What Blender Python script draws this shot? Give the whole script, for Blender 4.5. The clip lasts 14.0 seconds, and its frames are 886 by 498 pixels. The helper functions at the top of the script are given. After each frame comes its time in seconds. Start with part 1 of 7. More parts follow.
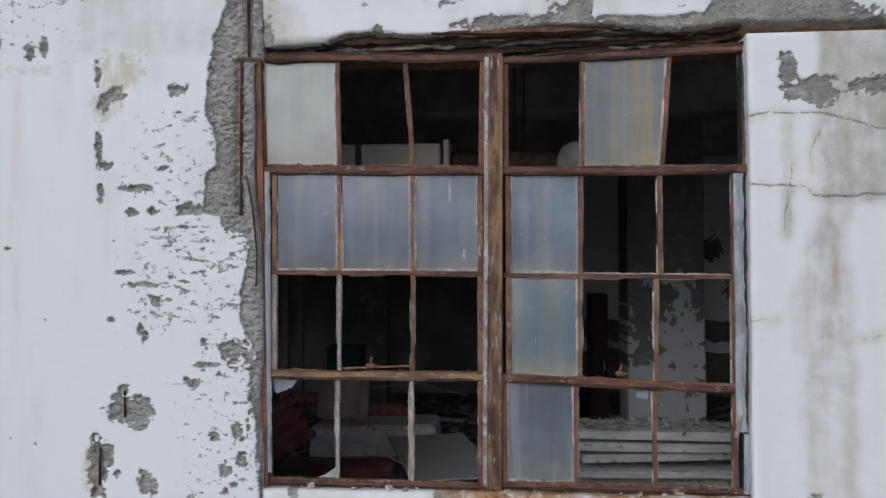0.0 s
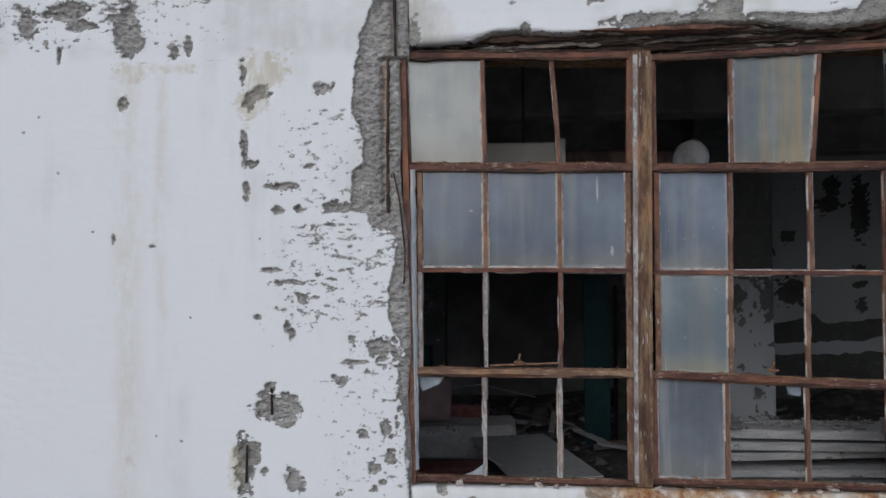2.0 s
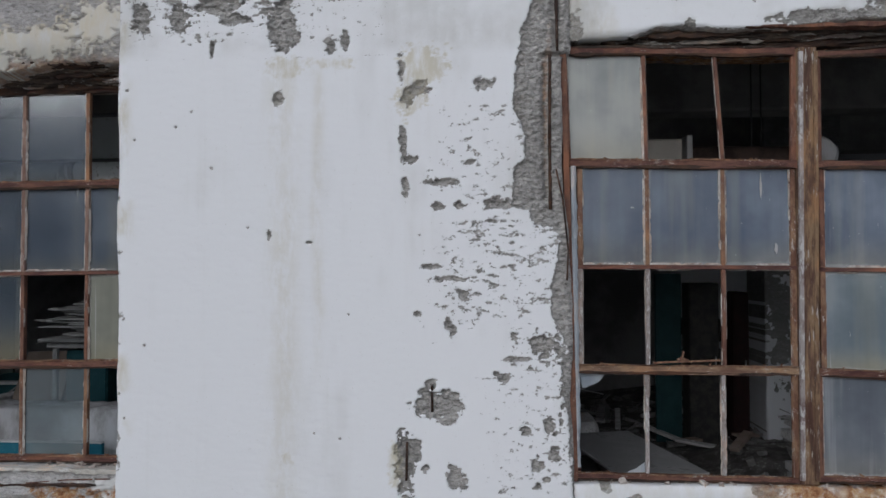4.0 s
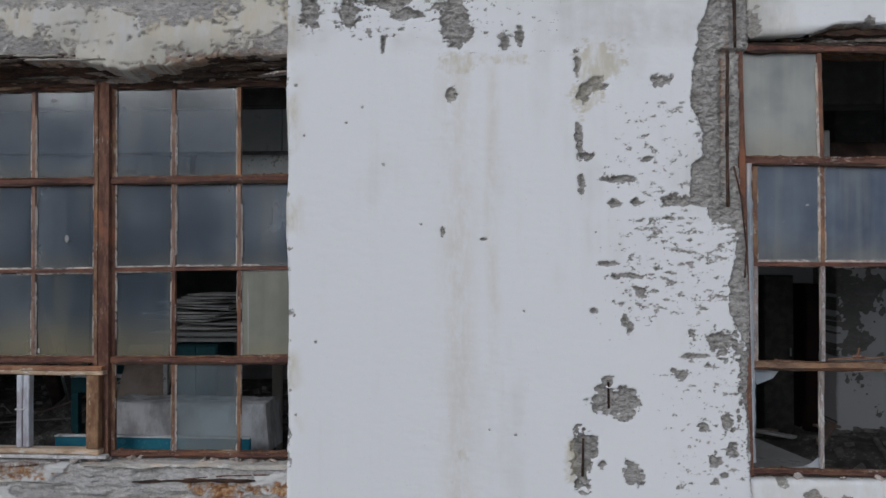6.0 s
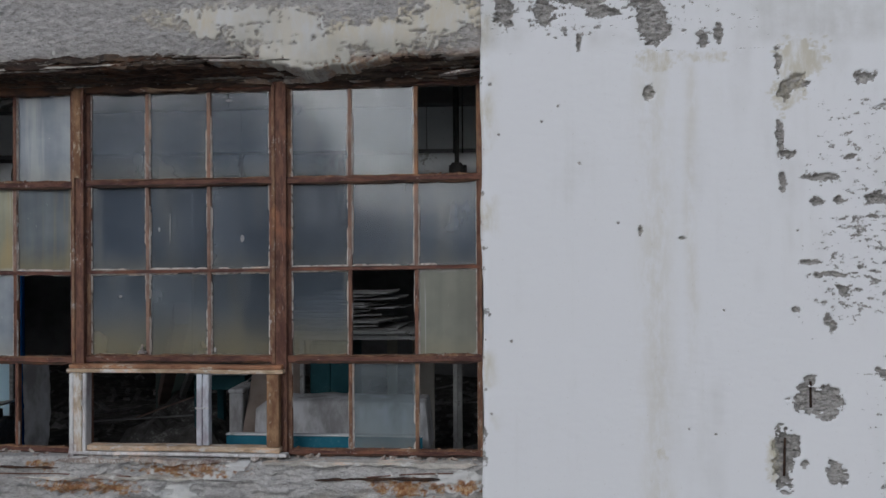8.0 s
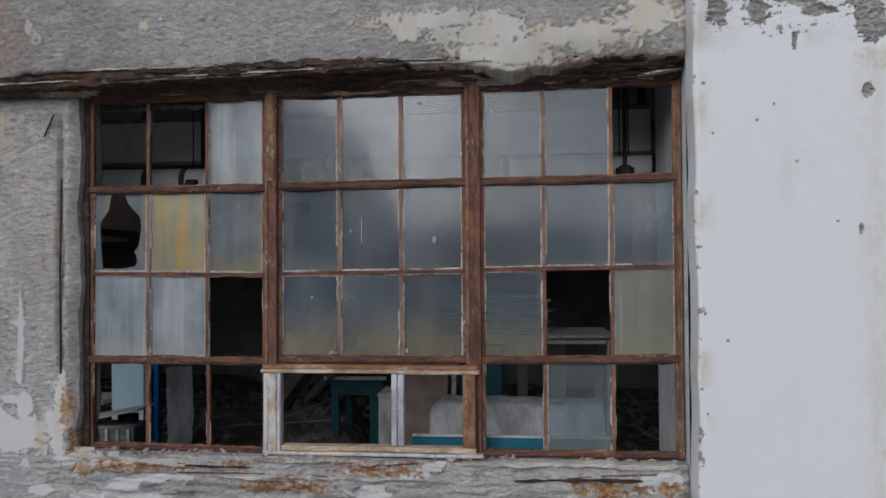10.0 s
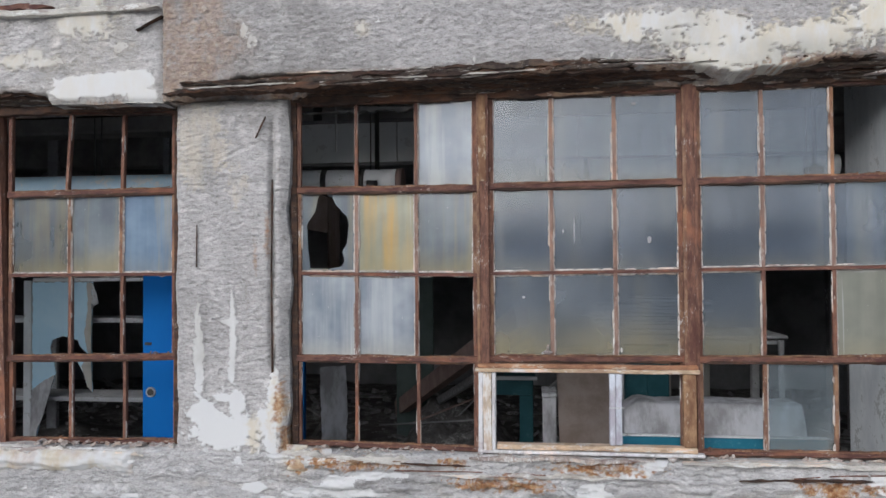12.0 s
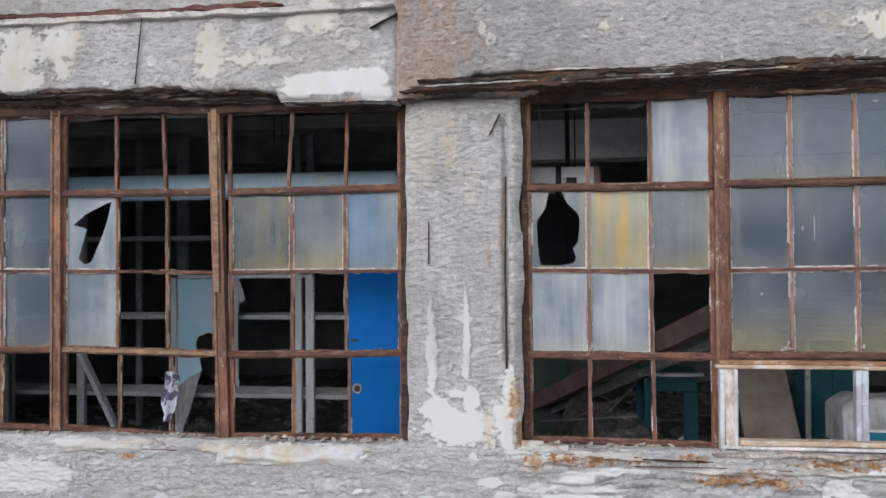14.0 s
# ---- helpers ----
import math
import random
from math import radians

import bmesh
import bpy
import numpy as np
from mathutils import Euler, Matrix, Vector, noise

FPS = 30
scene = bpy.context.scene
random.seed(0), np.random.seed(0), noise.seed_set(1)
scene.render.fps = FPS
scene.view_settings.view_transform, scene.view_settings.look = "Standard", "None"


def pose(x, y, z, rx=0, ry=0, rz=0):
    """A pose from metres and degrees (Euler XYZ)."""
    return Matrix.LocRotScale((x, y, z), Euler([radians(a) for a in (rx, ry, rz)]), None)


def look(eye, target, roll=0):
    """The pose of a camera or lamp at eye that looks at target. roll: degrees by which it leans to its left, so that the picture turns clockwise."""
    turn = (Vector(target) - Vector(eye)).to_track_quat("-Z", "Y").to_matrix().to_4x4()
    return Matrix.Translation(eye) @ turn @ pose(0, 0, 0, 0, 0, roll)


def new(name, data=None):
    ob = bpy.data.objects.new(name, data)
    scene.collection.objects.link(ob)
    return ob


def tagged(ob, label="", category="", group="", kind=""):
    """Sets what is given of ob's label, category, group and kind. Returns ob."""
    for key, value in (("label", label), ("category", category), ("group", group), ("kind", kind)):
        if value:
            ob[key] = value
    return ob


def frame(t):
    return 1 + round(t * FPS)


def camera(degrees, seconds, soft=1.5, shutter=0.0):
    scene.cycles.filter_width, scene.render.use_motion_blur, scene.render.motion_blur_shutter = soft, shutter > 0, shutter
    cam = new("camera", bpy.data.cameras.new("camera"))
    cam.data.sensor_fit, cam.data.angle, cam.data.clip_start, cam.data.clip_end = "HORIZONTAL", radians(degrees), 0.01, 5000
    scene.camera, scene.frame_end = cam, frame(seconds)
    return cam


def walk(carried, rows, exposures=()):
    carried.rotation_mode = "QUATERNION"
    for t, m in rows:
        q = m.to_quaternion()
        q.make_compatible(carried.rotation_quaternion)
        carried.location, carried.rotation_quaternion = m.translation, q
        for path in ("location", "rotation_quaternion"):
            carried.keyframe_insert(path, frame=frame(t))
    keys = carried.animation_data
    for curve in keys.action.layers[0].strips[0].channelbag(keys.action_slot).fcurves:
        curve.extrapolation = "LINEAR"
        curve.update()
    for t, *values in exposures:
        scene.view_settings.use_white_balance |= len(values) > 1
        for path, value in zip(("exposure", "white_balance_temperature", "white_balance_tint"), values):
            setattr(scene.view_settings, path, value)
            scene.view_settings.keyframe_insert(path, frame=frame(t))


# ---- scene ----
cam = camera(61.2, 14.0, soft=1.5)
PATH = [
    (0, (-0.003, -0.036, 1.938), (-0.165, 1.957, 1.988), -0.2),
    (0.5, (-0.162, -0.057, 1.949), (-0.328, 1.936, 1.992), -0.3),
    (1, (-0.331, -0.073, 1.955), (-0.499, 1.919, 1.994), -0.2),
    (1.5, (-0.524, -0.087, 1.934), (-0.69, 1.906, 1.982), -0.3),
    (2, (-0.718, -0.099, 1.905), (-0.886, 1.893, 1.967), -0.3),
    (2.5, (-0.929, -0.119, 1.894), (-1.092, 1.873, 1.96), -0.2),
    (3, (-1.118, -0.125, 1.891), (-1.287, 1.867, 1.957), -0.2),
    (5.5, (-2.262, -0.192, 1.952), (-2.378, 1.804, 1.975), -0.1),
    (6, (-2.482, -0.206, 1.957), (-2.604, 1.79, 1.977), -0.1),
    (6.5, (-2.719, -0.221, 1.955), (-2.845, 1.775, 1.975), -0.1),
    (7, (-2.956, -0.235, 1.958), (-3.087, 1.761, 1.976), -0.1),
    (7.5, (-3.175, -0.25, 1.968), (-3.321, 1.744, 1.981), -0.2),
    (8, (-3.416, -0.265, 1.985), (-3.569, 1.729, 1.99), -0.3),
    (10.5, (-4.653, -0.392, 1.907), (-4.878, 1.595, 1.954), -0.4),
    (11, (-4.943, -0.429, 1.914), (-5.173, 1.557, 1.959), -0.4),
    (11.5, (-5.255, -0.474, 1.917), (-5.488, 1.511, 1.962), -0.4),
    (12, (-5.539, -0.515, 1.916), (-5.792, 1.468, 1.962), -0.4),
    (12.5, (-5.884, -0.563, 1.916), (-6.126, 1.422, 1.962), -0.4),
    (13, (-6.232, -0.616, 1.923), (-6.478, 1.368, 1.964), -0.4),
    (13.5, (-6.564, -0.658, 1.914), (-6.823, 1.325, 1.957), -0.4),
    (14, (-6.926, -0.711, 1.925), (-7.187, 1.272, 1.963), -0.4),
]
walk(cam, [(t, look(eye, target, roll)) for t, eye, target, roll in PATH], exposures=[(0.0, -0.53, 5830, 10), (3.0, -0.68, 5830, 10), (6.5, -0.83, 5840, 10), (8.0, -0.88, 5860, 10), (11.0, -0.32, 5900, 11), (12.0, 0.10, 5880, 11), (14.0, 0.13, 5880, 11)])

# ---- light: an overcast sky with a broad, weak sun ----
world = bpy.data.worlds.new("overcast_sky")
scene.world = world
world.use_nodes = True
wt = world.node_tree
wt.nodes.clear()
sky = wt.nodes.new("ShaderNodeTexSky")
sky.sky_type = "NISHITA"
sky.sun_disc = False
sky.sun_elevation = radians(26)
sky.sun_rotation = radians(200)
sky.dust_density = 3.0
grey = wt.nodes.new("ShaderNodeHueSaturation")
grey.inputs["Saturation"].default_value = 0.42
wbg = wt.nodes.new("ShaderNodeBackground")
wbg.inputs["Strength"].default_value = 0.15
wout = wt.nodes.new("ShaderNodeOutputWorld")
wt.links.new(sky.outputs[0], grey.inputs["Color"])
wt.links.new(grey.outputs[0], wbg.inputs["Color"])
wt.links.new(wbg.outputs[0], wout.inputs["Surface"])

sun = new("sun", bpy.data.lights.new("sun", "SUN"))
sun.data.energy = 1.0
sun.data.angle = radians(55)
sun.data.color = (1.0, 0.985, 0.96)
sun.matrix_world = look((-9, -7.5, 7.2), (-3, 3.6, 1.0))


# ---- numbers: seeded value noise on the plane ----
TABLE = np.random.RandomState(7).rand(256, 256)


def vnoise(x, z, seed=0):
    """Smooth noise from 0 to 1 at the places x, z."""
    x = np.asarray(x, float) + seed * 17.31
    z = np.asarray(z, float) + seed * 9.77
    ix, iz = np.floor(x).astype(int), np.floor(z).astype(int)
    fx, fz = x - ix, z - iz
    fx, fz = fx * fx * (3 - 2 * fx), fz * fz * (3 - 2 * fz)
    a, b = TABLE[ix % 256, iz % 256], TABLE[(ix + 1) % 256, iz % 256]
    c, d = TABLE[ix % 256, (iz + 1) % 256], TABLE[(ix + 1) % 256, (iz + 1) % 256]
    return (a * (1 - fx) + b * fx) * (1 - fz) + (c * (1 - fx) + d * fx) * fz


def fbm(x, z, scale, seed=0, octaves=4):
    """Sum of noises, about -1 to 1; scale is the size of the largest lumps in metres."""
    total, amp, norm = 0.0, 1.0, 0.0
    for k in range(octaves):
        f = 2.0 ** k / scale
        total = total + amp * (vnoise(x * f, z * f, seed + k) * 2 - 1)
        norm += amp
        amp *= 0.55
    return total / norm


def smooth(a, lo, hi):
    t = np.clip((a - lo) / (hi - lo), 0, 1)
    return t * t * (3 - 2 * t)


# ---- materials ----
def material(name):
    m = bpy.data.materials.new(name)
    m.use_nodes = True
    t = m.node_tree
    t.nodes.clear()
    out = t.nodes.new("ShaderNodeOutputMaterial")
    b = t.nodes.new("ShaderNodeBsdfPrincipled")
    t.links.new(b.outputs[0], out.inputs["Surface"])
    return m, t, b, out


def n_noise(t, scale, detail=5, rough=0.6, stretch=None, vec=None, dist=0.0):
    """A noise node in world metres (or on vec), stretched on request."""
    if vec is None:
        vec = t.nodes.new("ShaderNodeNewGeometry").outputs["Position"]
    if stretch:
        mp = t.nodes.new("ShaderNodeMapping")
        mp.inputs["Scale"].default_value = stretch
        t.links.new(vec, mp.inputs["Vector"])
        vec = mp.outputs[0]
    n = t.nodes.new("ShaderNodeTexNoise")
    n.inputs["Scale"].default_value = scale
    n.inputs["Detail"].default_value = detail
    n.inputs["Roughness"].default_value = rough
    n.inputs["Distortion"].default_value = dist
    t.links.new(vec, n.inputs["Vector"])
    return n.outputs["Fac"]


def n_ramp(t, fac, stops):
    r = t.nodes.new("ShaderNodeValToRGB")
    e = r.color_ramp.elements
    while len(e) < len(stops):
        e.new(0.5)
    for el, (p, c) in zip(e, stops):
        el.position = p
        el.color = (*c, 1) if len(c) == 3 else c
    t.links.new(fac, r.inputs[0])
    return r.outputs[0]


def n_math(t, op, a, b=0.0, clamp=False):
    m = t.nodes.new("ShaderNodeMath")
    m.operation = op
    m.use_clamp = clamp
    for i, v in enumerate((a, b)):
        if isinstance(v, (int, float)):
            m.inputs[i].default_value = v
        else:
            t.links.new(v, m.inputs[i])
    return m.outputs[0]


def n_mix(t, fac, a, b, mode="MIX"):
    m = t.nodes.new("ShaderNodeMix")
    m.data_type = "RGBA"
    m.blend_type = mode
    for key, v in ((0, fac), (6, a), (7, b)):
        if isinstance(v, (int, float)):
            m.inputs[key].default_value = v
        elif isinstance(v, tuple):
            m.inputs[key].default_value = (*v, 1)
        else:
            t.links.new(v, m.inputs[key])
    return m.outputs[2]


def n_bump(t, b, height, strength=0.4, distance=0.01):
    bp = t.nodes.new("ShaderNodeBump")
    bp.inputs["Strength"].default_value = strength
    bp.inputs["Distance"].default_value = distance
    t.links.new(height, bp.inputs["Height"])
    t.links.new(bp.outputs[0], b.inputs["Normal"])


def n_attr(t, name):
    a = t.nodes.new("ShaderNodeAttribute")
    a.attribute_name = name
    return a.outputs["Fac"]


def n_step(t, v, lo, hi):
    r = t.nodes.new("ShaderNodeMapRange")
    r.interpolation_type = "SMOOTHSTEP"
    r.inputs["From Min"].default_value = lo
    r.inputs["From Max"].default_value = hi
    t.links.new(v, r.inputs["Value"])
    return r.outputs[0]


def wall_paint(name, paint, paint_dirty, stone, stone_dark, tone=(0.56, 0.51, 0.38), coarse=0.06, lay=3.2):
    """Limewashed cement over coarse concrete. bare: where the coat is off (above 0); stain: yellow run-off; rust: iron stains."""
    m, t, b, out = material(name)
    bare = n_attr(t, "bare")
    fine = n_noise(t, 90, 4, 0.65)
    edge = n_math(t, "ADD", bare, n_math(t, "MULTIPLY", n_math(t, "SUBTRACT", fine, 0.5), 0.016))
    off = n_step(t, edge, -0.0012, 0.0012)
    # coat: broad run-off, faint grime, hairline grain
    runs = n_noise(t, 1.0, 5, 0.6, (7.0, 7.0, 0.35))
    blot = n_noise(t, 2.2, 5, 0.62)
    coat = n_mix(t, n_step(t, n_math(t, "ADD", n_math(t, "MULTIPLY", runs, 0.55), n_math(t, "MULTIPLY", blot, 0.45)), 0.52, 0.95), paint, paint_dirty)
    grit = n_noise(t, 55, 5, 0.7)
    coat = n_mix(t, n_step(t, grit, 0.60, 0.78), coat, n_mix(t, 0.85, coat, paint_dirty))
    stain = n_math(t, "MULTIPLY", n_attr(t, "stain"), n_step(t, n_noise(t, 9, 6, 0.7, (1.6, 1.6, 0.6)), 0.30, 0.62))
    coat = n_mix(t, stain, coat, tone)
    gr = n_math(t, "MULTIPLY", n_attr(t, "grime"), n_step(t, n_math(t, "ADD", n_math(t, "MULTIPLY", runs, 0.5), n_math(t, "MULTIPLY", n_noise(t, 9, 7, 0.7), 0.5)), 0.25, 0.62))
    coat = n_mix(t, gr, coat, (0.40, 0.385, 0.335))
    # stone: aggregate, pores and weather
    agg = n_math(t, "ADD", n_math(t, "MULTIPLY", n_noise(t, 19, 7, 0.74, (1, 1, lay)), 0.60), n_math(t, "MULTIPLY", n_noise(t, 62, 5, 0.75, (1, 1, lay * 0.8)), 0.40))
    pores = n_noise(t, 95, 3, 0.6, (1, 1, 1.7))
    vo = t.nodes.new("ShaderNodeTexVoronoi")
    vo.inputs["Scale"].default_value = 62
    vo.inputs["Randomness"].default_value = 1.0
    vm = t.nodes.new("ShaderNodeMapping")
    vm.inputs["Scale"].default_value = (0.75, 1.0, 1.35)
    wob = t.nodes.new("ShaderNodeVectorMath")
    wob.operation = "ADD"
    wn = t.nodes.new("ShaderNodeTexNoise")
    wn.inputs["Scale"].default_value = 40
    wn.inputs["Detail"].default_value = 3
    gp = t.nodes.new("ShaderNodeNewGeometry").outputs["Position"]
    t.links.new(gp, wn.inputs["Vector"])
    ws = t.nodes.new("ShaderNodeVectorMath")
    ws.operation = "SCALE"
    ws.inputs["Scale"].default_value = 0.03
    t.links.new(wn.outputs["Color"], ws.inputs[0])
    t.links.new(gp, wob.inputs[0])
    t.links.new(ws.outputs[0], wob.inputs[1])
    t.links.new(wob.outputs[0], vm.inputs["Vector"])
    t.links.new(vm.outputs[0], vo.inputs["Vector"])
    grain = n_math(t, "MULTIPLY", n_step(t, vo.outputs["Distance"], 0.75, 0.15), n_step(t, n_noise(t, 30, 5, 0.7), 0.30, 0.60))
    agg = n_math(t, "ADD", n_math(t, "MULTIPLY", agg, 1.0 - coarse), n_math(t, "MULTIPLY", grain, coarse))
    body = n_ramp(t, agg, [(0.33, tuple(c * 0.6 for c in stone_dark)), (0.40, tuple(c * 1.1 for c in stone_dark)), (0.47, tuple(c * 0.97 for c in stone)), (0.56, tuple(min(1, c * 1.12) for c in stone)), (0.64, tuple(min(1, c * 1.35) for c in stone))])
    body = n_mix(t, n_math(t, "MULTIPLY", n_step(t, pores, 0.36, 0.28), 0.5), body, tuple(c * 0.35 for c in stone_dark))
    body = n_mix(t, n_math(t, "MULTIPLY", n_step(t, n_noise(t, 3.0, 6, 0.7), 0.52, 0.72), 0.45), body, tuple(c * 0.9 for c in stone_dark))
    body = n_mix(t, n_math(t, "MULTIPLY", n_step(t, n_noise(t, 1.3, 6, 0.7, (1, 1, 0.8)), 0.46, 0.66), 0.60), body, n_mix(t, agg, tuple(c * 0.55 for c in stone_dark), tuple(c * 1.25 for c in stone_dark)))
    body = n_mix(t, n_math(t, "MULTIPLY", n_step(t, n_noise(t, 5.0, 7, 0.75, (2.2, 2.2, 0.35)), 0.55, 0.72), 0.40), body, tuple(c * v for c, v in zip(stone_dark, (0.85, 0.74, 0.62))))
    body = n_mix(t, n_math(t, "MULTIPLY", n_step(t, n_noise(t, 7.0, 6, 0.75, (1, 1, 1.8)), 0.52, 0.66), 0.55), body, tuple(min(1, c * 1.5) for c in stone))
    body = n_mix(t, n_math(t, "MULTIPLY", stain, 0.75), body, tone)
    body = n_mix(t, n_math(t, "MULTIPLY", gr, 0.40), body, n_mix(t, agg, (0.09, 0.082, 0.07), (0.27, 0.255, 0.235)))
    col = n_mix(t, off, coat, body)
    rust = n_math(t, "MULTIPLY", n_attr(t, "rust"), n_step(t, n_noise(t, 14, 6, 0.7), 0.30, 0.54))
    col = n_mix(t, rust, col, n_ramp(t, n_noise(t, 30, 5, 0.7), [(0.3, (0.13, 0.055, 0.028)), (0.46, (0.31, 0.150, 0.070)), (0.58, (0.43, 0.27, 0.14)), (0.7, (0.54, 0.45, 0.32))]))
    t.links.new(col, b.inputs["Base Color"])
    b.inputs["Roughness"].default_value = 0.9
    b.inputs["Specular IOR Level"].default_value = 0.2
    h = n_math(t, "ADD", n_math(t, "MULTIPLY", n_math(t, "MULTIPLY", n_math(t, "ADD", agg, n_math(t, "MULTIPLY", grain, 0.18 + coarse)), off), 1.0), n_math(t, "MULTIPLY", grit, 0.07))
    h = n_math(t, "SUBTRACT", h, n_math(t, "MULTIPLY", off, 0.35))
    n_bump(t, b, h, 0.7, 0.018)
    return m


M_WHITE = wall_paint("white_limewash_over_concrete", (0.79, 0.79, 0.80), (0.60, 0.59, 0.55), (0.405, 0.388, 0.368), (0.225, 0.214, 0.20), coarse=0.12, lay=2.2)
M_STONE = wall_paint("bare_weathered_concrete", (0.64, 0.635, 0.62), (0.57, 0.55, 0.51), (0.51, 0.49, 0.472), (0.31, 0.295, 0.28), (0.61, 0.55, 0.44))
M_GREYBEAM = wall_paint("grey_weathered_concrete_beam", (0.62, 0.615, 0.60), (0.55, 0.53, 0.49), (0.43, 0.412, 0.398), (0.255, 0.242, 0.23), (0.60, 0.54, 0.42))
M_CRUST = wall_paint("flaky_whitish_concrete_crust", (0.60, 0.595, 0.58), (0.50, 0.485, 0.45), (0.48, 0.466, 0.452), (0.30, 0.288, 0.275), (0.54, 0.47, 0.35))


def rusty(name, base, streak, pale, amount=0.5, scale=26, along="z", grain=0.38):
    """Old oil paint and rust on steel or wood, with pale flakes."""
    m, t, b, out = material(name)
    co = t.nodes.new("ShaderNodeNewGeometry").outputs["Position"]
    grain_dir = (1, 1, grain) if along == "z" else (grain, 1, 1)
    a = n_noise(t, scale, 6, 0.7, grain_dir, co)
    c = n_noise(t, scale * 3.1, 5, 0.7, grain_dir, co)
    d = n_noise(t, 7, 4, 0.6, None, co)
    col = n_ramp(t, a, [(0.30, tuple(v * 0.6 for v in base)), (0.45, base), (0.58, streak), (0.72, tuple(v * 0.7 for v in base))])
    # broad patches: orange bloom, old maroon paint, dark scale
    e = n_noise(t, 5.5, 5, 0.65, (1, 1, 0.5) if along == "z" else (0.5, 1, 1), co)
    col = n_mix(t, n_math(t, "MULTIPLY", n_step(t, e, 0.53, 0.66), 0.55), col, n_mix(t, a, streak, tuple(v * m for v, m in zip(streak, (2.0, 1.45, 1.05)))))
    col = n_mix(t, n_math(t, "MULTIPLY", n_step(t, e, 0.47, 0.36), 0.65), col, tuple(v * m for v, m in zip(base, (0.62, 0.50, 0.52))))
    flake = n_math(t, "MULTIPLY", n_step(t, n_math(t, "ADD", n_math(t, "MULTIPLY", c, 0.6), n_math(t, "MULTIPLY", d, 0.4)), 0.60 - 0.12 * amount, 0.66 - 0.10 * amount), 0.9)
    col = n_mix(t, flake, col, pale)
    t.links.new(col, b.inputs["Base Color"])
    b.inputs["Roughness"].default_value = 0.85
    b.inputs["Specular IOR Level"].default_value = 0.25
    n_bump(t, b, n_math(t, "ADD", a, c), 0.5, 0.004)
    return m


M_RUST = rusty("rust_red_steel", (0.128, 0.066, 0.050), (0.215, 0.112, 0.074), (0.40, 0.32, 0.27), 0.16, 34, "z", 0.25)
M_BARPINK = rusty("old_pinkish_putty_paint", (0.20, 0.125, 0.098), (0.30, 0.20, 0.155), (0.46, 0.40, 0.36), 0.35, 30, "z", 0.2)
M_RUSTFLAT = rusty("rust_red_steel_rail", (0.105, 0.051, 0.043), (0.180, 0.092, 0.064), (0.42, 0.34, 0.29), 0.20, 34, "x", 0.25)
M_RUSTPALE = rusty("flaking_ochre_steel", (0.165, 0.088, 0.060), (0.27, 0.165, 0.10), (0.46, 0.41, 0.37), 0.30, 24)
M_MULLION = rusty("ochre_and_grey_mullion_paint", (0.105, 0.060, 0.042), (0.25, 0.165, 0.095), (0.44, 0.41, 0.37), 0.38, 26, "z", 0.13)
M_RUSTDARK = rusty("dark_scaled_iron", (0.045, 0.030, 0.024), (0.09, 0.05, 0.032), (0.20, 0.16, 0.13), 0.12, 26, "x")
M_LINTEL = rusty("rotten_layered_lintel", (0.048, 0.038, 0.032), (0.095, 0.070, 0.052), (0.34, 0.31, 0.28), 0.34, 34, "x")
M_BARWHITE = rusty("chalky_grey_bar_paint", (0.24, 0.20, 0.185), (0.33, 0.30, 0.285), (0.50, 0.485, 0.47), 0.9, 22)
M_BAROCHRE = rusty("ochre_tan_bar_paint", (0.20, 0.125, 0.085), (0.30, 0.20, 0.125), (0.42, 0.36, 0.30), 0.35, 22, "x")
M_PUTTY = rusty("cracked_white_putty", (0.34, 0.28, 0.24), (0.50, 0.46, 0.42), (0.66, 0.64, 0.61), 0.6)
M_LEDGE = rusty("flaking_pale_mortar", (0.45, 0.42, 0.37), (0.58, 0.55, 0.50), (0.68, 0.67, 0.64), 0.7, 20, "x")
M_LEDGEDIRTY = rusty("dirty_grey_mortar", (0.17, 0.15, 0.13), (0.26, 0.23, 0.20), (0.44, 0.42, 0.39), 0.5, 26, "x")
M_FLAP = rusty("grey_blue_paint_flap", (0.30, 0.33, 0.365), (0.40, 0.43, 0.465), (0.60, 0.61, 0.63), 0.35, 22, "z", 0.2)
M_TIMBER = rusty("raw_pine_timber", (0.45, 0.33, 0.22), (0.56, 0.45, 0.34), (0.63, 0.60, 0.57), 0.7, 14, "x")
M_OXIDE = rusty("rust_stained_timber", (0.27, 0.135, 0.078), (0.40, 0.22, 0.125), (0.52, 0.42, 0.32), 0.5, 14, "x")
M_TIMBERWHITE = rusty("whitewashed_timber", (0.56, 0.54, 0.53), (0.64, 0.64, 0.645), (0.70, 0.70, 0.70), 0.42, 12)
M_PINE = rusty("weathered_pine_post", (0.50, 0.40, 0.30), (0.58, 0.50, 0.41), (0.66, 0.64, 0.61), 1.1, 12)
M_BROWNPOST = rusty("brown_ochre_post", (0.22, 0.125, 0.07), (0.33, 0.20, 0.11), (0.46, 0.38, 0.28), 0.35, 14)
M_COOLWHITE = rusty("bluish_white_timber", (0.50, 0.52, 0.56), (0.58, 0.60, 0.64), (0.44, 0.42, 0.42), 0.3, 12)


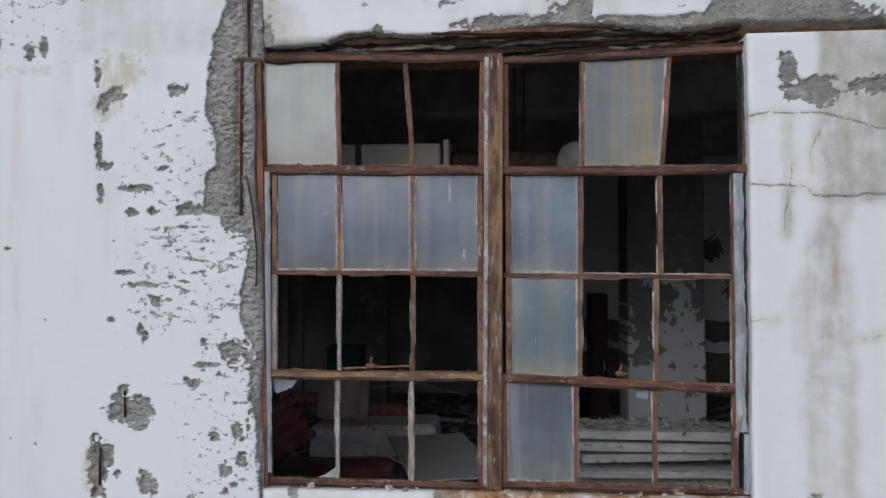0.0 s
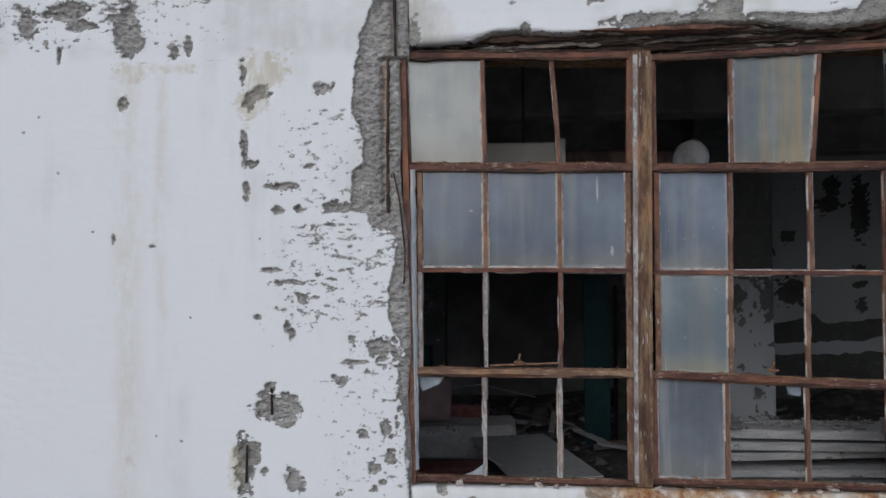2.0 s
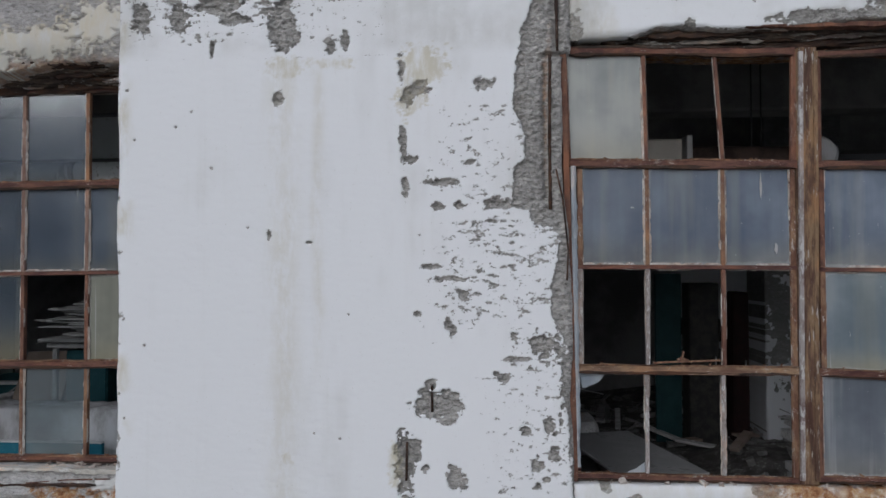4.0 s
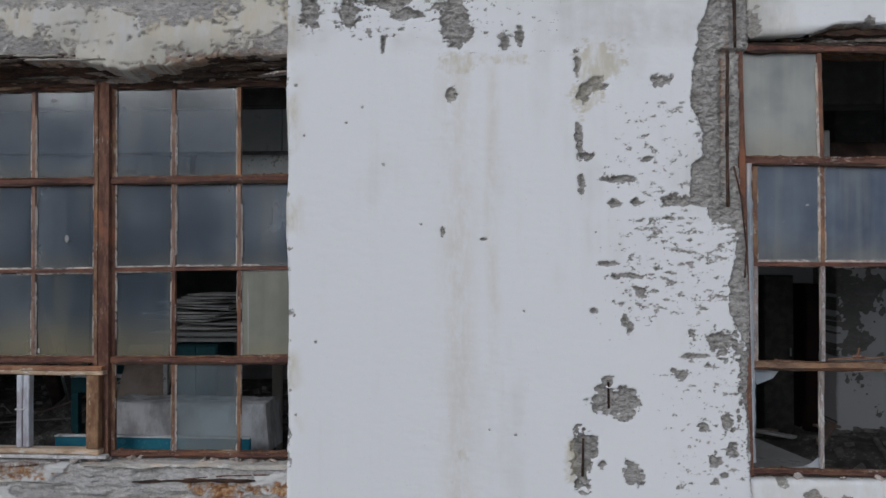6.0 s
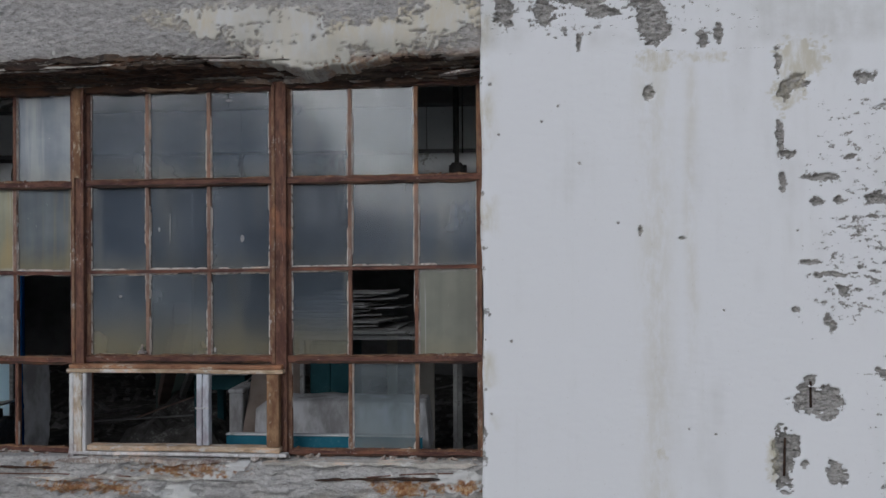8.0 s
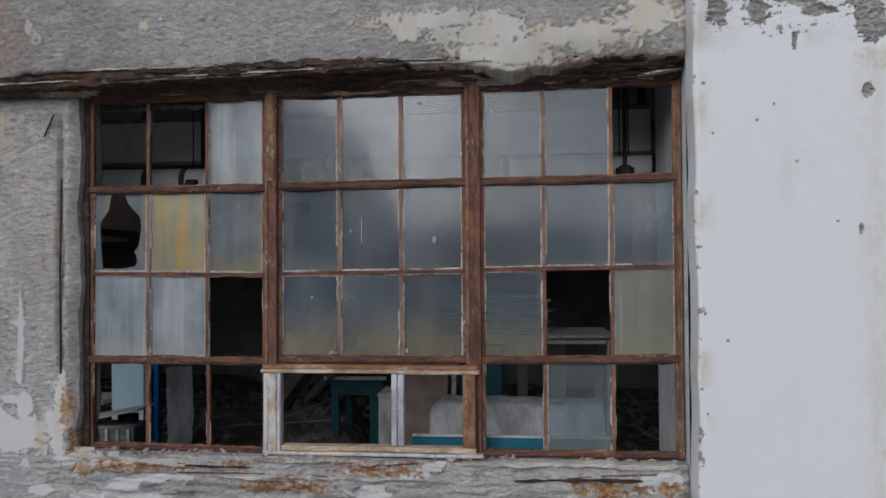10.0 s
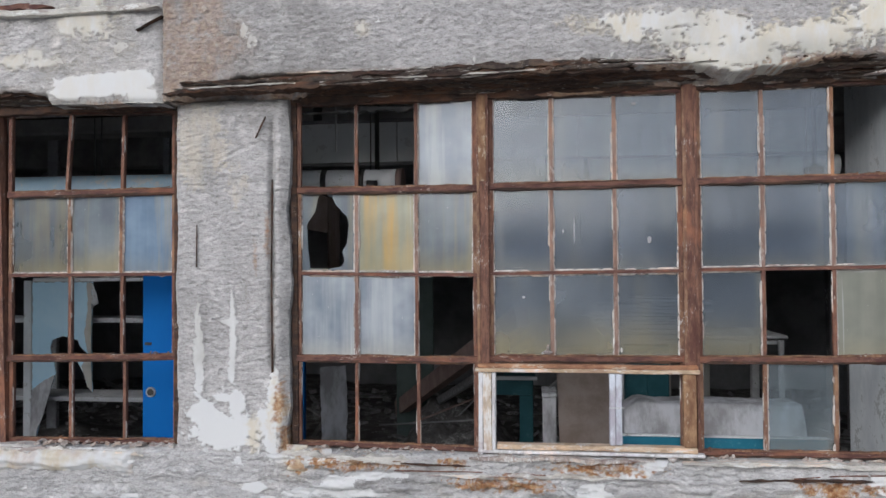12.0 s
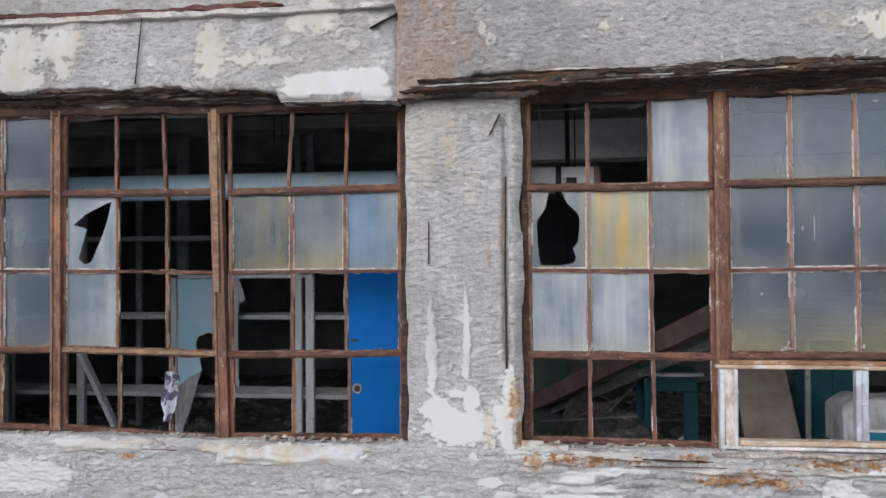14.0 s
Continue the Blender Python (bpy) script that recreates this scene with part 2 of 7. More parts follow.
def glass(name, dust, dust2, cover, streak=None, streak_amt=0.0, rough=0.30, foot=0.3, foot_from=0.85, band=10, depth=0.62):
    """An old pane: clear glass under a film of dirt with vertical run marks."""
    m, t, b, out = material(name)
    info = t.nodes.new("ShaderNodeObjectInfo")
    geo = t.nodes.new("ShaderNodeNewGeometry")
    off = t.nodes.new("ShaderNodeVectorMath")
    off.operation = "ADD"
    t.links.new(geo.outputs["Position"], off.inputs[0])
    sc = n_math(t, "MULTIPLY", info.outputs["Random"], 40.0)
    cmb = t.nodes.new("ShaderNodeCombineXYZ")
    for i in range(3):
        t.links.new(sc, cmb.inputs[i])
    t.links.new(cmb.outputs[0], off.inputs[1])
    v = off.outputs[0]
    runs = n_noise(t, 1, 3, 0.5, (13, 13, 0.8), v)
    cloud = n_noise(t, 2.4, 4, 0.55, None, v)
    specks = n_noise(t, 75, 3, 0.6, (1, 1, 0.5), v)
    mixv = n_math(t, "ADD", n_math(t, "MULTIPLY", runs, 0.26), n_math(t, "MULTIPLY", cloud, 0.74))
    col = n_mix(t, n_step(t, mixv, 0.36, 0.68), dust, dust2)
    if streak:
        s = n_step(t, n_noise(t, 1, 4, 0.6, (band, band, 0.5), v), 0.53 - 0.12 * streak_amt, 0.66)
        col = n_mix(t, n_math(t, "MULTIPLY", s, depth), col, streak)
    low = n_math(t, "MULTIPLY", n_step(t, n_math(t, "ADD", n_attr(t, "low"), n_math(t, "MULTIPLY", cloud, 0.35)), foot_from, 1.25), foot)
    col = n_mix(t, low, col, (0.31, 0.26, 0.14))
    drip = n_step(t, n_noise(t, 1, 2, 0.5, (55, 55, 0.9), v), 0.70, 0.76)
    col = n_mix(t, n_math(t, "MULTIPLY", drip, 0.45), col, (0.50, 0.51, 0.50))
    col = n_mix(t, n_step(t, specks, 0.72, 0.76), col, (0.62, 0.62, 0.6))
    vary = n_math(t, "ADD", n_math(t, "MULTIPLY", info.outputs["Random"], 0.30), 0.85)
    rim = n_step(t, n_math(t, "ADD", n_attr(t, "rim"), n_math(t, "MULTIPLY", n_noise(t, 20, 4, 0.6, None, v), 0.9)), 0.85, 1.25)
    col = n_mix(t, n_math(t, "MULTIPLY", rim, 0.42), col, (0.43, 0.43, 0.415))
    hs = t.nodes.new("ShaderNodeHueSaturation")
    t.links.new(vary, hs.inputs["Value"])
    t.links.new(col, hs.inputs["Color"])
    t.links.new(hs.outputs[0], b.inputs["Base Color"])
    b.inputs["Roughness"].default_value = rough
    b.inputs["Specular IOR Level"].default_value = 0.5
    clear = t.nodes.new("ShaderNodeBsdfTransparent")
    clear.inputs[0].default_value = (0.80, 0.86, 0.88, 1)
    mirror = t.nodes.new("ShaderNodeBsdfGlossy")
    mirror.inputs["Roughness"].default_value = 0.10
    fres = t.nodes.new("ShaderNodeFresnel")
    fres.inputs["IOR"].default_value = 1.56
    sheen = t.nodes.new("ShaderNodeMixShader")
    t.links.new(n_math(t, "MULTIPLY", fres.outputs[0], 2.0, True), sheen.inputs[0])
    t.links.new(clear.outputs[0], sheen.inputs[1])
    t.links.new(mirror.outputs[0], sheen.inputs[2])
    mx = t.nodes.new("ShaderNodeMixShader")
    cov = n_math(t, "ADD", n_math(t, "MULTIPLY", n_math(t, "SUBTRACT", mixv, 0.5), 0.9), cover, True)
    t.links.new(cov, mx.inputs[0])
    t.links.new(sheen.outputs[0], mx.inputs[1])
    t.links.new(b.outputs[0], mx.inputs[2])
    t.links.new(mx.outputs[0], out.inputs["Surface"])
    return m


G_BLUE = glass("blue_grey_filmed_glass", (0.092, 0.118, 0.172), (0.168, 0.195, 0.242), 0.78, (0.27, 0.28, 0.27), 0.0, 0.30, 0.3, 0.8, 7, 0.35)
G_LEAD = glass("lead_grey_filmed_glass", (0.112, 0.126, 0.150), (0.170, 0.182, 0.202), 0.88, (0.30, 0.31, 0.32), 0.0, 0.32, 0.2)
G_GREEN = glass("green_grey_filmed_glass", (0.135, 0.165, 0.19), (0.205, 0.228, 0.242), 0.90, (0.22, 0.23, 0.20), 0.2, 0.32, 0.45, 0.85, 6, 0.4)
G_GREY = glass("grey_filmed_glass", (0.100, 0.125, 0.170), (0.195, 0.220, 0.255), 0.44, (0.33, 0.32, 0.28), 0.0, 0.28, 0.35, 0.9, 8, 0.4)
G_MIST = glass("thin_filmed_glass", (0.090, 0.113, 0.148), (0.180, 0.200, 0.220), 0.40, (0.30, 0.28, 0.20), 0.1, 0.28, 0.85, 0.55, 6, 0.5)
G_PALE = glass("whitened_glass", (0.205, 0.238, 0.278), (0.36, 0.382, 0.40), 0.92, (0.44, 0.45, 0.45), 0.0)
G_CREAM = glass("cream_filmed_glass", (0.27, 0.285, 0.275), (0.39, 0.39, 0.36), 0.94, (0.43, 0.40, 0.33), 0.3, 0.3, 0.3, 0.85, 6, 0.6)
G_RUST = glass("rust_streaked_glass", (0.125, 0.145, 0.155), (0.235, 0.25, 0.24), 0.93, (0.31, 0.235, 0.13), 0.7, 0.3, 0.3, 0.85, 15, 0.8)
G_STREAK = glass("blue_grey_streaked_glass", (0.15, 0.175, 0.20), (0.22, 0.24, 0.25), 0.66, (0.35, 0.29, 0.17), 0.35, 0.3, 0.85, 0.8, 9, 0.6)
G_OCHRE = glass("ochre_streaked_glass", (0.27, 0.27, 0.20), (0.35, 0.34, 0.25), 0.94, (0.52, 0.30, 0.06), 0.75, 0.3, 0.7, 0.7, 6, 0.85)
G_OLIVE = glass("olive_filmed_glass", (0.20, 0.20, 0.165), (0.245, 0.245, 0.20), 0.97)
G_THIN = glass("thin_blue_filmed_glass", (0.16, 0.235, 0.34), (0.24, 0.32, 0.41), 0.72, (0.36, 0.33, 0.26), 0.0)
G_CLEAR = glass("nearly_clear_glass", (0.20, 0.24, 0.26), (0.33, 0.36, 0.37), 0.22)


def plain(name, a, b_, scale=8, rough=0.8, metal=0.0, bump=0.3, stretch=None, wear=None):
    m, t, b, out = material(name)
    obj = t.nodes.new("ShaderNodeTexCoord").outputs["Object"]
    n = n_noise(t, scale, 6, 0.65, stretch, obj)
    f = n_noise(t, scale * 6, 4, 0.7, None, obj)
    col = n_mix(t, n_step(t, n, 0.38, 0.64), a, b_)
    if wear:
        col = n_mix(t, n_step(t, n_math(t, "ADD", n_math(t, "MULTIPLY", f, 0.5), n_math(t, "MULTIPLY", n, 0.5)), 0.56, 0.60), col, wear)
    t.links.new(col, b.inputs["Base Color"])
    b.inputs["Roughness"].default_value = rough
    b.inputs["Metallic"].default_value = metal
    b.inputs["Specular IOR Level"].default_value = 0.25
    n_bump(t, b, n_math(t, "ADD", n, n_math(t, "MULTIPLY", f, 0.5)), bump, 0.004)
    return m


M_INWALL = plain("peeling_grey_inner_wall", (0.15, 0.155, 0.155), (0.23, 0.24, 0.24), 2.2, 0.9, 0, 0.3, None, (0.50, 0.51, 0.52))
M_PALEWALL = plain("pale_grey_inner_paint", (0.76, 0.78, 0.77), (0.84, 0.85, 0.84), 2.2, 0.9, 0, 0.2, None, (0.68, 0.68, 0.67))
M_REVEAL = plain("stained_pale_plaster", (0.60, 0.62, 0.63), (0.76, 0.77, 0.77), 3.5, 0.9, 0, 0.3, (1, 1, 0.4), (0.52, 0.52, 0.51))
M_DARKWALL = plain("dark_grey_inner_wall", (0.20, 0.20, 0.20), (0.30, 0.30, 0.30), 1.5, 0.9, 0, 0.3)
M_TORN = wall_paint("torn_pale_inner_paint", (0.66, 0.67, 0.70), (0.54, 0.55, 0.57), (0.16, 0.16, 0.155), (0.10, 0.10, 0.10))
M_PLASTER = wall_paint("peeling_paint_on_grey_plaster", (0.66, 0.67, 0.70), (0.56, 0.57, 0.59), (0.25, 0.25, 0.245), (0.18, 0.18, 0.175))
M_CEIL = plain("warm_grey_ceiling", (0.26, 0.25, 0.24), (0.40, 0.39, 0.37), 2.0, 0.95)
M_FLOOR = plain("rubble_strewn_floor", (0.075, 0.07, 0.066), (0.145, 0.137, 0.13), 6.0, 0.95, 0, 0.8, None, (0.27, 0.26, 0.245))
M_PIPE = plain("whitewashed_pipe_lagging", (0.68, 0.69, 0.69), (0.78, 0.78, 0.77), 4.0, 0.8, 0, 0.3, None, (0.42, 0.40, 0.37))
M_BLUEPIPE = plain("pale_blue_duct_paint", (0.50, 0.70, 0.84), (0.60, 0.76, 0.86), 4.0, 0.6, 0, 0.2, None, (0.74, 0.78, 0.80))
M_BLUE = plain("bright_blue_door_paint", (0.001, 0.098, 0.34), (0.002, 0.112, 0.38), 3.0, 0.75, 0, 0.05, (1, 1, 0.4))
M_LBLUE = plain("light_blue_panel_paint", (0.52, 0.74, 0.88), (0.58, 0.78, 0.90), 3.0, 0.7, 0, 0.1)
M_TEAL = plain("teal_green_paint", (0.014, 0.066, 0.080), (0.020, 0.085, 0.10), 5.0, 0.55, 0, 0.15, None, (0.05, 0.12, 0.135))
M_TROUGH = plain("blue_teal_enamel", (0.018, 0.125, 0.185), (0.025, 0.15, 0.21), 5.0, 0.45, 0, 0.1, None, (0.06, 0.19, 0.24))
M_POSTPALE = plain("chalky_pale_paint", (0.56, 0.57, 0.58), (0.68, 0.69, 0.69), 5.0, 0.8, 0, 0.3, (1, 1, 0.4), (0.36, 0.35, 0.33))
# teal with the dimness of the deep hall put into the colour
M_DIMTEAL = plain("dimmed_teal_paint", (0.012, 0.045, 0.05), (0.018, 0.06, 0.065), 5.0, 0.6)
M_GREYWOOD = plain("grey_weathered_wood", (0.19, 0.185, 0.185), (0.30, 0.295, 0.29), 5.0, 0.9, 0, 0.5, (1, 8, 8))
M_PALEBOARD = plain("pale_grey_boards", (0.38, 0.375, 0.37), (0.54, 0.535, 0.53), 4.0, 0.9, 0, 0.5, (1, 9, 9), (0.22, 0.21, 0.20))
M_SHELF = plain("off_white_shelf_paint", (0.42, 0.42, 0.42), (0.54, 0.54, 0.54), 6.0, 0.7, 0, 0.2, None, (0.30, 0.28, 0.26))
M_TABLE = plain("scuffed_grey_table_paint", (0.27, 0.265, 0.26), (0.38, 0.375, 0.37), 6.0, 0.7, 0, 0.2, None, (0.18, 0.17, 0.16))
M_TUB = plain("stained_grey_plaster", (0.30, 0.29, 0.29), (0.56, 0.56, 0.58), 6.0, 0.9, 0, 0.6, (1, 1, 0.45))
M_RED = plain("dark_red_vinyl", (0.25, 0.10, 0.10), (0.34, 0.165, 0.16), 9.0, 0.75, 0, 0.4)
# maroon taken nearly to black to imitate how little light reaches the locker
M_MAROON = plain("dimmed_maroon_enamel", (0.013, 0.005, 0.005), (0.022, 0.007, 0.007), 5.0, 0.75, 0, 0.3)
M_MAUVE = plain("dusty_mauve_cloth", (0.40, 0.30, 0.30), (0.50, 0.40, 0.395), 6.0, 0.95, 0, 0.3)
M_BOARD = plain("grey_fibreboard", (0.15, 0.147, 0.145), (0.21, 0.207, 0.205), 4.0, 0.9, 0, 0.2)
M_SCUFF = plain("scuffed_grey_cloth", (0.60, 0.585, 0.57), (0.80, 0.785, 0.77), 7.0, 0.9, 0, 0.4, (1, 1, 1.6), (0.30, 0.28, 0.27))
M_FIBRE = plain("pale_fibreboard", (0.42, 0.42, 0.425), (0.49, 0.49, 0.495), 3.0, 0.9, 0, 0.1, None, (0.34, 0.34, 0.34))
M_BROWNLAG = plain("dark_brown_lagging", (0.05, 0.035, 0.03), (0.10, 0.07, 0.06), 6.0, 0.9)
M_PINK = plain("faded_pink_plank", (0.17, 0.115, 0.10), (0.23, 0.165, 0.145), 5.0, 0.9, 0, 0.4)
M_PAPER = plain("damp_paper", (0.34, 0.33, 0.325), (0.50, 0.49, 0.48), 9.0, 0.95, 0, 0.3)
M_BEIGE = plain("dull_brown_panel", (0.21, 0.16, 0.13), (0.29, 0.24, 0.21), 3.0, 0.9, 0, 0.2)
M_GREEN = plain("dull_green_paint", (0.065, 0.088, 0.080), (0.09, 0.115, 0.107), 3.0, 0.8, 0, 0.2)
M_CREAM = plain("cream_panel", (0.46, 0.43, 0.38), (0.54, 0.51, 0.46), 3.0, 0.8)
M_RAG, rt, rbs, rout = material("white_and_violet_striped_cloth")
rsep = rt.nodes.new("ShaderNodeSeparateXYZ")
rt.links.new(rt.nodes.new("ShaderNodeNewGeometry").outputs["Position"], rsep.inputs[0])
rwave = n_math(rt, "SINE", n_math(rt, "ADD", n_math(rt, "MULTIPLY", rsep.outputs["Z"], 44.0), n_math(rt, "MULTIPLY", n_noise(rt, 11, 4, 0.6), 16.0)))
rt.links.new(n_mix(rt, n_step(rt, rwave, -0.1, 0.25), (0.22, 0.21, 0.32), (0.82, 0.82, 0.86)), rbs.inputs["Base Color"])
rbs.inputs["Roughness"].default_value = 0.95
M_STANCH = plain("grey_perforated_iron", (0.30, 0.30, 0.31), (0.42, 0.42, 0.43), 9.0, 0.7, 0, 0.4, None, (0.12, 0.12, 0.12))
M_STEEL = plain("dull_steel", (0.35, 0.35, 0.35), (0.45, 0.45, 0.45), 20.0, 0.4, 0.9, 0.1)
M_DARK = plain("black_iron", (0.03, 0.03, 0.03), (0.06, 0.055, 0.05), 12.0, 0.7)
M_GROUND = plain("outside_gravel_ground", (0.36, 0.355, 0.34), (0.46, 0.45, 0.43), 3.0, 0.95, 0, 0.6)
M_WOODS = plain("dark_green_woods", (0.035, 0.05, 0.025), (0.06, 0.08, 0.04), 0.08, 0.95, 0, 0.3)
M_RUBBLE = plain("grey_rubble", (0.16, 0.155, 0.15), (0.28, 0.27, 0.265), 9.0, 0.95, 0, 0.5)


# ---- mesh tools ----
def link_mesh(name, verts, faces, mat, parent=None, label="", smooth_shade=False):
    me = bpy.data.meshes.new(name)
    me.from_pydata([tuple(map(float, v)) for v in verts], [], faces)
    me.update()
    if smooth_shade:
        me.shade_smooth()
    me.materials.append(mat)
    ob = new(name, me)
    if parent:
        ob.parent = parent
    if label:
        tagged(ob, label)
    return ob


def part(name, bm, mat, parent=None, label=""):
    me = bpy.data.meshes.new(name)
    bmesh.ops.recalc_face_normals(bm, faces=bm.faces[:])
    bm.to_mesh(me)
    bm.free()
    me.materials.append(mat)
    ob = new(name, me)
    if parent:
        ob.parent = parent
    if label:
        tagged(ob, label)
    return ob


def box(bm, lo, hi, bevel=0.004, turn=None, about=None):
    """Adds a bevelled box to bm; turn: a matrix applied about the point given."""
    c = [(a + b) / 2 for a, b in zip(lo, hi)]
    s = [abs(b - a) for a, b in zip(lo, hi)]
    g = bmesh.ops.create_cube(bm, size=1.0)
    vs = g["verts"]
    for v in vs:
        v.co = Vector((v.co.x * s[0] + c[0], v.co.y * s[1] + c[1], v.co.z * s[2] + c[2]))
    if bevel:
        es = list({e for v in vs for e in v.link_edges})
        r = bmesh.ops.bevel(bm, geom=es, offset=min(bevel, min(s) * 0.4), segments=1, affect="EDGES")
        vs = list({v for f in r["faces"] for v in f.verts} | {v for v in vs if v.is_valid})
    if turn is not None:
        p = Vector(about if about is not None else c)
        for v in vs:
            v.co = turn.to_3x3() @ (v.co - p) + p
    return vs


def tube(bm, p0, p1, radius, sides=16, bumps=0.0, rings=2):
    """A capped cylinder from p0 to p1."""
    p0, p1 = Vector(p0), Vector(p1)
    q = (p1 - p0).to_track_quat("Z", "Y").to_matrix()
    length = (p1 - p0).length
    prev, first = None, None
    for k in range(rings):
        s = k / (rings - 1)
        r = radius * (1 + bumps * (random.random() - 0.5))
        ring = [bm.verts.new(p0 + q @ Vector((r * math.cos(a), r * math.sin(a), s * length)))
                for a in (2 * math.pi * i / sides for i in range(sides))]
        if prev:
            for i in range(sides):
                f = bm.faces.new((prev[i], prev[(i + 1) % sides], ring[(i + 1) % sides], ring[i]))
                f.smooth = True
        else:
            first = ring
        prev = ring
    bm.faces.new(first[::-1])
    bm.faces.new(prev)


def thing(name, label, category, group="", kind="", at=(0, 0, 0)):
    ob = tagged(new(name), label, category, group, kind)
    ob.location = at
    return ob


def sheet(name, x0, x1, z0, z1, front, back, step, fields, relief, mat, ragged=(0.0, 0.0, 0.0, 0.0), round_=0.012, grime=None, side=None, right_edge=None):
    """A slab of wall with a fine front. fields(X, Z) gives bare, stain, rust; relief(X, Z, bare) gives metres inwards.
    ragged: how uneven the left, right, lower and upper edges are, in metres."""
    nx, nz = max(4, int((x1 - x0) / step)), max(4, int((z1 - z0) / step))
    X, Z = np.meshgrid(np.linspace(x0, x1, nx), np.linspace(z0, z1, nz))
    bare, stain, rust = fields(X, Z)
    Y = front + relief(X, Z, bare)
    u, w = (X - x0) / (x1 - x0), (Z - z0) / (z1 - z0)
    l, r, b, t = ragged
    shift_x = l * fbm(Z, Z * 0 + x0, 0.35, 3) * np.clip(1 - u * (x1 - x0) / 0.12, 0, 1) + r * fbm(Z, Z * 0 + x1, 0.35, 5) * np.clip(1 - (1 - u) * (x1 - x0) / 0.12, 0, 1)
    shift_z = b * fbm(X, X * 0 + z0, 0.5, 8, 5) * np.clip(1 - w * (z1 - z0) / 0.14, 0, 1) + t * fbm(X, X * 0 + z1, 0.5, 9, 5) * np.clip(1 - (1 - w) * (z1 - z0) / 0.14, 0, 1)
    if right_edge:
        shift_x = shift_x + right_edge(Z) * np.clip(1 - (1 - u) * (x1 - x0) / 0.20, 0, 1)
    X, Z = X + shift_x, Z + shift_z
    # rounded arris, then the returns to the back
    dist = np.minimum(np.minimum(u, 1 - u) * (x1 - x0), np.minimum(w, 1 - w) * (z1 - z0))
    Y = Y + round_ * np.clip(1 - dist / (round_ * 2), 0, 1) ** 2
    P = [np.pad(a, 4, mode="edge") for a in (X, Y, Z, bare, stain, rust)]
    for k, yy in ((3, front + 0.022), (2, front + (back - front) * 0.4), (1, back - 0.012)):
        ends = [np.maximum(e, yy) for e in (P[1][k, :], P[1][-1 - k, :], P[1][:, k], P[1][:, -1 - k])]
        P[1][k, :], P[1][-1 - k, :], P[1][:, k], P[1][:, -1 - k] = ends
    P[1][0, :] = P[1][-1, :] = back
    P[1][:, 0] = P[1][:, -1] = back
    jit = 0.006 * fbm(P[0] * 1.3 + P[2], P[1] * 0 + P[2] - P[0], 0.05, 4)
    P[0][:, 2] += jit[:, 2]
    P[0][:, -3] += jit[:, -3]
    if side is not None:
        for k in (0, 1, 2, -1, -2, -3):
            P[3][k, :] = np.minimum(P[3][k, :], side)
            P[3][:, k] = np.minimum(P[3][:, k], side)
    h, wd = P[0].shape
    verts = np.stack([P[0], P[1], P[2]], -1).reshape(-1, 3)
    idx = np.arange(h * wd).reshape(h, wd)
    quads = np.stack([idx[:-1, :-1], idx[:-1, 1:], idx[1:, 1:], idx[1:, :-1]], -1).reshape(-1, 4)
    ring = np.concatenate([idx[0, :], idx[1:, -1], idx[-1, -2::-1], idx[-2:0:-1, 0]])
    me = bpy.data.meshes.new(name)
    me.from_pydata(verts.tolist(), [], quads.tolist() + [ring[::-1].tolist()])
    me.update()
    me.shade_smooth()
    for key, arr in zip(("bare", "stain", "rust", "grime"), P[3:] + [np.pad(grime(X, Z) if grime else 0 * X, 4, mode="edge")]):
        a = me.attributes.new(key, "FLOAT", "POINT")
        a.data.foreach_set("value", arr.reshape(-1).astype(np.float32))
    me.materials.append(mat)
    return new(name, me)


def chips(X, Z, spots, grow=0.0, wob=0.35, seed=0):
    """Signed field, above 0 inside any of the uneven spots (x, z, half width, half height)."""
    f = np.full(X.shape, -0.5)
    wx = 0.50 * fbm(X, Z, 0.10, seed + 11, 4) + 0.60 * fbm(X, Z * 1.5, 0.035, seed + 17, 3) + 0.55 * fbm(X, Z * 1.4, 0.016, seed + 23, 2)
    X, Z = X + 0.016 * fbm(X, Z, 0.06, seed + 3), Z + 0.010 * fbm(X, Z, 0.06, seed + 4)
    for x, z, a, b in spots:
        d = np.sqrt(((X - x) / a) ** 2 + ((Z - z) / b) ** 2)
        f = np.maximum(f, (0.92 - d + wob * 1.9 * wx) * min(a, b) + grow)
    return f


# ---- white pilaster ----
PITS = [(-3.417, 2.58), (-3.199, 2.635), (-2.826, 2.124), (-2.312, 1.683), (-3.127, 2.715), (-3.012, 2.426), (-2.348, 1.062), (-3.36, 1.522), (-3.461, 2.836), (-3.479, 1.651), (-3.467, 1.147), (-3.49, 1.277), (-2.474, 1.088), (-1.954, 2.078)]
PITS_HIGH = [(-1.623, 2.833, 0.062, 0.034), (-1.95, 2.815, 0.075, 0.045), (-2.04, 2.907, 0.022, 0.085), (-2.011, 2.763, 0.035, 0.045),
             (-2.031, 2.528, 0.02, 0.085), (-1.996, 2.453, 0.055, 0.026), (-2.017, 2.319, 0.02, 0.065), (-1.838, 2.34, 0.10, 0.022),
             (-1.695, 2.442, 0.043, 0.014), (-1.867, 2.218, 0.038, 0.022), (-1.747, 2.219, 0.032, 0.022), (-1.554, 2.229, 0.09, 0.03)]
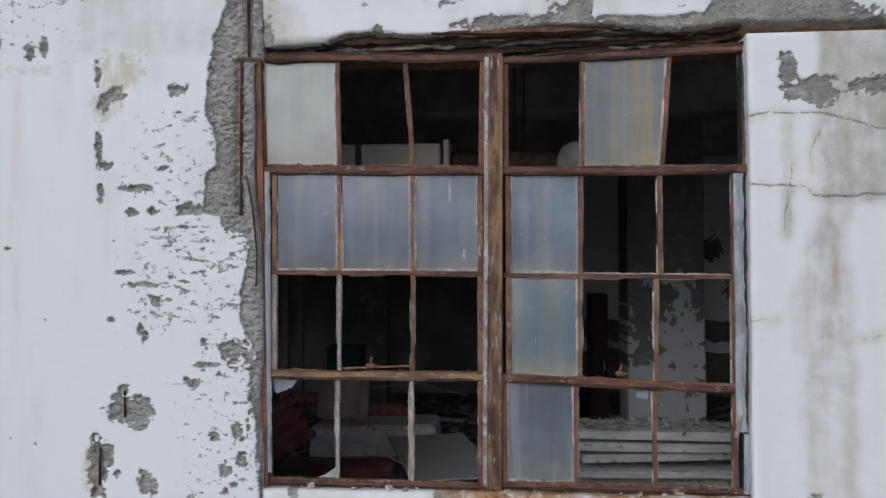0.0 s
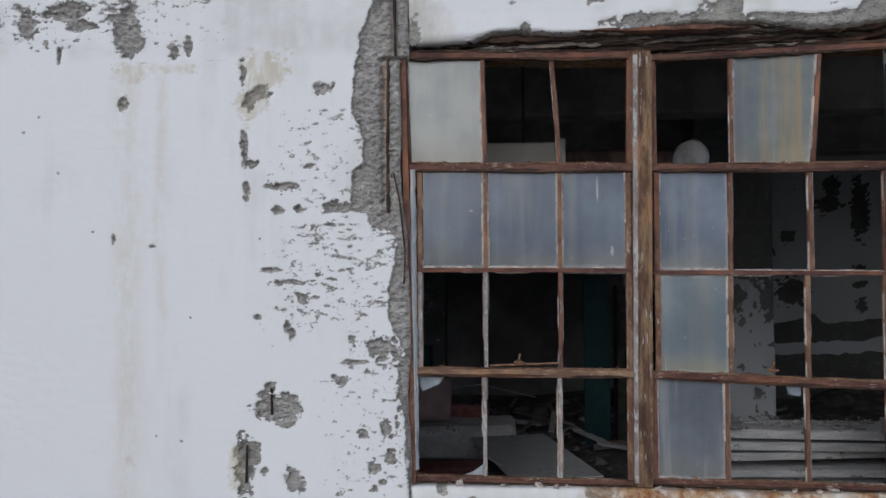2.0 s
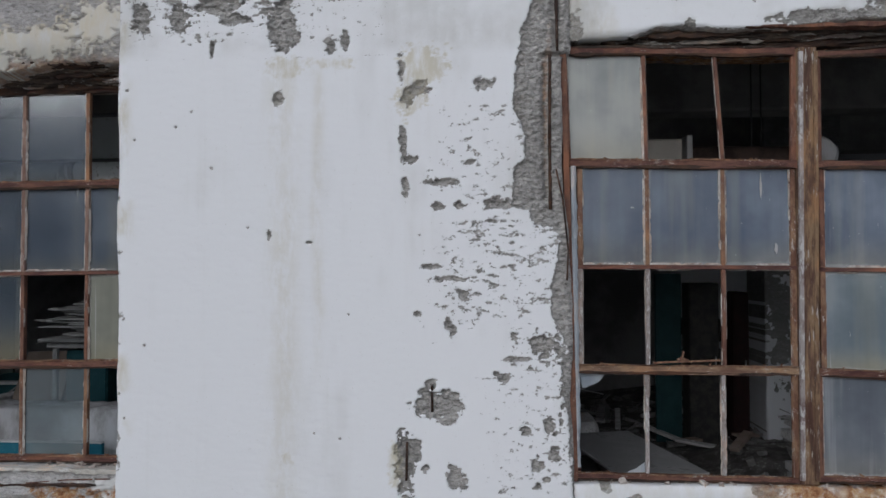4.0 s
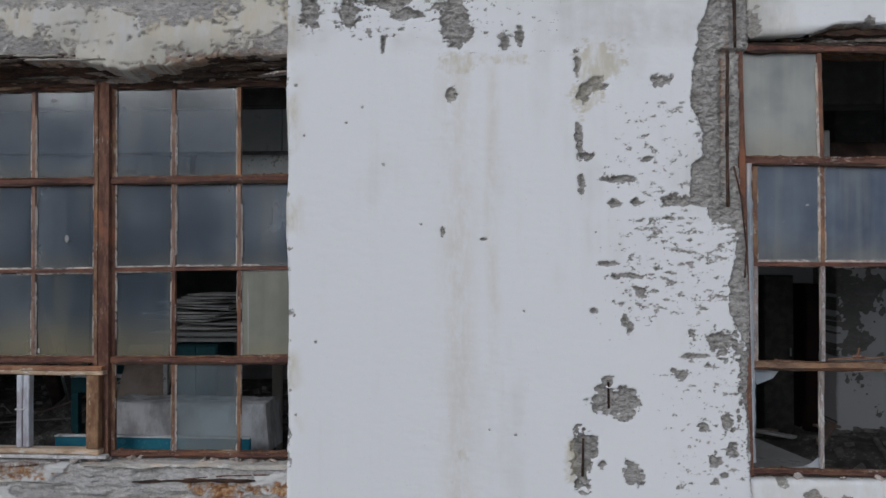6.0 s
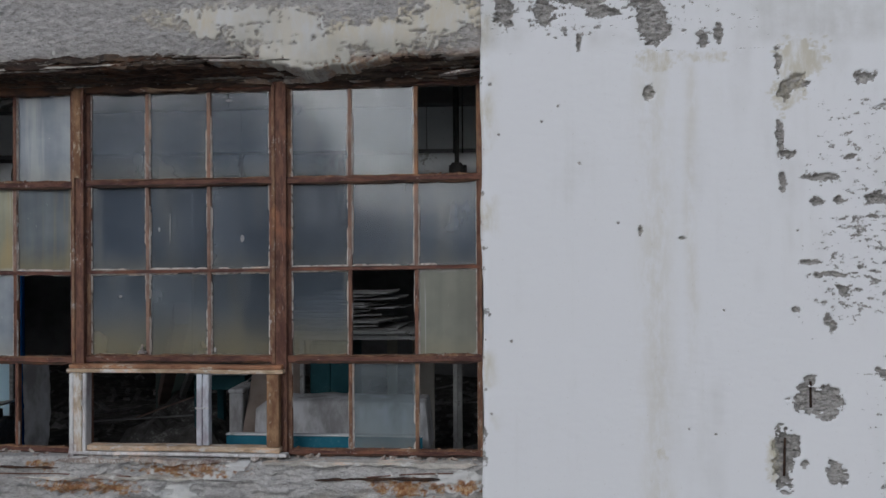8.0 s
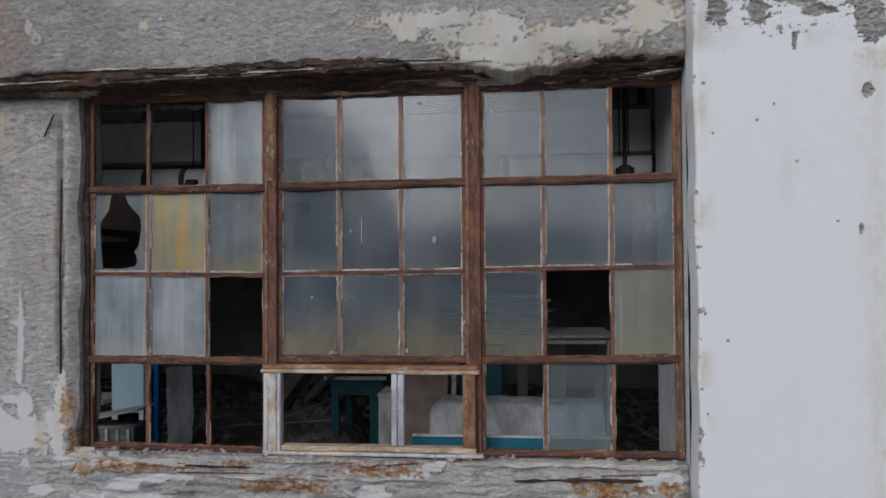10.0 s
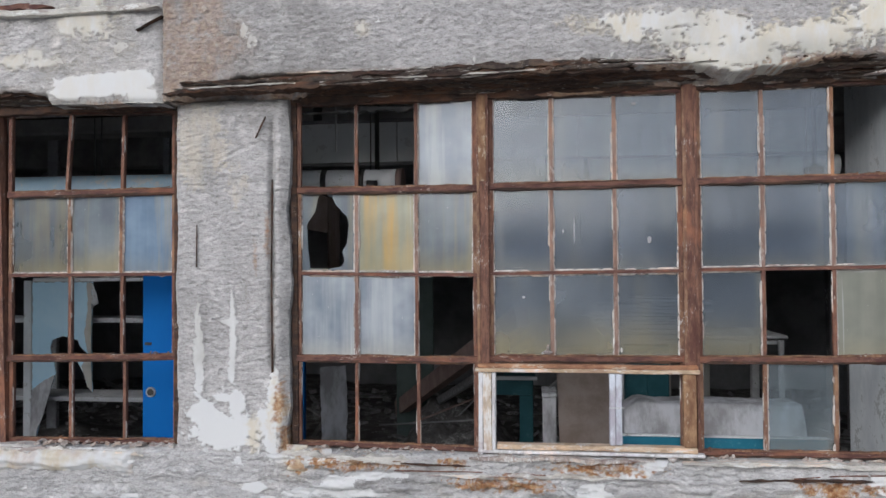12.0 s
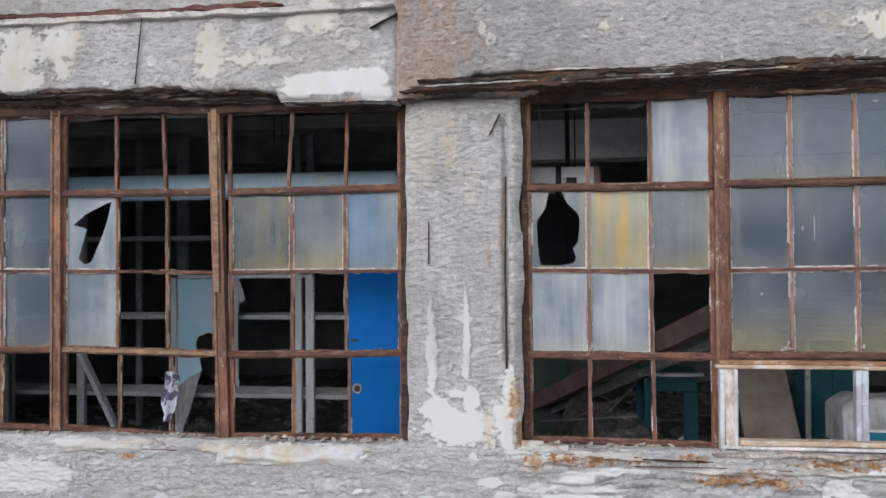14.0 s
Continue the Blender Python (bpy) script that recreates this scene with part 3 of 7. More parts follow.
PITS_LOW = [(-1.89, 1.921, 0.063, 0.016), (-1.781, 1.859, 0.09, 0.013), (-1.739, 1.78, 0.036, 0.033), (-1.958, 1.688, 0.024, 0.017),
            (-1.806, 1.645, 0.016, 0.035), (-1.785, 1.60, 0.016, 0.035), (-1.458, 1.46, 0.078, 0.014), (-1.346, 1.544, 0.085, 0.045),
            (-1.528, 1.371, 0.03, 0.02), (-1.867, 1.235, 0.13, 0.085), (-1.895, 1.332, 0.03, 0.035), (-2.03, 0.954, 0.055, 0.155),
            (-1.975, 1.01, 0.045, 0.055), (-1.768, 0.881, 0.058, 0.06), (-1.368, 0.943, 0.038, 0.032), (-1.306, 1.145, 0.033, 0.038),
            (-1.924, 0.922, 0.023, 0.019), (-2.713, 2.083, 0.016, 0.03), (-2.5, 2.044, 0.021, 0.013), (-2.664, 2.772, 0.026, 0.042)] + [(x, z, 0.0085, 0.007) for x, z in PITS]
PITS_TOP = [(-3.391, 3.196, 0.047, 0.09), (-3.191, 3.204, 0.06, 0.09), (-2.994, 3.257, 0.13, 0.06), (-3.022, 3.037, 0.016, 0.045),
            (-2.655, 3.16, 0.09, 0.15), (-2.407, 3.039, 0.036, 0.044), (-2.328, 3.066, 0.024, 0.055), (-2.902, 3.195, 0.09, 0.035), (-1.13, 3.137, 0.05, 0.07)]
PITS_EDGE = [(-1.343, 1.522, 0.062, 0.06), (-1.310, 1.151, 0.03, 0.042), (-1.254, 1.166, 0.015, 0.042), (-1.282, 1.094, 0.016, 0.02), (-1.296, 0.994, 0.028, 0.038), (-1.372, 0.952, 0.025, 0.035), (-1.469, 1.463, 0.06, 0.016),
             (-1.553, 1.383, 0.022, 0.014), (-1.469, 1.570, 0.03, 0.028), (-1.359, 0.857, 0.016, 0.014), (-1.331, 0.878, 0.016, 0.014), (-1.428, 1.109, 0.022, 0.02), (-1.274, 1.536, 0.02, 0.07), (-1.238, 1.357, 0.022, 0.12)]
BAND = [(0.5, -1.205), (0.885, -1.212), (1.10, -1.222), (1.25, -1.228), (1.42, -1.262), (1.50, -1.232), (1.572, -1.245), (1.61, -1.280), (1.682, -1.300), (1.849, -1.290), (2.044, -1.246), (2.114, -1.274), (2.129, -1.385),
        (2.199, -1.413), (2.214, -1.497), (2.411, -1.483), (2.452, -1.426), (2.565, -1.426), (2.693, -1.482), (2.949, -1.467), (3.09, -1.438), (3.26, -1.38), (3.8, -1.36)]


def pilaster_fields(X, Z):
    bare = chips(X, Z, PITS_HIGH, seed=1)
    bare = np.maximum(bare, chips(X, Z, PITS_LOW, seed=2))
    bare = np.maximum(bare, chips(X, Z, PITS_TOP, seed=3))
    bare = np.maximum(bare, chips(X, Z, PITS_EDGE, wob=0.75, seed=12))
    edge = np.interp(Z, [p[0] for p in BAND], [p[1] for p in BAND]) + 0.022 * fbm(X, Z, 0.09, 6) + 0.016 * fbm(X, Z * 1.4, 0.03, 26)
    bare = np.maximum(bare, np.where(X > -1.6, X - edge, -0.5))
    bare = np.maximum(bare, (fbm(X, Z, 0.05, 29) - 0.42 - (X + 3.50) * 9) * 0.02)
    # small flat flakes in courses towards the window
    zone = smooth(X, -2.0, -1.75) * smooth(Z, 1.45, 1.72) * (1 - smooth(Z, 2.12, 2.24))
    zone = np.maximum(zone, 0.75 * smooth(X, -1.95, -1.8) * (1 - smooth(Z, 2.7, 2.8)) * smooth(Z, 2.15, 2.25))
    zone = np.maximum(zone, 0.9 * smooth(X, -1.75, -1.45) * smooth(Z, 0.7, 0.9) * (1 - smooth(Z, 1.5, 1.62)))
    zone = np.maximum(zone, 0.8 * smooth(Z, 3.02, 3.12) * (1 - smooth(X, -2.2, -1.95)))
    zone = zone * (0.75 + 0.35 * fbm(X, Z * 1.5, 0.22, 24, 3))
    rows = fbm(X * 1.0, Z * 1.9, 0.042, 21, 4)
    bare = np.maximum(bare, (rows - 0.70 + 0.48 * zone - 0.8 * (zone < 0.05)) * 0.016)
    rows = fbm(X * 1.0, Z * 2.6, 0.026, 25, 3)
    bare = np.maximum(bare, (rows - 0.80 + 0.42 * zone - 0.8 * (zone < 0.05)) * 0.012)
    rows = fbm(X * 1.0, Z * 3.6, 0.10, 27, 4)
    bare = np.maximum(bare, (rows - 0.74 + 0.32 * zone - 0.8 * (zone < 0.05)) * 0.03)
    joint = np.abs(Z - 2.985 - 0.004 * fbm(X, X * 0, 0.3, 2))
    bare = np.maximum(bare, np.where(X < -2.1, -0.0016 - joint + 0.005 * fbm(X, Z, 0.16, 19), -0.5))
    stain = 0.75 * np.clip(chips(X, Z, [(-2.629, 2.923, 0.11, 0.07), (-1.939, 2.93, 0.14, 0.13), (-2.616, 0.958, 0.041, 0.05), (-2.075, 0.93, 0.04, 0.13), (-2.38, 2.95, 0.16, 0.04), (-2.0, 2.75, 0.1, 0.1)], seed=5) / 0.02, 0, 1)
    stain = np.maximum(stain, np.clip(chips(X, Z, [(-2.075, 0.955, 0.03, 0.12)], seed=15, wob=0.1) / 0.01, 0, 1))
    runs = np.exp(-((X + 2.64 + 0.03 * fbm(Z, Z * 0, 0.6, 2)) / 0.075) ** 2) * (1 - smooth(Z, 2.9, 3.0)) * (0.34 + 0.2 * fbm(X, Z, 0.4, 92))
    runs = np.maximum(runs, 0.30 * np.exp(-((X + 2.47 + 0.03 * fbm(Z, Z * 0, 0.5, 93)) / 0.03) ** 2) * (1 - smooth(Z, 2.9, 3.0)) * smooth(Z, 1.2, 1.8))
    runs = np.maximum(runs, 0.7 * np.exp(-((X + 3.49) / 0.05) ** 2) * smooth(fbm(X, Z, 0.25, 94), 0.0, 0.4))
    stain = np.maximum(stain, runs)
    rust = 0.7 * np.clip(chips(X, Z, [(-1.30, 2.75, 0.02, 0.5)], seed=7) / 0.02, 0, 1)
    return bare, stain, rust


def coat_relief(depth, rough, rough_scale=0.03):
    def relief(X, Z, bare):
        off = smooth(bare, -0.002, 0.010)
        return off * (depth + rough * fbm(X * 0.8, Z * 1.7, rough_scale, 31, 4)) + 0.0025 * fbm(X, Z, 0.5, 33, 3) + 0.0013 * fbm(X * 0.6, Z * 1.3, 0.035, 36, 3)
    return relief


def pilaster_relief(X, Z, bare):
    """Coat and concrete, with grooves where the rods lie bare."""
    low = np.exp(-((X + 1.300 + 0.006 * fbm(Z, Z * 0, 0.3, 96)) / (0.020 + 0.008 * fbm(X, Z, 0.08, 97))) ** 2) * smooth(Z, 2.15, 2.3) * (1 - smooth(Z, 2.94, 2.97))
    high = np.exp(-((X + 1.265 + 0.006 * fbm(Z, Z * 0, 0.3, 98)) / 0.020) ** 2) * smooth(Z, 2.99, 3.02)
    notch = np.exp(-((Z - 2.975 - 0.006 * fbm(X, X * 0, 0.05, 99)) / 0.010) ** 2) * smooth(X, -1.36, -1.31)
    return coat_relief(0.019, 0.022, 0.020)(X, Z, bare) + 0.024 * np.maximum(low, high) + 0.045 * notch


PILASTER = sheet("pilaster_white", -3.512, -1.198, -0.25, 3.9, 3.563, 3.76, 0.0062, pilaster_fields, pilaster_relief, M_WHITE, (0.014, 0.02, 0, 0), right_edge=lambda Z: -0.046 * smooth(Z, 1.7, 2.45) * (1 - smooth(Z, 2.955, 2.985)), grime=lambda X, Z: 0.32 * smooth(Z, 2.97, 3.06) * smooth(fbm(X, Z, 0.3, 18), -0.25, 0.4) + 0.22 * smooth(fbm(X, Z * 0.3, 0.2, 16), 0.05, 0.6) * smooth(X, -3.0, -1.9), side=-0.2)
tagged(PILASTER, "white limewashed concrete pilaster, flaking beside the window", "wall", kind="structure")


# ---- right-hand bay: lintel, sill and far wall ----
LOW_X = [-1.25, -0.92, -0.75, -0.3, 0.19, 0.5, 0.9, 1.2, 2.2]
LOW_Z = [3.035, 3.05, 3.09, 3.085, 3.10, 3.10, 3.085, 3.09, 3.1]


def right_lintel_fields(X, Z):
    low = np.interp(X, LOW_X, LOW_Z)
    bare = (low + 0.004 + 0.02 * fbm(X, Z, 0.18, 3) - Z)
    bare = np.maximum(bare, chips(X, Z, [(0.02, 3.13, 0.28, 0.035), (0.62, 3.155, 0.24, 0.03), (1.0, 3.15, 0.16, 0.07), (0.35, 3.19, 0.06, 0.04), (1.5, 3.1, 0.3, 0.12), (-1.185, 3.10, 0.06, 0.075), (-0.62, 3.10, 0.03, 0.03)], seed=4))
    bare = np.maximum(bare, chips(X, Z, [(0.74, 3.17, 0.50, 0.13), (1.35, 3.2, 0.3, 0.16)], seed=24, wob=0.25))
    island = np.minimum(np.minimum(X - 0.43, 0.98 - X - 0.6 * np.abs(Z - 3.2)), np.minimum(Z - 3.145, 3.262 - Z)) + 0.02 * fbm(X, Z, 0.12, 34, 5)
    bare = np.where(island > 0, -island, np.where(island > -0.02, np.minimum(bare, -island), bare))
    bare = np.maximum(bare, (fbm(X, Z * 2, 0.1, 12) - 0.50) * 0.03)
    stain = 0.6 * np.clip((fbm(X, Z, 0.4, 22) - 0.1) / 0.4, 0, 1)
    return bare, stain, smooth(low + 0.02 * fbm(X, Z, 0.18, 3) - Z, 0.0, 0.012)


def lintel_relief(X, Z, bare):
    low = np.interp(X, LOW_X, LOW_Z) + 0.02 * fbm(X, Z, 0.18, 3)
    return coat_relief(0.016, 0.014)(X, Z, bare) + 0.10 * smooth(low - Z, -0.004, 0.012)


LINTEL_R = sheet("lintel_right", -1.196, 2.6, 3.055, 3.9, 3.572, 4.12, 0.011, right_lintel_fields, lintel_relief, M_WHITE, (0, 0, 0.03, 0), 0.02, grime=lambda X, Z: 0.6 * smooth(fbm(X, Z, 0.25, 15), -0.2, 0.5))
tagged(LINTEL_R, "white painted concrete lintel with a spalled lower edge", "wall", kind="structure")


CRACKS = [[(1.14, 2.646), (1.238, 2.66), (1.333, 2.65), (1.489, 2.655), (1.75, 2.577), (2.3, 2.5)], [(1.335, 2.65), (1.34, 2.45), (1.32, 2.324), (1.30, 2.1)],
          [(1.155, 2.326), (1.32, 2.324), (1.39, 2.315), (1.43, 2.266), (1.576, 2.256), (1.95, 2.30)], [(1.488, 2.6), (1.43, 2.45), (1.423, 2.38)], [(1.13, 1.68), (1.258, 1.681)], [(1.62, 1.60), (1.78, 1.62)]]


def crack_distance(X, Z, line):
    X, Z = X + 0.022 * fbm(X, Z, 0.12, 47, 4), Z + 0.016 * fbm(X, Z, 0.12, 48, 4)
    best = np.full(X.shape, 9.0)
    for (xa, za), (xb, zb) in zip(line, line[1:]):
        u = np.clip(((X - xa) * (xb - xa) + (Z - za) * (zb - za)) / ((xb - xa) ** 2 + (zb - za) ** 2), 0, 1)
        best = np.minimum(best, np.hypot(X - xa - u * (xb - xa), Z - za - u * (zb - za)))
    return best


def right_wall_fields(X, Z):
    bare = chips(X, Z, [(1.45, 2.76, 0.14, 0.08), (1.33, 2.86, 0.05, 0.10), (1.75, 2.78, 0.25, 0.05), (1.44, 0.78, 0.10, 0.10), (1.44, 0.78, 0.08, 0.08)], seed=9)
    for k, line in enumerate(CRACKS):
        bare = np.maximum(bare, (0.0045 if k in (0, 2) else 0.002) + 0.004 * fbm(X, Z, 0.1, 44) - crack_distance(X, Z, line))
    near = np.min([crack_distance(X, Z, line) for line in CRACKS], axis=0)
    stain = 0.30 * smooth(fbm(X, Z * 0.25, 0.18, 14), -0.05, 0.5) * smooth(X, 1.36, 1.5) * (1 - smooth(X, 1.6, 1.7))
    stain = np.maximum(stain, 0.9 * np.exp(-((X - 1.526) / 0.028) ** 2) * smooth(Z, 1.72, 1.88) * (1 - smooth(Z, 2.02, 2.2)))
    stain = np.maximum(stain, 0.55 * np.exp(-((X - 1.31 - 0.02 * fbm(Z, Z * 0, 0.2, 3)) / 0.03) ** 2) * smooth(Z, 2.02, 2.12) * (1 - smooth(Z, 2.62, 2.65)))
    stain = np.maximum(stain, 0.5 * np.exp(-((near / 0.03) ** 2)))
    return bare, stain, 0.35 * np.exp(-((X - 1.526) / 0.018) ** 2) * smooth(Z, 1.8, 1.9) * (1 - smooth(Z, 1.95, 2.1))


def right_wall_grime(X, Z):
    drift = 0.05 * fbm(Z, Z * 0, 0.5, 12) + 0.03 * fbm(X, Z, 0.2, 13)
    left = np.interp(Z, [0.5, 1.5, 1.75, 1.95, 2.2], [1.36, 1.34, 1.32, 1.40, 1.46])
    band = smooth(X + drift, left - 0.02, left + 0.06) * (1 - smooth(X + drift, 1.58, 1.66)) * (1 - smooth(Z, 2.15, 2.28))
    band = band * (0.50 + 0.32 * smooth(fbm(X * 1.5, Z * 0.3, 0.2, 15), -0.3, 0.45) - 0.30 * np.exp(-((X - 1.50) / 0.05) ** 2) * (Z < 1.6))
    top = smooth(Z + 0.04 * fbm(X, Z, 0.1, 17), 2.25, 2.32) * smooth(X + 0.05 * fbm(X, Z, 0.15, 18), 1.44, 1.50)
    top = top * (0.95 + 0.35 * fbm(X * 2.2, Z * 0.3, 0.14, 19))
    ledge = np.exp(-((Z - 2.265 - 0.015 * fbm(X, X * 0, 0.1, 20)) / 0.035) ** 2) * smooth(X, 1.42, 1.50)
    runs = np.exp(-((X - 1.325 - 0.015 * fbm(Z, Z * 0, 0.15, 21)) / 0.022) ** 2) * smooth(Z, 2.02, 2.12) * (1 - smooth(Z, 2.30, 2.34))
    return np.clip(band + top + 0.9 * ledge + 0.8 * runs + 0.12, 0, 1)


WALL_R = sheet("wall_right", 1.150, 3.4, -0.25, 3.04, 3.570, 3.74, 0.0085, right_wall_fields, coat_relief(0.014, 0.010), M_WHITE, (0.012, 0, 0, 0), grime=right_wall_grime, side=-0.2)
tagged(WALL_R, "cracked white wall with grey and ochre run-off stains", "wall", kind="structure")


def right_sill_fields(X, Z):
    bare = (fbm(X, Z, 0.16, 41) - 0.38) * 0.05
    rust = smooth(X, -0.45, -0.15) * smooth(fbm(X, Z, 0.2, 45), -0.7, 0.0)
    return bare, 0.25 + 0.5 * smooth(X, -0.6, 0.4), rust


SILL_R = sheet("sill_wall_right", -1.196, 1.148, -0.25, 0.855, 3.585, 3.70, 0.012, right_sill_fields, coat_relief(0.012, 0.012), M_WHITE, (0, 0, 0, 0.012))
tagged(SILL_R, "white plastered sill wall with rust run-off under the window", "wall", kind="structure")


# ---- left-hand bays: long lintel beam, concrete pier, sill wall ----
CREAM = [(-4.85, 3.27, 0.38, 0.055), (-4.60, 3.19, 0.30, 0.08), (-4.45, 3.07, 0.27, 0.10), (-4.08, 3.14, 0.32, 0.08), (-3.72, 3.25, 0.18, 0.12), (-5.02, 3.21, 0.08, 0.05),
         (-8.99, 3.22, 0.11, 0.16), (-8.97, 3.36, 0.06, 0.10), (-8.27, 3.47, 0.16, 0.12), (-8.42, 3.42, 0.06, 0.08), (-10.30, 3.30, 0.16, 0.22), (-10.28, 3.12, 0.20, 0.10), (-9.98, 3.36, 0.14, 0.15), (-10.0, 3.22, 0.06, 0.10), (-8.75, 3.2, 0.09, 0.035),
         (-8.55, 3.19, 0.12, 0.03), (-8.62, 3.25, 0.05, 0.025), (-8.05, 3.27, 0.05, 0.03), (-6.55, 3.30, 0.03, 0.03), (-10.8, 3.3, 0.2, 0.15)]
CLEAN = [(-8.2, 3.04, 0.36, 0.075), (-7.98, 3.06, 0.17, 0.07), (-7.92, 2.97, 0.12, 0.05), (-8.40, 3.0, 0.13, 0.05)]


def beam_fields(X, Z):
    coat = np.maximum(chips(X, Z, CREAM, seed=3, wob=0.5), chips(X, Z, CLEAN, seed=8, wob=0.12))
    coat = np.maximum(coat, (fbm(X, Z, 0.12, 51) - 0.62) * 0.05)
    stain = np.clip(chips(X, Z, CREAM, grow=0.03, seed=3, wob=0.5) / 0.02, 0, 1) * (0.62 + 0.38 * smooth(fbm(X, Z, 0.22, 52), -0.2, 0.4))
    stain = stain * (chips(X, Z, CLEAN, seed=8, wob=0.12) < 0)
    stain = np.maximum(stain, 0.35 * smooth(fbm(X, Z * 0.4, 0.5, 53), 0.15, 0.5))
    stain = np.maximum(stain, 0.0)
    rust = 0.6 * smooth(3.06 + 0.05 * fbm(X, Z, 0.4, 54) - Z, -0.02, 0.05) * (coat < -0.004) * (chips(X, Z, CLEAN, grow=0.03, seed=8, wob=0.12) < 0) * smooth(fbm(X, Z * 2, 0.3, 55), -0.5, 0.2)
    rust = np.maximum(rust, 0.42 * smooth(-7.12 - X, 0.0, 0.25) * smooth(X + 7.80, 0.0, 0.02) * smooth(fbm(X, Z * 0.6, 0.25, 59, 5), -0.35, 0.25))
    return -coat, stain, rust


def rough_relief(deep, scale=0.05, low_edge=None):
    def relief(X, Z, bare):
        off = smooth(bare, -0.002, 0.010)
        y = off * (0.010 + deep * 0.35 * fbm(X * 0.8, Z * 1.4, scale * 2.2, 61, 4) + deep * 0.75 * fbm(X * 0.72, Z * 1.6, 0.026, 66, 4) + deep * 0.45 * np.abs(fbm(X * 0.6, Z * 1.7, 0.045, 69, 4))) + 0.010 * fbm(X, Z, 0.6, 62, 3)
        if low_edge:
            gap = np.interp(X, [p[0] for p in low_edge], [p[1] for p in low_edge]) + 0.045 * fbm(X, Z * 0.5, 0.22, 64, 6)
            y = y + 0.17 * smooth(gap - Z, -0.006, 0.016) + 0.02 * smooth(gap + 0.03 - Z, 0.0, 0.04) * smooth(fbm(X, Z, 0.12, 68), 0.0, 0.1)
        return y
    return relief


BEAM_EDGE = [(-10.6, 3.08), (-9.2, 3.03), (-8.56, 2.99), (-8.5, 2.8), (-7.8, 2.8), (-7.7, 2.97), (-7.3, 3.06), (-6.0, 3.05), (-5.1, 3.03), (-4.7, 3.03), (-4.45, 2.98), (-4.0, 3.04), (-3.5, 3.05)]
BEAM = sheet("lintel_left", -7.79, -3.502, 2.945, 3.9, 3.722, 4.12, 0.0075, beam_fields, rough_relief(0.015, 0.035, BEAM_EDGE), M_GREYBEAM, (0, 0, 0.03, 0), 0.02, grime=lambda X, Z: np.clip(0.12 + 0.35 * smooth(fbm(X, Z, 0.3, 57), -0.1, 0.5) + 0.8 * smooth(3.20 + 0.06 * fbm(X, Z * 0, 0.4, 60) - Z, -0.02, 0.12) * smooth(fbm(X, Z, 0.35, 56), -0.4, 0.3) + 0.6 * smooth(-7.15 - X, -0.2, 0.4), 0, 1))
tagged(BEAM, "coarse grey concrete lintel with scraps of cream paint", "wall", kind="structure")
BEAM_FAR = sheet("lintel_far_left", -13.2, -7.792, 2.930, 3.9, 3.742, 4.12, 0.009, beam_fields, rough_relief(0.014, 0.035, BEAM_EDGE), M_STONE, (0, 0.006, 0.02, 0), 0.02, grime=lambda X, Z: (0.25 + 0.4 * smooth(fbm(X, Z, 0.3, 58), -0.3, 0.4)) * (chips(X, Z, CLEAN, seed=8, wob=0.12) < -0.01))
tagged(BEAM_FAR, "coarse grey concrete lintel with a clean white patch", "wall", kind="structure")

DRIPS = [(-7.60, 1.35, 0.035, 0.26), (-7.61, 1.62, 0.012, 0.10), (-7.385, 1.45, 0.026, 0.27), (-7.39, 1.68, 0.012, 0.12), (-7.40, 1.585, 0.055, 0.018), (-7.45, 1.13, 0.07, 0.03), (-7.36, 1.10, 0.05, 0.08),
         (-7.42, 0.93, 0.26, 0.13), (-7.58, 1.03, 0.11, 0.10), (-7.16, 0.99, 0.10, 0.12), (-7.12, 1.16, 0.04, 0.12), (-7.35, 0.74, 0.05, 0.035), (-7.25, 0.60, 0.1, 0.03)]


def pier_fields(X, Z):
    coat = chips(X, Z, DRIPS, seed=6, wob=0.28)
    coat = np.maximum(coat, chips(X, Z, [(-7.115, 1.06, 0.055, 0.24), (-7.14, 0.84, 0.05, 0.10)], seed=16, wob=0.4))
    coat = np.maximum(coat, (fbm(X, Z, 0.06, 71) - 0.68) * 0.05)
    stain = np.clip(chips(X, Z, [(-7.245, 0.90, 0.06, 0.15), (-7.03, 0.75, 0.06, 0.14), (-7.60, 2.7, 0.2, 0.3), (-7.36, 2.42, 0.08, 0.16), (-7.11, 1.06, 0.07, 0.26)], seed=7) / 0.02, 0, 1) * 0.95
    rust = np.clip(chips(X, Z, [(-7.092, 1.08, 0.05, 0.20), (-7.06, 0.86, 0.05, 0.15), (-7.17, 2.1, 0.02, 0.16), (-7.24, 1.95, 0.02, 0.12), (-7.14, 1.5, 0.012, 0.3)], seed=8) / 0.02, 0, 1) * 0.9
    return -coat, stain, rust


def pier_relief(X, Z, bare):
    """Coarse face with a spalled groove along the bared rod."""
    groove = np.exp(-((X + 7.143 + 0.010 * fbm(Z, Z * 0, 0.3, 76)) / (0.016 + 0.010 * fbm(X, Z, 0.12, 77))) ** 2) * smooth(Z, 1.2, 1.4) * (1 - smooth(Z, 2.75, 2.85))
    edge = smooth(X, -7.10, -7.05) * (0.5 + 0.5 * fbm(X, Z, 0.09, 78, 4))
    return rough_relief(0.015, 0.035)(X, Z, bare) + 0.035 * groove + 0.022 * edge


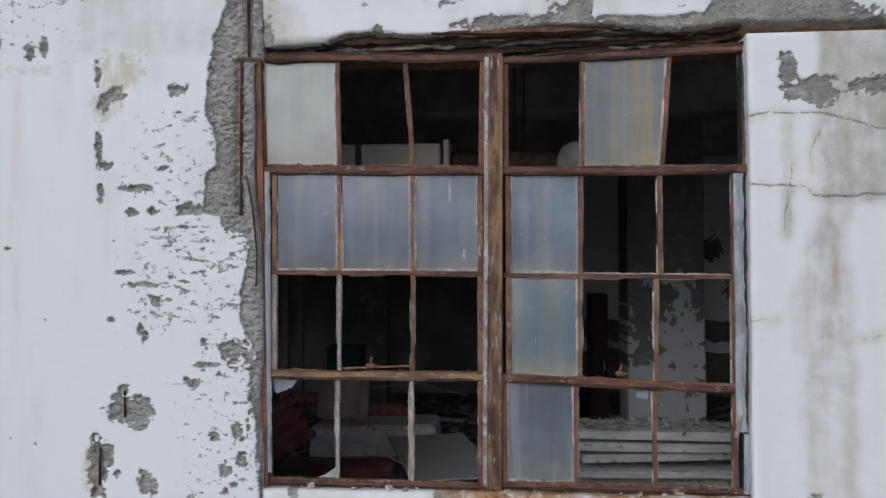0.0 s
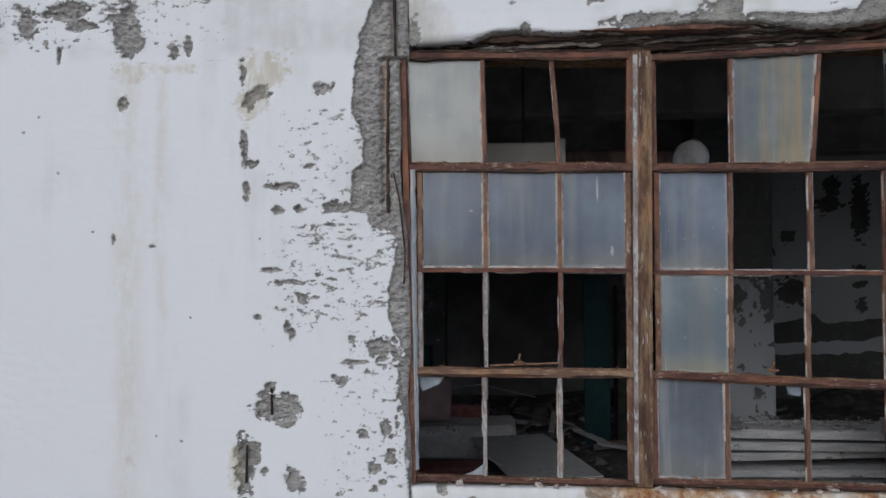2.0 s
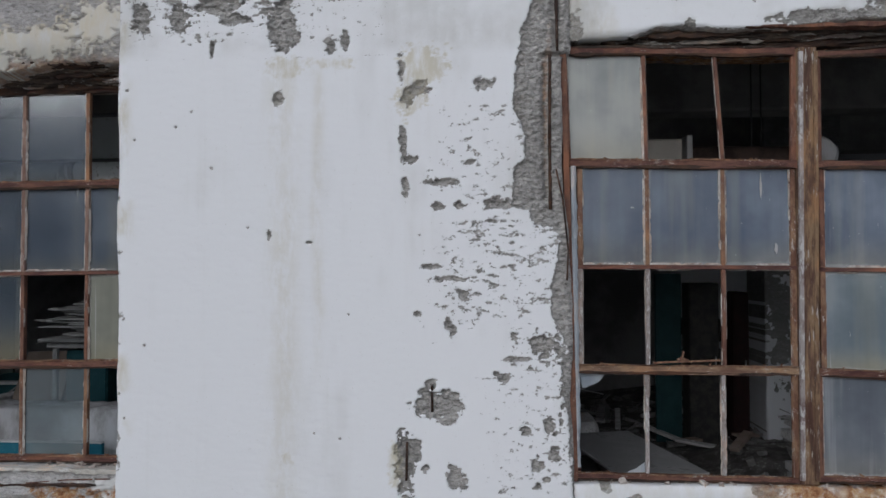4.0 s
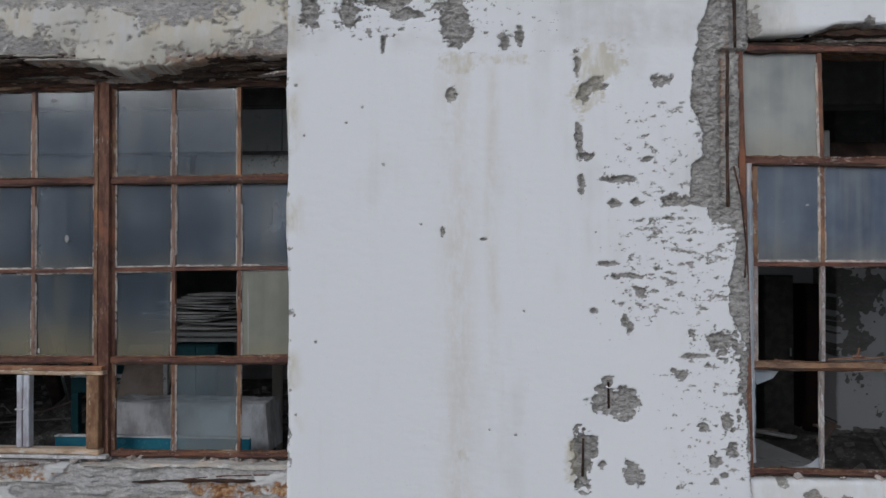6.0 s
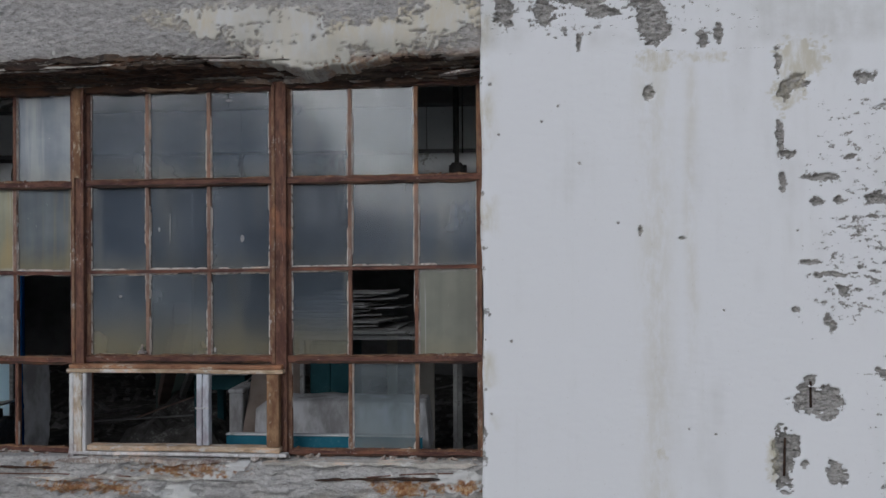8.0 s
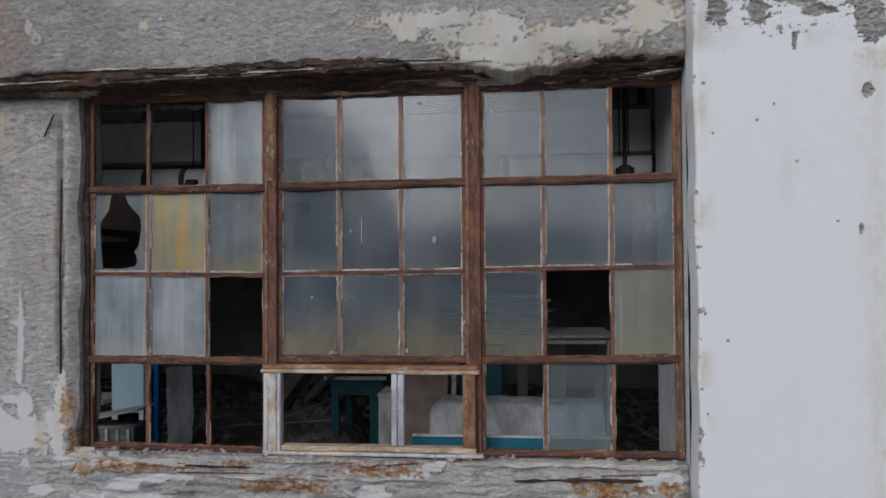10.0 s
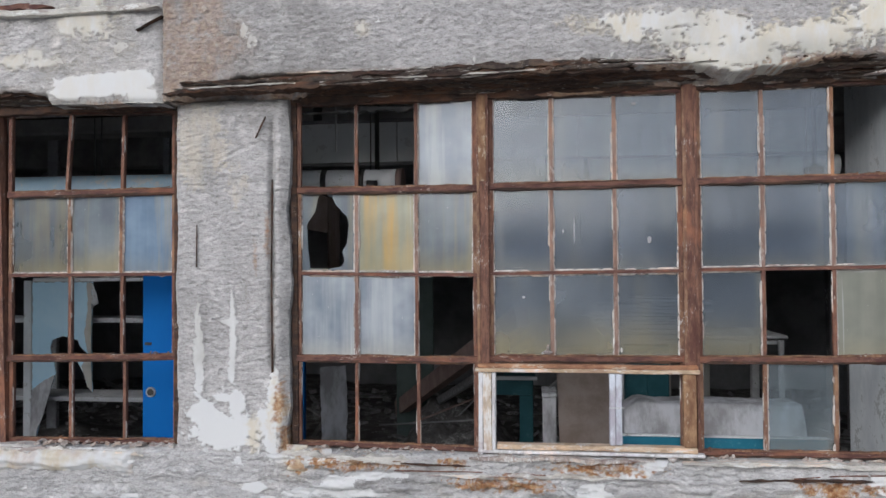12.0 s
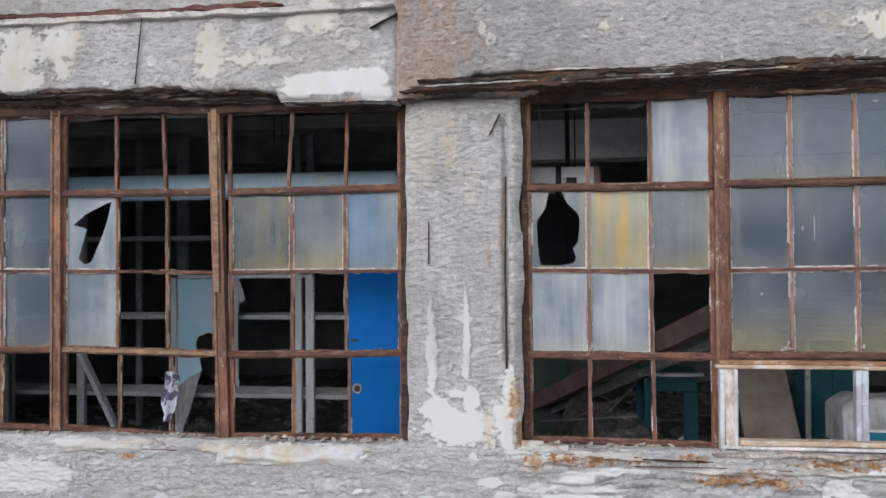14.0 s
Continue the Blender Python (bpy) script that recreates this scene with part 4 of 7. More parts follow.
PIER = sheet("pier_concrete", -7.755, -7.045, -0.25, 2.943, 3.838, 4.12, 0.0068, pier_fields, pier_relief, M_STONE, (0.03, 0.035, 0, 0), 0.03, grime=lambda X, Z: (0.30 + 0.40 * smooth(fbm(X * 1.5, Z * 0.6, 0.3, 74), -0.2, 0.4) + 0.3 * smooth(X, -7.22, -7.12)) * smooth(Z, 1.15, 1.4))
tagged(PIER, "rough grey concrete pier with white paint drips", "wall", kind="structure")


def sill_fields(X, Z):
    coat = np.where(fbm(X, Z, 0.7, 86) > -0.05, (fbm(X * 0.6, Z * 2.6, 0.13, 81, 5) - 0.17 - 0.22 * smooth(-7.0 - X, 0.0, 0.6)) * 0.03, -0.05)
    coat = np.maximum(coat, chips(X, Z, [(-10.3, 0.55, 0.4, 0.12), (-8.3, 0.79, 0.35, 0.025), (-3.65, 0.72, 0.14, 0.06)], seed=6, wob=0.3))
    spots = [(-5.17, 0.755, 0.28, 0.055), (-5.80, 0.655, 0.28, 0.05), (-5.62, 0.64, 0.14, 0.035), (-3.95, 0.68, 0.22, 0.055), (-3.6, 0.70, 0.10, 0.05), (-6.62, 0.755, 0.24, 0.05), (-7.0, 0.74, 0.07, 0.08), (-8.6, 0.75, 0.25, 0.02), (-6.05, 0.77, 0.08, 0.04), (-9.6, 0.70, 0.1, 0.03)]
    rust = np.clip(chips(X, Z, spots, seed=9, wob=0.5) / 0.012, 0, 1)
    stain = 0.4 * smooth(fbm(X, Z * 1.5, 0.3, 82), 0.1, 0.5)
    return -coat, stain, rust


def crust_relief(X, Z, bare):
    off = smooth(bare, -0.002, 0.010)
    layers = fbm(X * 0.55, Z * 3.4, 0.10, 161, 5)
    plates = np.floor(5 * (0.5 + 0.5 * fbm(X * 0.7, Z * 2.2, 0.12, 167, 5))) / 5
    calm = 1 - 0.6 * smooth(-6.9 - X, 0.0, 0.6)
    y = calm * (0.022 * layers + 0.035 * plates) + 0.012 * fbm(X * 0.8, Z * 1.8, 0.030, 163, 4) + 0.010 * off - 0.02
    return y + calm * 0.025 * smooth(fbm(X * 0.5, Z * 2.5, 0.3, 165, 5), 0.12, 0.2) * smooth(Z, 0.35, 0.55)


SILL_L = sheet("sill_wall_left", -13.2, -3.502, 0.10, 0.815, 3.835, 4.02, 0.0072, sill_fields, crust_relief, M_CRUST, (0, 0, 0, 0.018), 0.03)
bm = bmesh.new()
box(bm, (-13.2, 3.840, -0.25), (-3.502, 4.02, 0.098), 0.01)
tagged(part("plinth_left", bm, M_STONE), "grey concrete plinth under the sill wall", "wall", kind="structure")
tagged(SILL_L, "crumbling grey concrete sill wall with rust stains", "wall", kind="structure")

bm = bmesh.new()
box(bm, (-3.497, 3.77, -0.2), (-2.3, 4.80, 3.9), 0.012)
tagged(part("inner_column", bm, M_REVEAL), "pale grey plastered inner face of the pilaster", "column", kind="structure")
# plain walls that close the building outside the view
# an unseen bay at right is left open to let light into the hall
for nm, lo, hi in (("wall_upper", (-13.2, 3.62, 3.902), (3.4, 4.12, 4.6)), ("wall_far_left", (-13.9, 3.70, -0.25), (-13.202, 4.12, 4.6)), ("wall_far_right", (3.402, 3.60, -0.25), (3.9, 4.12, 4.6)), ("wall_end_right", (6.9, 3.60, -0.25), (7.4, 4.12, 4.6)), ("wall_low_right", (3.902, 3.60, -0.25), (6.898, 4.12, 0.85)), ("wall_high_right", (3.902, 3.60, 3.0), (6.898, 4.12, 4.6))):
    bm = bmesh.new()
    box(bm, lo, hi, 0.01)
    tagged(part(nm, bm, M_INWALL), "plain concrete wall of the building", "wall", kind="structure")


def ragged_strip(name, ends, height, y, depth, mat, parent, seed, rough=0.35, step=0.03, label=""):
    """A long torn layer of timber, iron or mortar; ends: x0, z0, x1, z1."""
    x0, z0, x1, z1 = ends
    n = max(3, int(abs(x1 - x0) / step))
    s = np.linspace(0, 1, n + 1)
    X = x0 + (x1 - x0) * s
    mid = z0 + (z1 - z0) * s + height * 0.25 * fbm(X, X * 0 + seed, 0.5, seed)
    up = height * np.maximum(0.08, 0.5 + rough * fbm(X, X * 0 + seed, 0.22, seed + 1, 5) + rough * 0.7 * fbm(X, X * 0 + seed, 0.045, seed + 11, 3))
    dn = height * np.maximum(0.08, 0.5 + rough * fbm(X, X * 0 + seed, 0.18, seed + 2, 5) + rough * 0.7 * fbm(X, X * 0 + seed, 0.05, seed + 12, 3))
    yf = y - depth * 0.5 * (0.4 + fbm(X, X * 0 + seed, 0.2, seed + 3, 5))
    taper = np.clip(np.minimum(s, 1 - s) * n / 3, 0.15, 1)
    rings = []
    for k in range(n + 1):
        a, c = mid[k] + up[k] * taper[k], mid[k] - dn[k] * taper[k]
        rings.append([(X[k], y + depth, a), (X[k], yf[k] + 0.004, a), (X[k], yf[k], a - height * 0.12), (X[k], yf[k] + 0.002, mid[k]), (X[k], yf[k] + 0.003, c + height * 0.1), (X[k], yf[k] + 0.008, c), (X[k], y + depth, c)])
    verts = [v for r in rings for v in r]
    faces = []
    for k in range(n):
        for j in range(7):
            a, b = k * 7 + j, k * 7 + (j + 1) % 7
            faces.append((a, b, b + 7, a + 7))
    faces += [tuple(range(7))[::-1], tuple(range(n * 7, n * 7 + 7))]
    return link_mesh(name, verts, faces, mat, parent, label)


lintel_r = thing("lintel_debris", "rotten dark lintel layers and rust strips above the window", "lintel", kind="structure")
lintel_m = thing("lintel_debris", "rusty angle iron and rotten lintel layers above the window", "lintel", kind="structure")
lintel_l = thing("lintel_debris", "rotten dark lintel layers above the open window", "lintel", kind="structure")
LAYERS = (M_RUSTDARK, M_LINTEL, M_RUSTDARK, M_LINTEL, M_RUSTDARK, M_LEDGEDIRTY, M_RUSTDARK, M_LINTEL)


def lintel_layers(parent, x0, x1, level, y_front, y_back, count, seed, drop):
    """Splintered layers between the lintel and the window head; level(x): height of the window head."""
    rs = random.Random(seed)
    for k in range(count):
        v = (k + rs.random()) / count
        a = rs.uniform(x0, x1 - 0.4)
        b = min(x1, a + rs.uniform(0.4, 1.7))
        y = y_back + (y_front - y_back) * v
        za, zb = level(a) + 0.02 + v * drop + rs.uniform(-0.012, 0.012), level(b) + 0.02 + v * drop + rs.uniform(-0.012, 0.012)
        ragged_strip("lintel_layer", (a, za, b, zb), rs.uniform(0.007, 0.026), y, rs.uniform(0.025, 0.055), rs.choice(LAYERS), parent, seed + k, 0.95, 0.018)


ragged_strip("lintel_layer", (-1.19, 3.045, 1.15, 3.055), 0.08, 3.70, 0.06, M_RUSTDARK, lintel_r, 3)
lintel_layers(lintel_r, -1.19, 1.14, lambda x: 3.0 + 0.02 * x, 3.625, 3.70, 38, 40, 0.075)
ragged_strip("angle_iron", (-0.35, 3.085, 0.45, 3.082), 0.016, 3.585, 0.05, M_RUST, lintel_r, 66, 0.7)
ragged_strip("lintel_layer", (-7.03, 2.945, -3.51, 2.965), 0.07, 3.93, 0.05, M_RUSTDARK, lintel_m, 5)
lintel_layers(lintel_m, -7.05, -3.51, lambda x: 2.945 + 0.004 * (x + 5), 3.745, 3.91, 66, 70, 0.085)
ragged_strip("lintel_layer", (-7.77, 2.962, -5.9, 3.005), 0.026, 3.735, 0.10, M_RUSTDARK, lintel_m, 61, 0.9, 0.018)
ragged_strip("mortar_edge", (-7.70, 2.985, -5.3, 3.022), 0.008, 3.708, 0.022, M_LEDGE, lintel_m, 62, 0.95, 0.015)
ragged_strip("lintel_layer", (-7.2, 3.028, -5.2, 3.040), 0.012, 3.726, 0.03, M_BAROCHRE, lintel_m, 161, 0.98, 0.015)
lintel_layers(lintel_m, -7.75, -5.0, lambda x: 2.945 + 0.014 * (x + 7.7), 3.705, 3.735, 30, 300, 0.055)
ragged_strip("mortar_edge", (-5.5, 3.035, -4.55, 3.03), 0.007, 3.714, 0.022, M_LEDGE, lintel_m, 162, 0.95, 0.015)
ragged_strip("hanging_splinter", (-7.0, 2.875, -6.28, 2.885), 0.028, 3.985, 0.04, M_DARK, lintel_m, 163, 1.1, 0.014)
ragged_strip("hanging_splinter", (-5.55, 2.925, -5.15, 2.93), 0.022, 3.915, 0.03, M_BAROCHRE, lintel_m, 164, 0.95, 0.018)
ragged_strip("mortar_edge", (-7.0, 3.058, -4.8, 3.052), 0.008, 3.710, 0.022, M_LEDGE, lintel_m, 63, 0.95, 0.015)
ragged_strip("lintel_layer", (-3.75, 2.955, -3.51, 2.985), 0.015, 3.84, 0.04, M_PUTTY, lintel_m, 64)
ragged_strip("lintel_layer", (-13.0, 2.99, -7.8, 2.925), 0.05, 3.92, 0.05, M_RUSTDARK, lintel_l, 7)
lintel_layers(lintel_l, -11.2, -8.55, lambda x: 2.955 - 0.02 * (x + 9), 3.765, 3.90, 42, 130, 0.075)
lintel_layers(lintel_l, -8.6, -7.80, lambda x: 2.91, 3.80, 3.90, 6, 170, 0.02)
ragged_strip("ledge", (-13.0, 3.525, -7.80, 3.495), 0.036, 3.718, 0.06, M_LEDGE, lintel_l, 65, 0.22)
ragged_strip("ledge_gap", (-13.0, 3.566, -8.5, 3.535), 0.030, 3.722, 0.05, M_RUSTFLAT, lintel_l, 67, 0.6)
ragged_strip("crack", (-7.95, 3.36, -7.78, 3.44), 0.010, 3.728, 0.04, M_RUSTDARK, lintel_l, 69, 0.8)


sill_crust = thing("sill_crust", "crumbling cream and rust mortar crust along the sill", "sill", kind="structure")
for k, ends in enumerate([(-8.98, 0.775, -7.95, 0.772), (-9.7, 0.79, -8.9, 0.765), (-6.90, 0.785, -6.30, 0.780), (-5.95, 0.800, -4.9, 0.805), (-4.75, 0.805, -3.55, 0.81), (-7.08, 0.80, -6.80, 0.80), (-6.2, 0.70, -5.1, 0.71)]):
    ragged_strip("mortar_crust", ends, (0.045, 0.03, 0.03, 0.022, 0.02, 0.04, 0.02)[k], 3.835, 0.06, M_LEDGE if k != 3 else M_PUTTY, sill_crust, 180 + k * 3, 0.85, 0.018)
ragged_strip("rusted_strip", (-6.92, 0.765, -6.35, 0.770), 0.022, 3.830, 0.04, M_BAROCHRE, sill_crust, 206, 0.9, 0.018)
ragged_strip("rusted_strip", (-4.45, 0.715, -3.75, 0.735), 0.014, 3.828, 0.04, M_RUSTDARK, sill_crust, 210, 0.7)
ragged_strip("rusted_strip", (-6.35, 0.765, -5.9, 0.755), 0.010, 3.832, 0.04, M_RUSTDARK, sill_crust, 214, 0.7)


# ---- steel windows ----
def steel_bar(name, p0, p1, width, depth, y, mat, parent, seed=0, wob=0.002, bow=0.0, step=0.03):
    """A rolled glazing bar between two points (x, z): a flat nose, sloped putty beds and a web to the inside."""
    (x0, z0), (x1, z1) = p0, p1
    length = math.hypot(x1 - x0, z1 - z0)
    n = max(2, int(length / step))
    ux, uz = (x1 - x0) / length, (z1 - z0) / length
    prof = [(-0.5, 0.30), (-0.42, 0.0), (0.42, 0.0), (0.5, 0.30), (0.5, 0.42), (0.16, 0.50), (0.16, 1.0), (-0.16, 1.0), (-0.16, 0.50), (-0.5, 0.42)]
    m = len(prof)
    verts, faces = [], []
    for k in range(n + 1):
        s = k / n
        w = width * (0.97 + 0.015 * float(fbm(s * length, seed * 1.7, 0.3, seed)) + 0.015 * float(fbm(s * length, seed * 0.9, 0.03, seed + 2, 2)))
        off = wob * float(fbm(s * length, seed * 2.3, 0.9, seed + 5, 2)) * 0.7 + bow * math.sin(math.pi * s)
        oy = wob * float(fbm(s * length, seed * 3.1, 0.7, seed + 9, 2)) * 0.7
        cx, cz = x0 + (x1 - x0) * s - uz * off, z0 + (z1 - z0) * s + ux * off
        for a, b in prof:
            verts.append((cx - uz * a * w, y + oy + b * depth, cz + ux * a * w))
    for k in range(n):
        for j in range(m):
            a, b = k * m + j, k * m + (j + 1) % m
            faces.append((a, a + m, b + m, b))
    faces += [tuple(range(m)), tuple(range(n * m, n * m + m))[::-1]]
    return link_mesh(name, verts, faces, mat, parent)


def pane(parent, quad, y, mat, seed):
    """A sheet of glass; quad: four (x, z) corners, anticlockwise from the lower left."""
    rs = random.Random(seed)
    lean = [rs.uniform(-0.0012, 0.0012) for _ in range(4)]
    a, b, c, d = [Vector((x, y + l, z)) for (x, z), l in zip(quad, lean)]
    cuts = (0.0, 0.07, 0.93, 1.0)
    verts, low, rim = [], [], []
    for back in (0.0, 0.004):
        for v in cuts:
            for u in cuts:
                p = a.lerp(b, u).lerp(d.lerp(c, u), v)
                verts.append((p.x, p.y + back, p.z))
                low.append(1.0 - v)
                rim.append(1.0 if u in (0.0, 1.0) or v in (0.0, 1.0) else 0.0)
    f = []
    for j in range(3):
        for i in range(3):
            o = j * 4 + i
            f += [(o, o + 1, o + 5, o + 4), (o + 20, o + 21, o + 17, o + 16)]
    ring = [0, 1, 2, 3, 7, 11, 15, 14, 13, 12, 8, 4]
    f += [(p, p + 16, q + 16, q) for p, q in zip(ring, ring[1:] + ring[:1])]
    ob = link_mesh("pane", verts, f, mat, parent)
    ob.data.attributes.new("low", "FLOAT", "POINT").data.foreach_set("value", low)
    ob.data.attributes.new("rim", "FLOAT", "POINT").data.foreach_set("value", rim)
    ob.visible_shadow = False
    return ob


def broken_pane(parent, outline, hole, y, mat):
    """Glass with a jagged hole; outline and hole: lists of (x, z)."""
    bm = bmesh.new()
    edges = []
    for loop in (outline, hole):
        vs = [bm.verts.new((x, y, z)) for x, z in loop]
        edges += [bm.edges.new((vs[i], vs[(i + 1) % len(vs)])) for i in range(len(vs))]
    bmesh.ops.triangle_fill(bm, use_beauty=True, edges=edges)
    g = bmesh.ops.extrude_face_region(bm, geom=bm.faces[:])
    for v in [e for e in g["geom"] if isinstance(e, bmesh.types.BMVert)]:
        v.co.y += 0.004
    ob = part("pane", bm, mat, parent, "broken pane with a jagged hole")
    ob.visible_shadow = False
    return ob


def putty(parent, quad, y, seed, width=0.014, drop=0.12):
    """A crumbling bead of putty round a pane, in short lengths with gaps."""
    rs = random.Random(seed)
    verts, faces = [], []
    cx, cz = sum(q[0] for q in quad) / 4, sum(q[1] for q in quad) / 4
    for i in range(4):
        a, b = Vector(quad[i]), Vector(quad[(i + 1) % 4])
        d = b - a
        nrm = Vector((cx, cz)) - (a + b) / 2
        nrm -= nrm.dot(d.normalized()) * d.normalized()
        nrm.normalize()
        pos, total = 0.0, d.length
        while pos < total - 0.01:
            run = min(rs.uniform(0.03, 0.17), total - pos)
            if rs.random() < drop:
                pos += run
                continue
            k = max(2, int(run / 0.014))
            top = width * rs.uniform(0.62, 0.95)
            ws = [top * rs.uniform(0.90, 1.0) * min(1.0, 0.35 + 0.65 * min(i_, k - i_)) for i_ in range(k + 1)]
            for j in range(k):
                p, q = a + d * ((pos + run * j / k) / total), a + d * ((pos + run * (j + 1) / k) / total)
                w0, w1 = ws[j], ws[j + 1]
                o = len(verts)
                verts += [(p.x, y - 0.008, p.y), (q.x, y - 0.008, q.y), (q.x + nrm.x * w1, y, q.y + nrm.y * w1), (p.x + nrm.x * w0, y, p.y + nrm.y * w0),
                          (p.x, y + 0.004, p.y), (q.x, y + 0.004, q.y)]
                faces += [(o, o + 1, o + 2, o + 3), (o + 4, o + 5, o + 1, o), (o, o + 3, o + 4), (o + 1, o + 5, o + 2), (o + 3, o + 2, o + 5, o + 4)]
            pos += run
    if verts:
        link_mesh("putty", verts, faces, M_PUTTY, parent)


def shard(parent, pts, y, mat):
    """A splinter of glass left in the frame."""
    n = len(pts)
    verts = [(x, y, z) for x, z in pts] + [(x, y + 0.004, z) for x, z in pts]
    faces = [tuple(range(n)), tuple(range(n, 2 * n))[::-1]] + [(i, i + n, (i + 1) % n + n, (i + 1) % n) for i in range(n)]
    ob = link_mesh("glass_shard", verts, faces, mat, parent)
    ob.visible_shadow = False


def sash(win, cols, rails, y, glazing, seed, shift=None, thick=(0.030, 0.046, 0.022, 0.046, 0.040), bar_w=0.024, coats=None, rail_coats=None, lining=(0.008, 0.62), bar_paint=None):
    """One sash of a window. cols: x of the left stile, the bars and the right stile, per row from the top (a list or four lists);
    rails: five (z at left, z at right), from the top; glazing: four rows of material, None or a broken outline."""
    rows = cols if isinstance(cols[0], (list, tuple)) else [cols] * 4
    coats, rail_coats = coats or {}, rail_coats or {}
    frame_of = new("sash")
    frame_of.parent = win
    win = frame_of
    xl, xr = min(r[0] for r in rows), max(r[-1] for r in rows)

    def zr(i, x):
        return rails[i][0] + (rails[i][1] - rails[i][0]) * (x - xl) / (xr - xl)
    names = ("top_rail", "transom", "glazing_rail", "transom", "bottom_rail")
    for i in range(5):
        r = rows[min(i, 3)]
        steel_bar(names[i], (xl - 0.012, rails[i][0]), (xr + 0.012, rails[i][1]), thick[i], 0.045, y - (0.008 if i in (1, 3) else 0.0), rail_coats.get(i, M_RUSTFLAT), win, seed + i * 3, 0.004, -0.006 if i in (1, 3) else 0.0)
    # ragged scale, coloured dark for shaded undersides and pale for lit upper edges
    for i in (0, 1, 3, 4):
        ragged_strip("shaded_scale", (xl, rails[i][0] - thick[i] * 0.40, xr, rails[i][1] - thick[i] * 0.40), thick[i] * 0.30, y - (0.010 if i in (1, 3) else 0.004), 0.022, M_RUSTDARK, win, seed + 60 + i, 0.6, 0.02)
        ragged_strip("lit_scale", (xl, rails[i][0] + thick[i] * 0.40, xr, rails[i][1] + thick[i] * 0.40), thick[i] * 0.20, y - (0.009 if i in (1, 3) else 0.003), 0.022, M_RUSTPALE if i != 0 else M_LINTEL, win, seed + 70 + i, 0.8, 0.02)
    rs = random.Random(seed)
    verts, faces = [], []
    for i in (0, 1, 2, 3, 4):
        for _ in range(9 if i in (1, 3, 4) else 4):
            x = rs.uniform(xl, xr)
            sz = rs.uniform(0.004, 0.013)
            up = 1 if rs.random() < 0.75 or i == 4 else -1
            m = pose(x, y + rs.uniform(0.004, 0.02), zr(i, x) + up * (thick[i] / 2 + sz * 0.2), rs.uniform(-40, 40), rs.uniform(-40, 40), rs.uniform(0, 180))
            o = len(verts)
            verts += [tuple(m @ Vector(p)) for p in ((-sz, -sz * 0.6, 0), (sz * 1.4, -sz * 0.4, 0), (sz * 0.9, sz * 0.6, 0.001), (-sz * 0.8, sz * 0.5, 0), (0, 0, sz * 0.55))]
            faces += [(o, o + 3, o + 2, o + 1), (o, o + 1, o + 4), (o + 1, o + 2, o + 4), (o + 2, o + 3, o + 4), (o + 3, o, o + 4)]
    tagged(link_mesh("rust_flakes", verts, faces, M_RUSTPALE, win), kind="stuff")
    for ri in range(4):
        xs = rows[ri]
        for ci, x in enumerate(xs):
            top_x = x + (shift[ri][ci] if shift and shift[ri] else 0.0)
            mat = coats.get((ri, ci), M_RUSTPALE if (seed + ri * 5 + ci * 3) % 3 == 0 else M_RUST)
            edge = ci in (0, len(xs) - 1)
            if bar_paint and not edge and glazing[ri][ci - 1] is not None and glazing[ri][ci] is not None:
                mat = bar_paint
            steel_bar("stile" if edge else "glazing_bar", (x, zr(ri + 1, x) + 0.004), (top_x, zr(ri, x) - 0.004), 0.030 if edge else bar_w, 0.040, y + 0.003, mat, win, seed + 20 + ri * 7 + ci, 0.0018)
        for ci in range(len(xs) - 1):
            g = glazing[ri][ci]
            a, b = xs[ci] + 0.010, xs[ci + 1] - 0.010
            at, bt = a + (shift[ri][ci] if shift and shift[ri] else 0), b + (shift[ri][ci + 1] if shift and shift[ri] else 0)
            quad = [(a, zr(ri + 1, a) + 0.012), (b, zr(ri + 1, b) + 0.012), (bt, zr(ri, b) - 0.010), (at, zr(ri, a) - 0.010)]
            if g is None:
                putty(win, quad, y + 0.010, seed + ri * 9 + ci, lining[0] * (0.55 if ri == 0 else 1.0), lining[1])
            else:
                ob = broken_pane(win, quad, g[1], y + 0.018, g[0]) if isinstance(g, tuple) else pane(win, quad, y + 0.018, g, seed + ri * 9 + ci)
                putty(win, quad, y + 0.012, seed + ri * 9 + ci, 0.013, 0.22)


def catch(win, x, z, y, mat, seed):
    """A seized window catch: plate, pivot and bent lever."""
    bm = bmesh.new()
    box(bm, (x - 0.018, y - 0.006, z - 0.010), (x + 0.018, y + 0.012, z + 0.012), 0.003)
    tube(bm, (x, y - 0.012, z + 0.010), (x, y + 0.006, z + 0.010), 0.009, 10)
    tube(bm, (x, y - 0.008, z + 0.010), (x + 0.006, y - 0.012, z + 0.046), 0.006, 8, 0.2, 4)
    tube(bm, (x - 0.024, y - 0.006, z + 0.004), (x + 0.030, y - 0.008, z + 0.002), 0.005, 8, 0.2, 4)
    part("catch", bm, mat, win)


def mullion(win, x_top, x_bot, z0, z1, width, y, mat, seed):
    steel_bar("mullion", (x_bot, z0), (x_top, z1), width, 0.10, y - 0.022, mat, win, seed, 0.005)
    # cover strips up both sides
    for s in (-1, 1):
        steel_bar("cover_strip", (x_bot + s * width * 0.36, z0 + 0.02), (x_top + s * width * 0.36, z1 - 0.02), width * 0.24, 0.03, y - 0.030, M_BARWHITE if (s < 0 and mat == M_MULLION) else M_RUSTPALE if s < 0 else mat, win, seed + s + 4, 0.004)


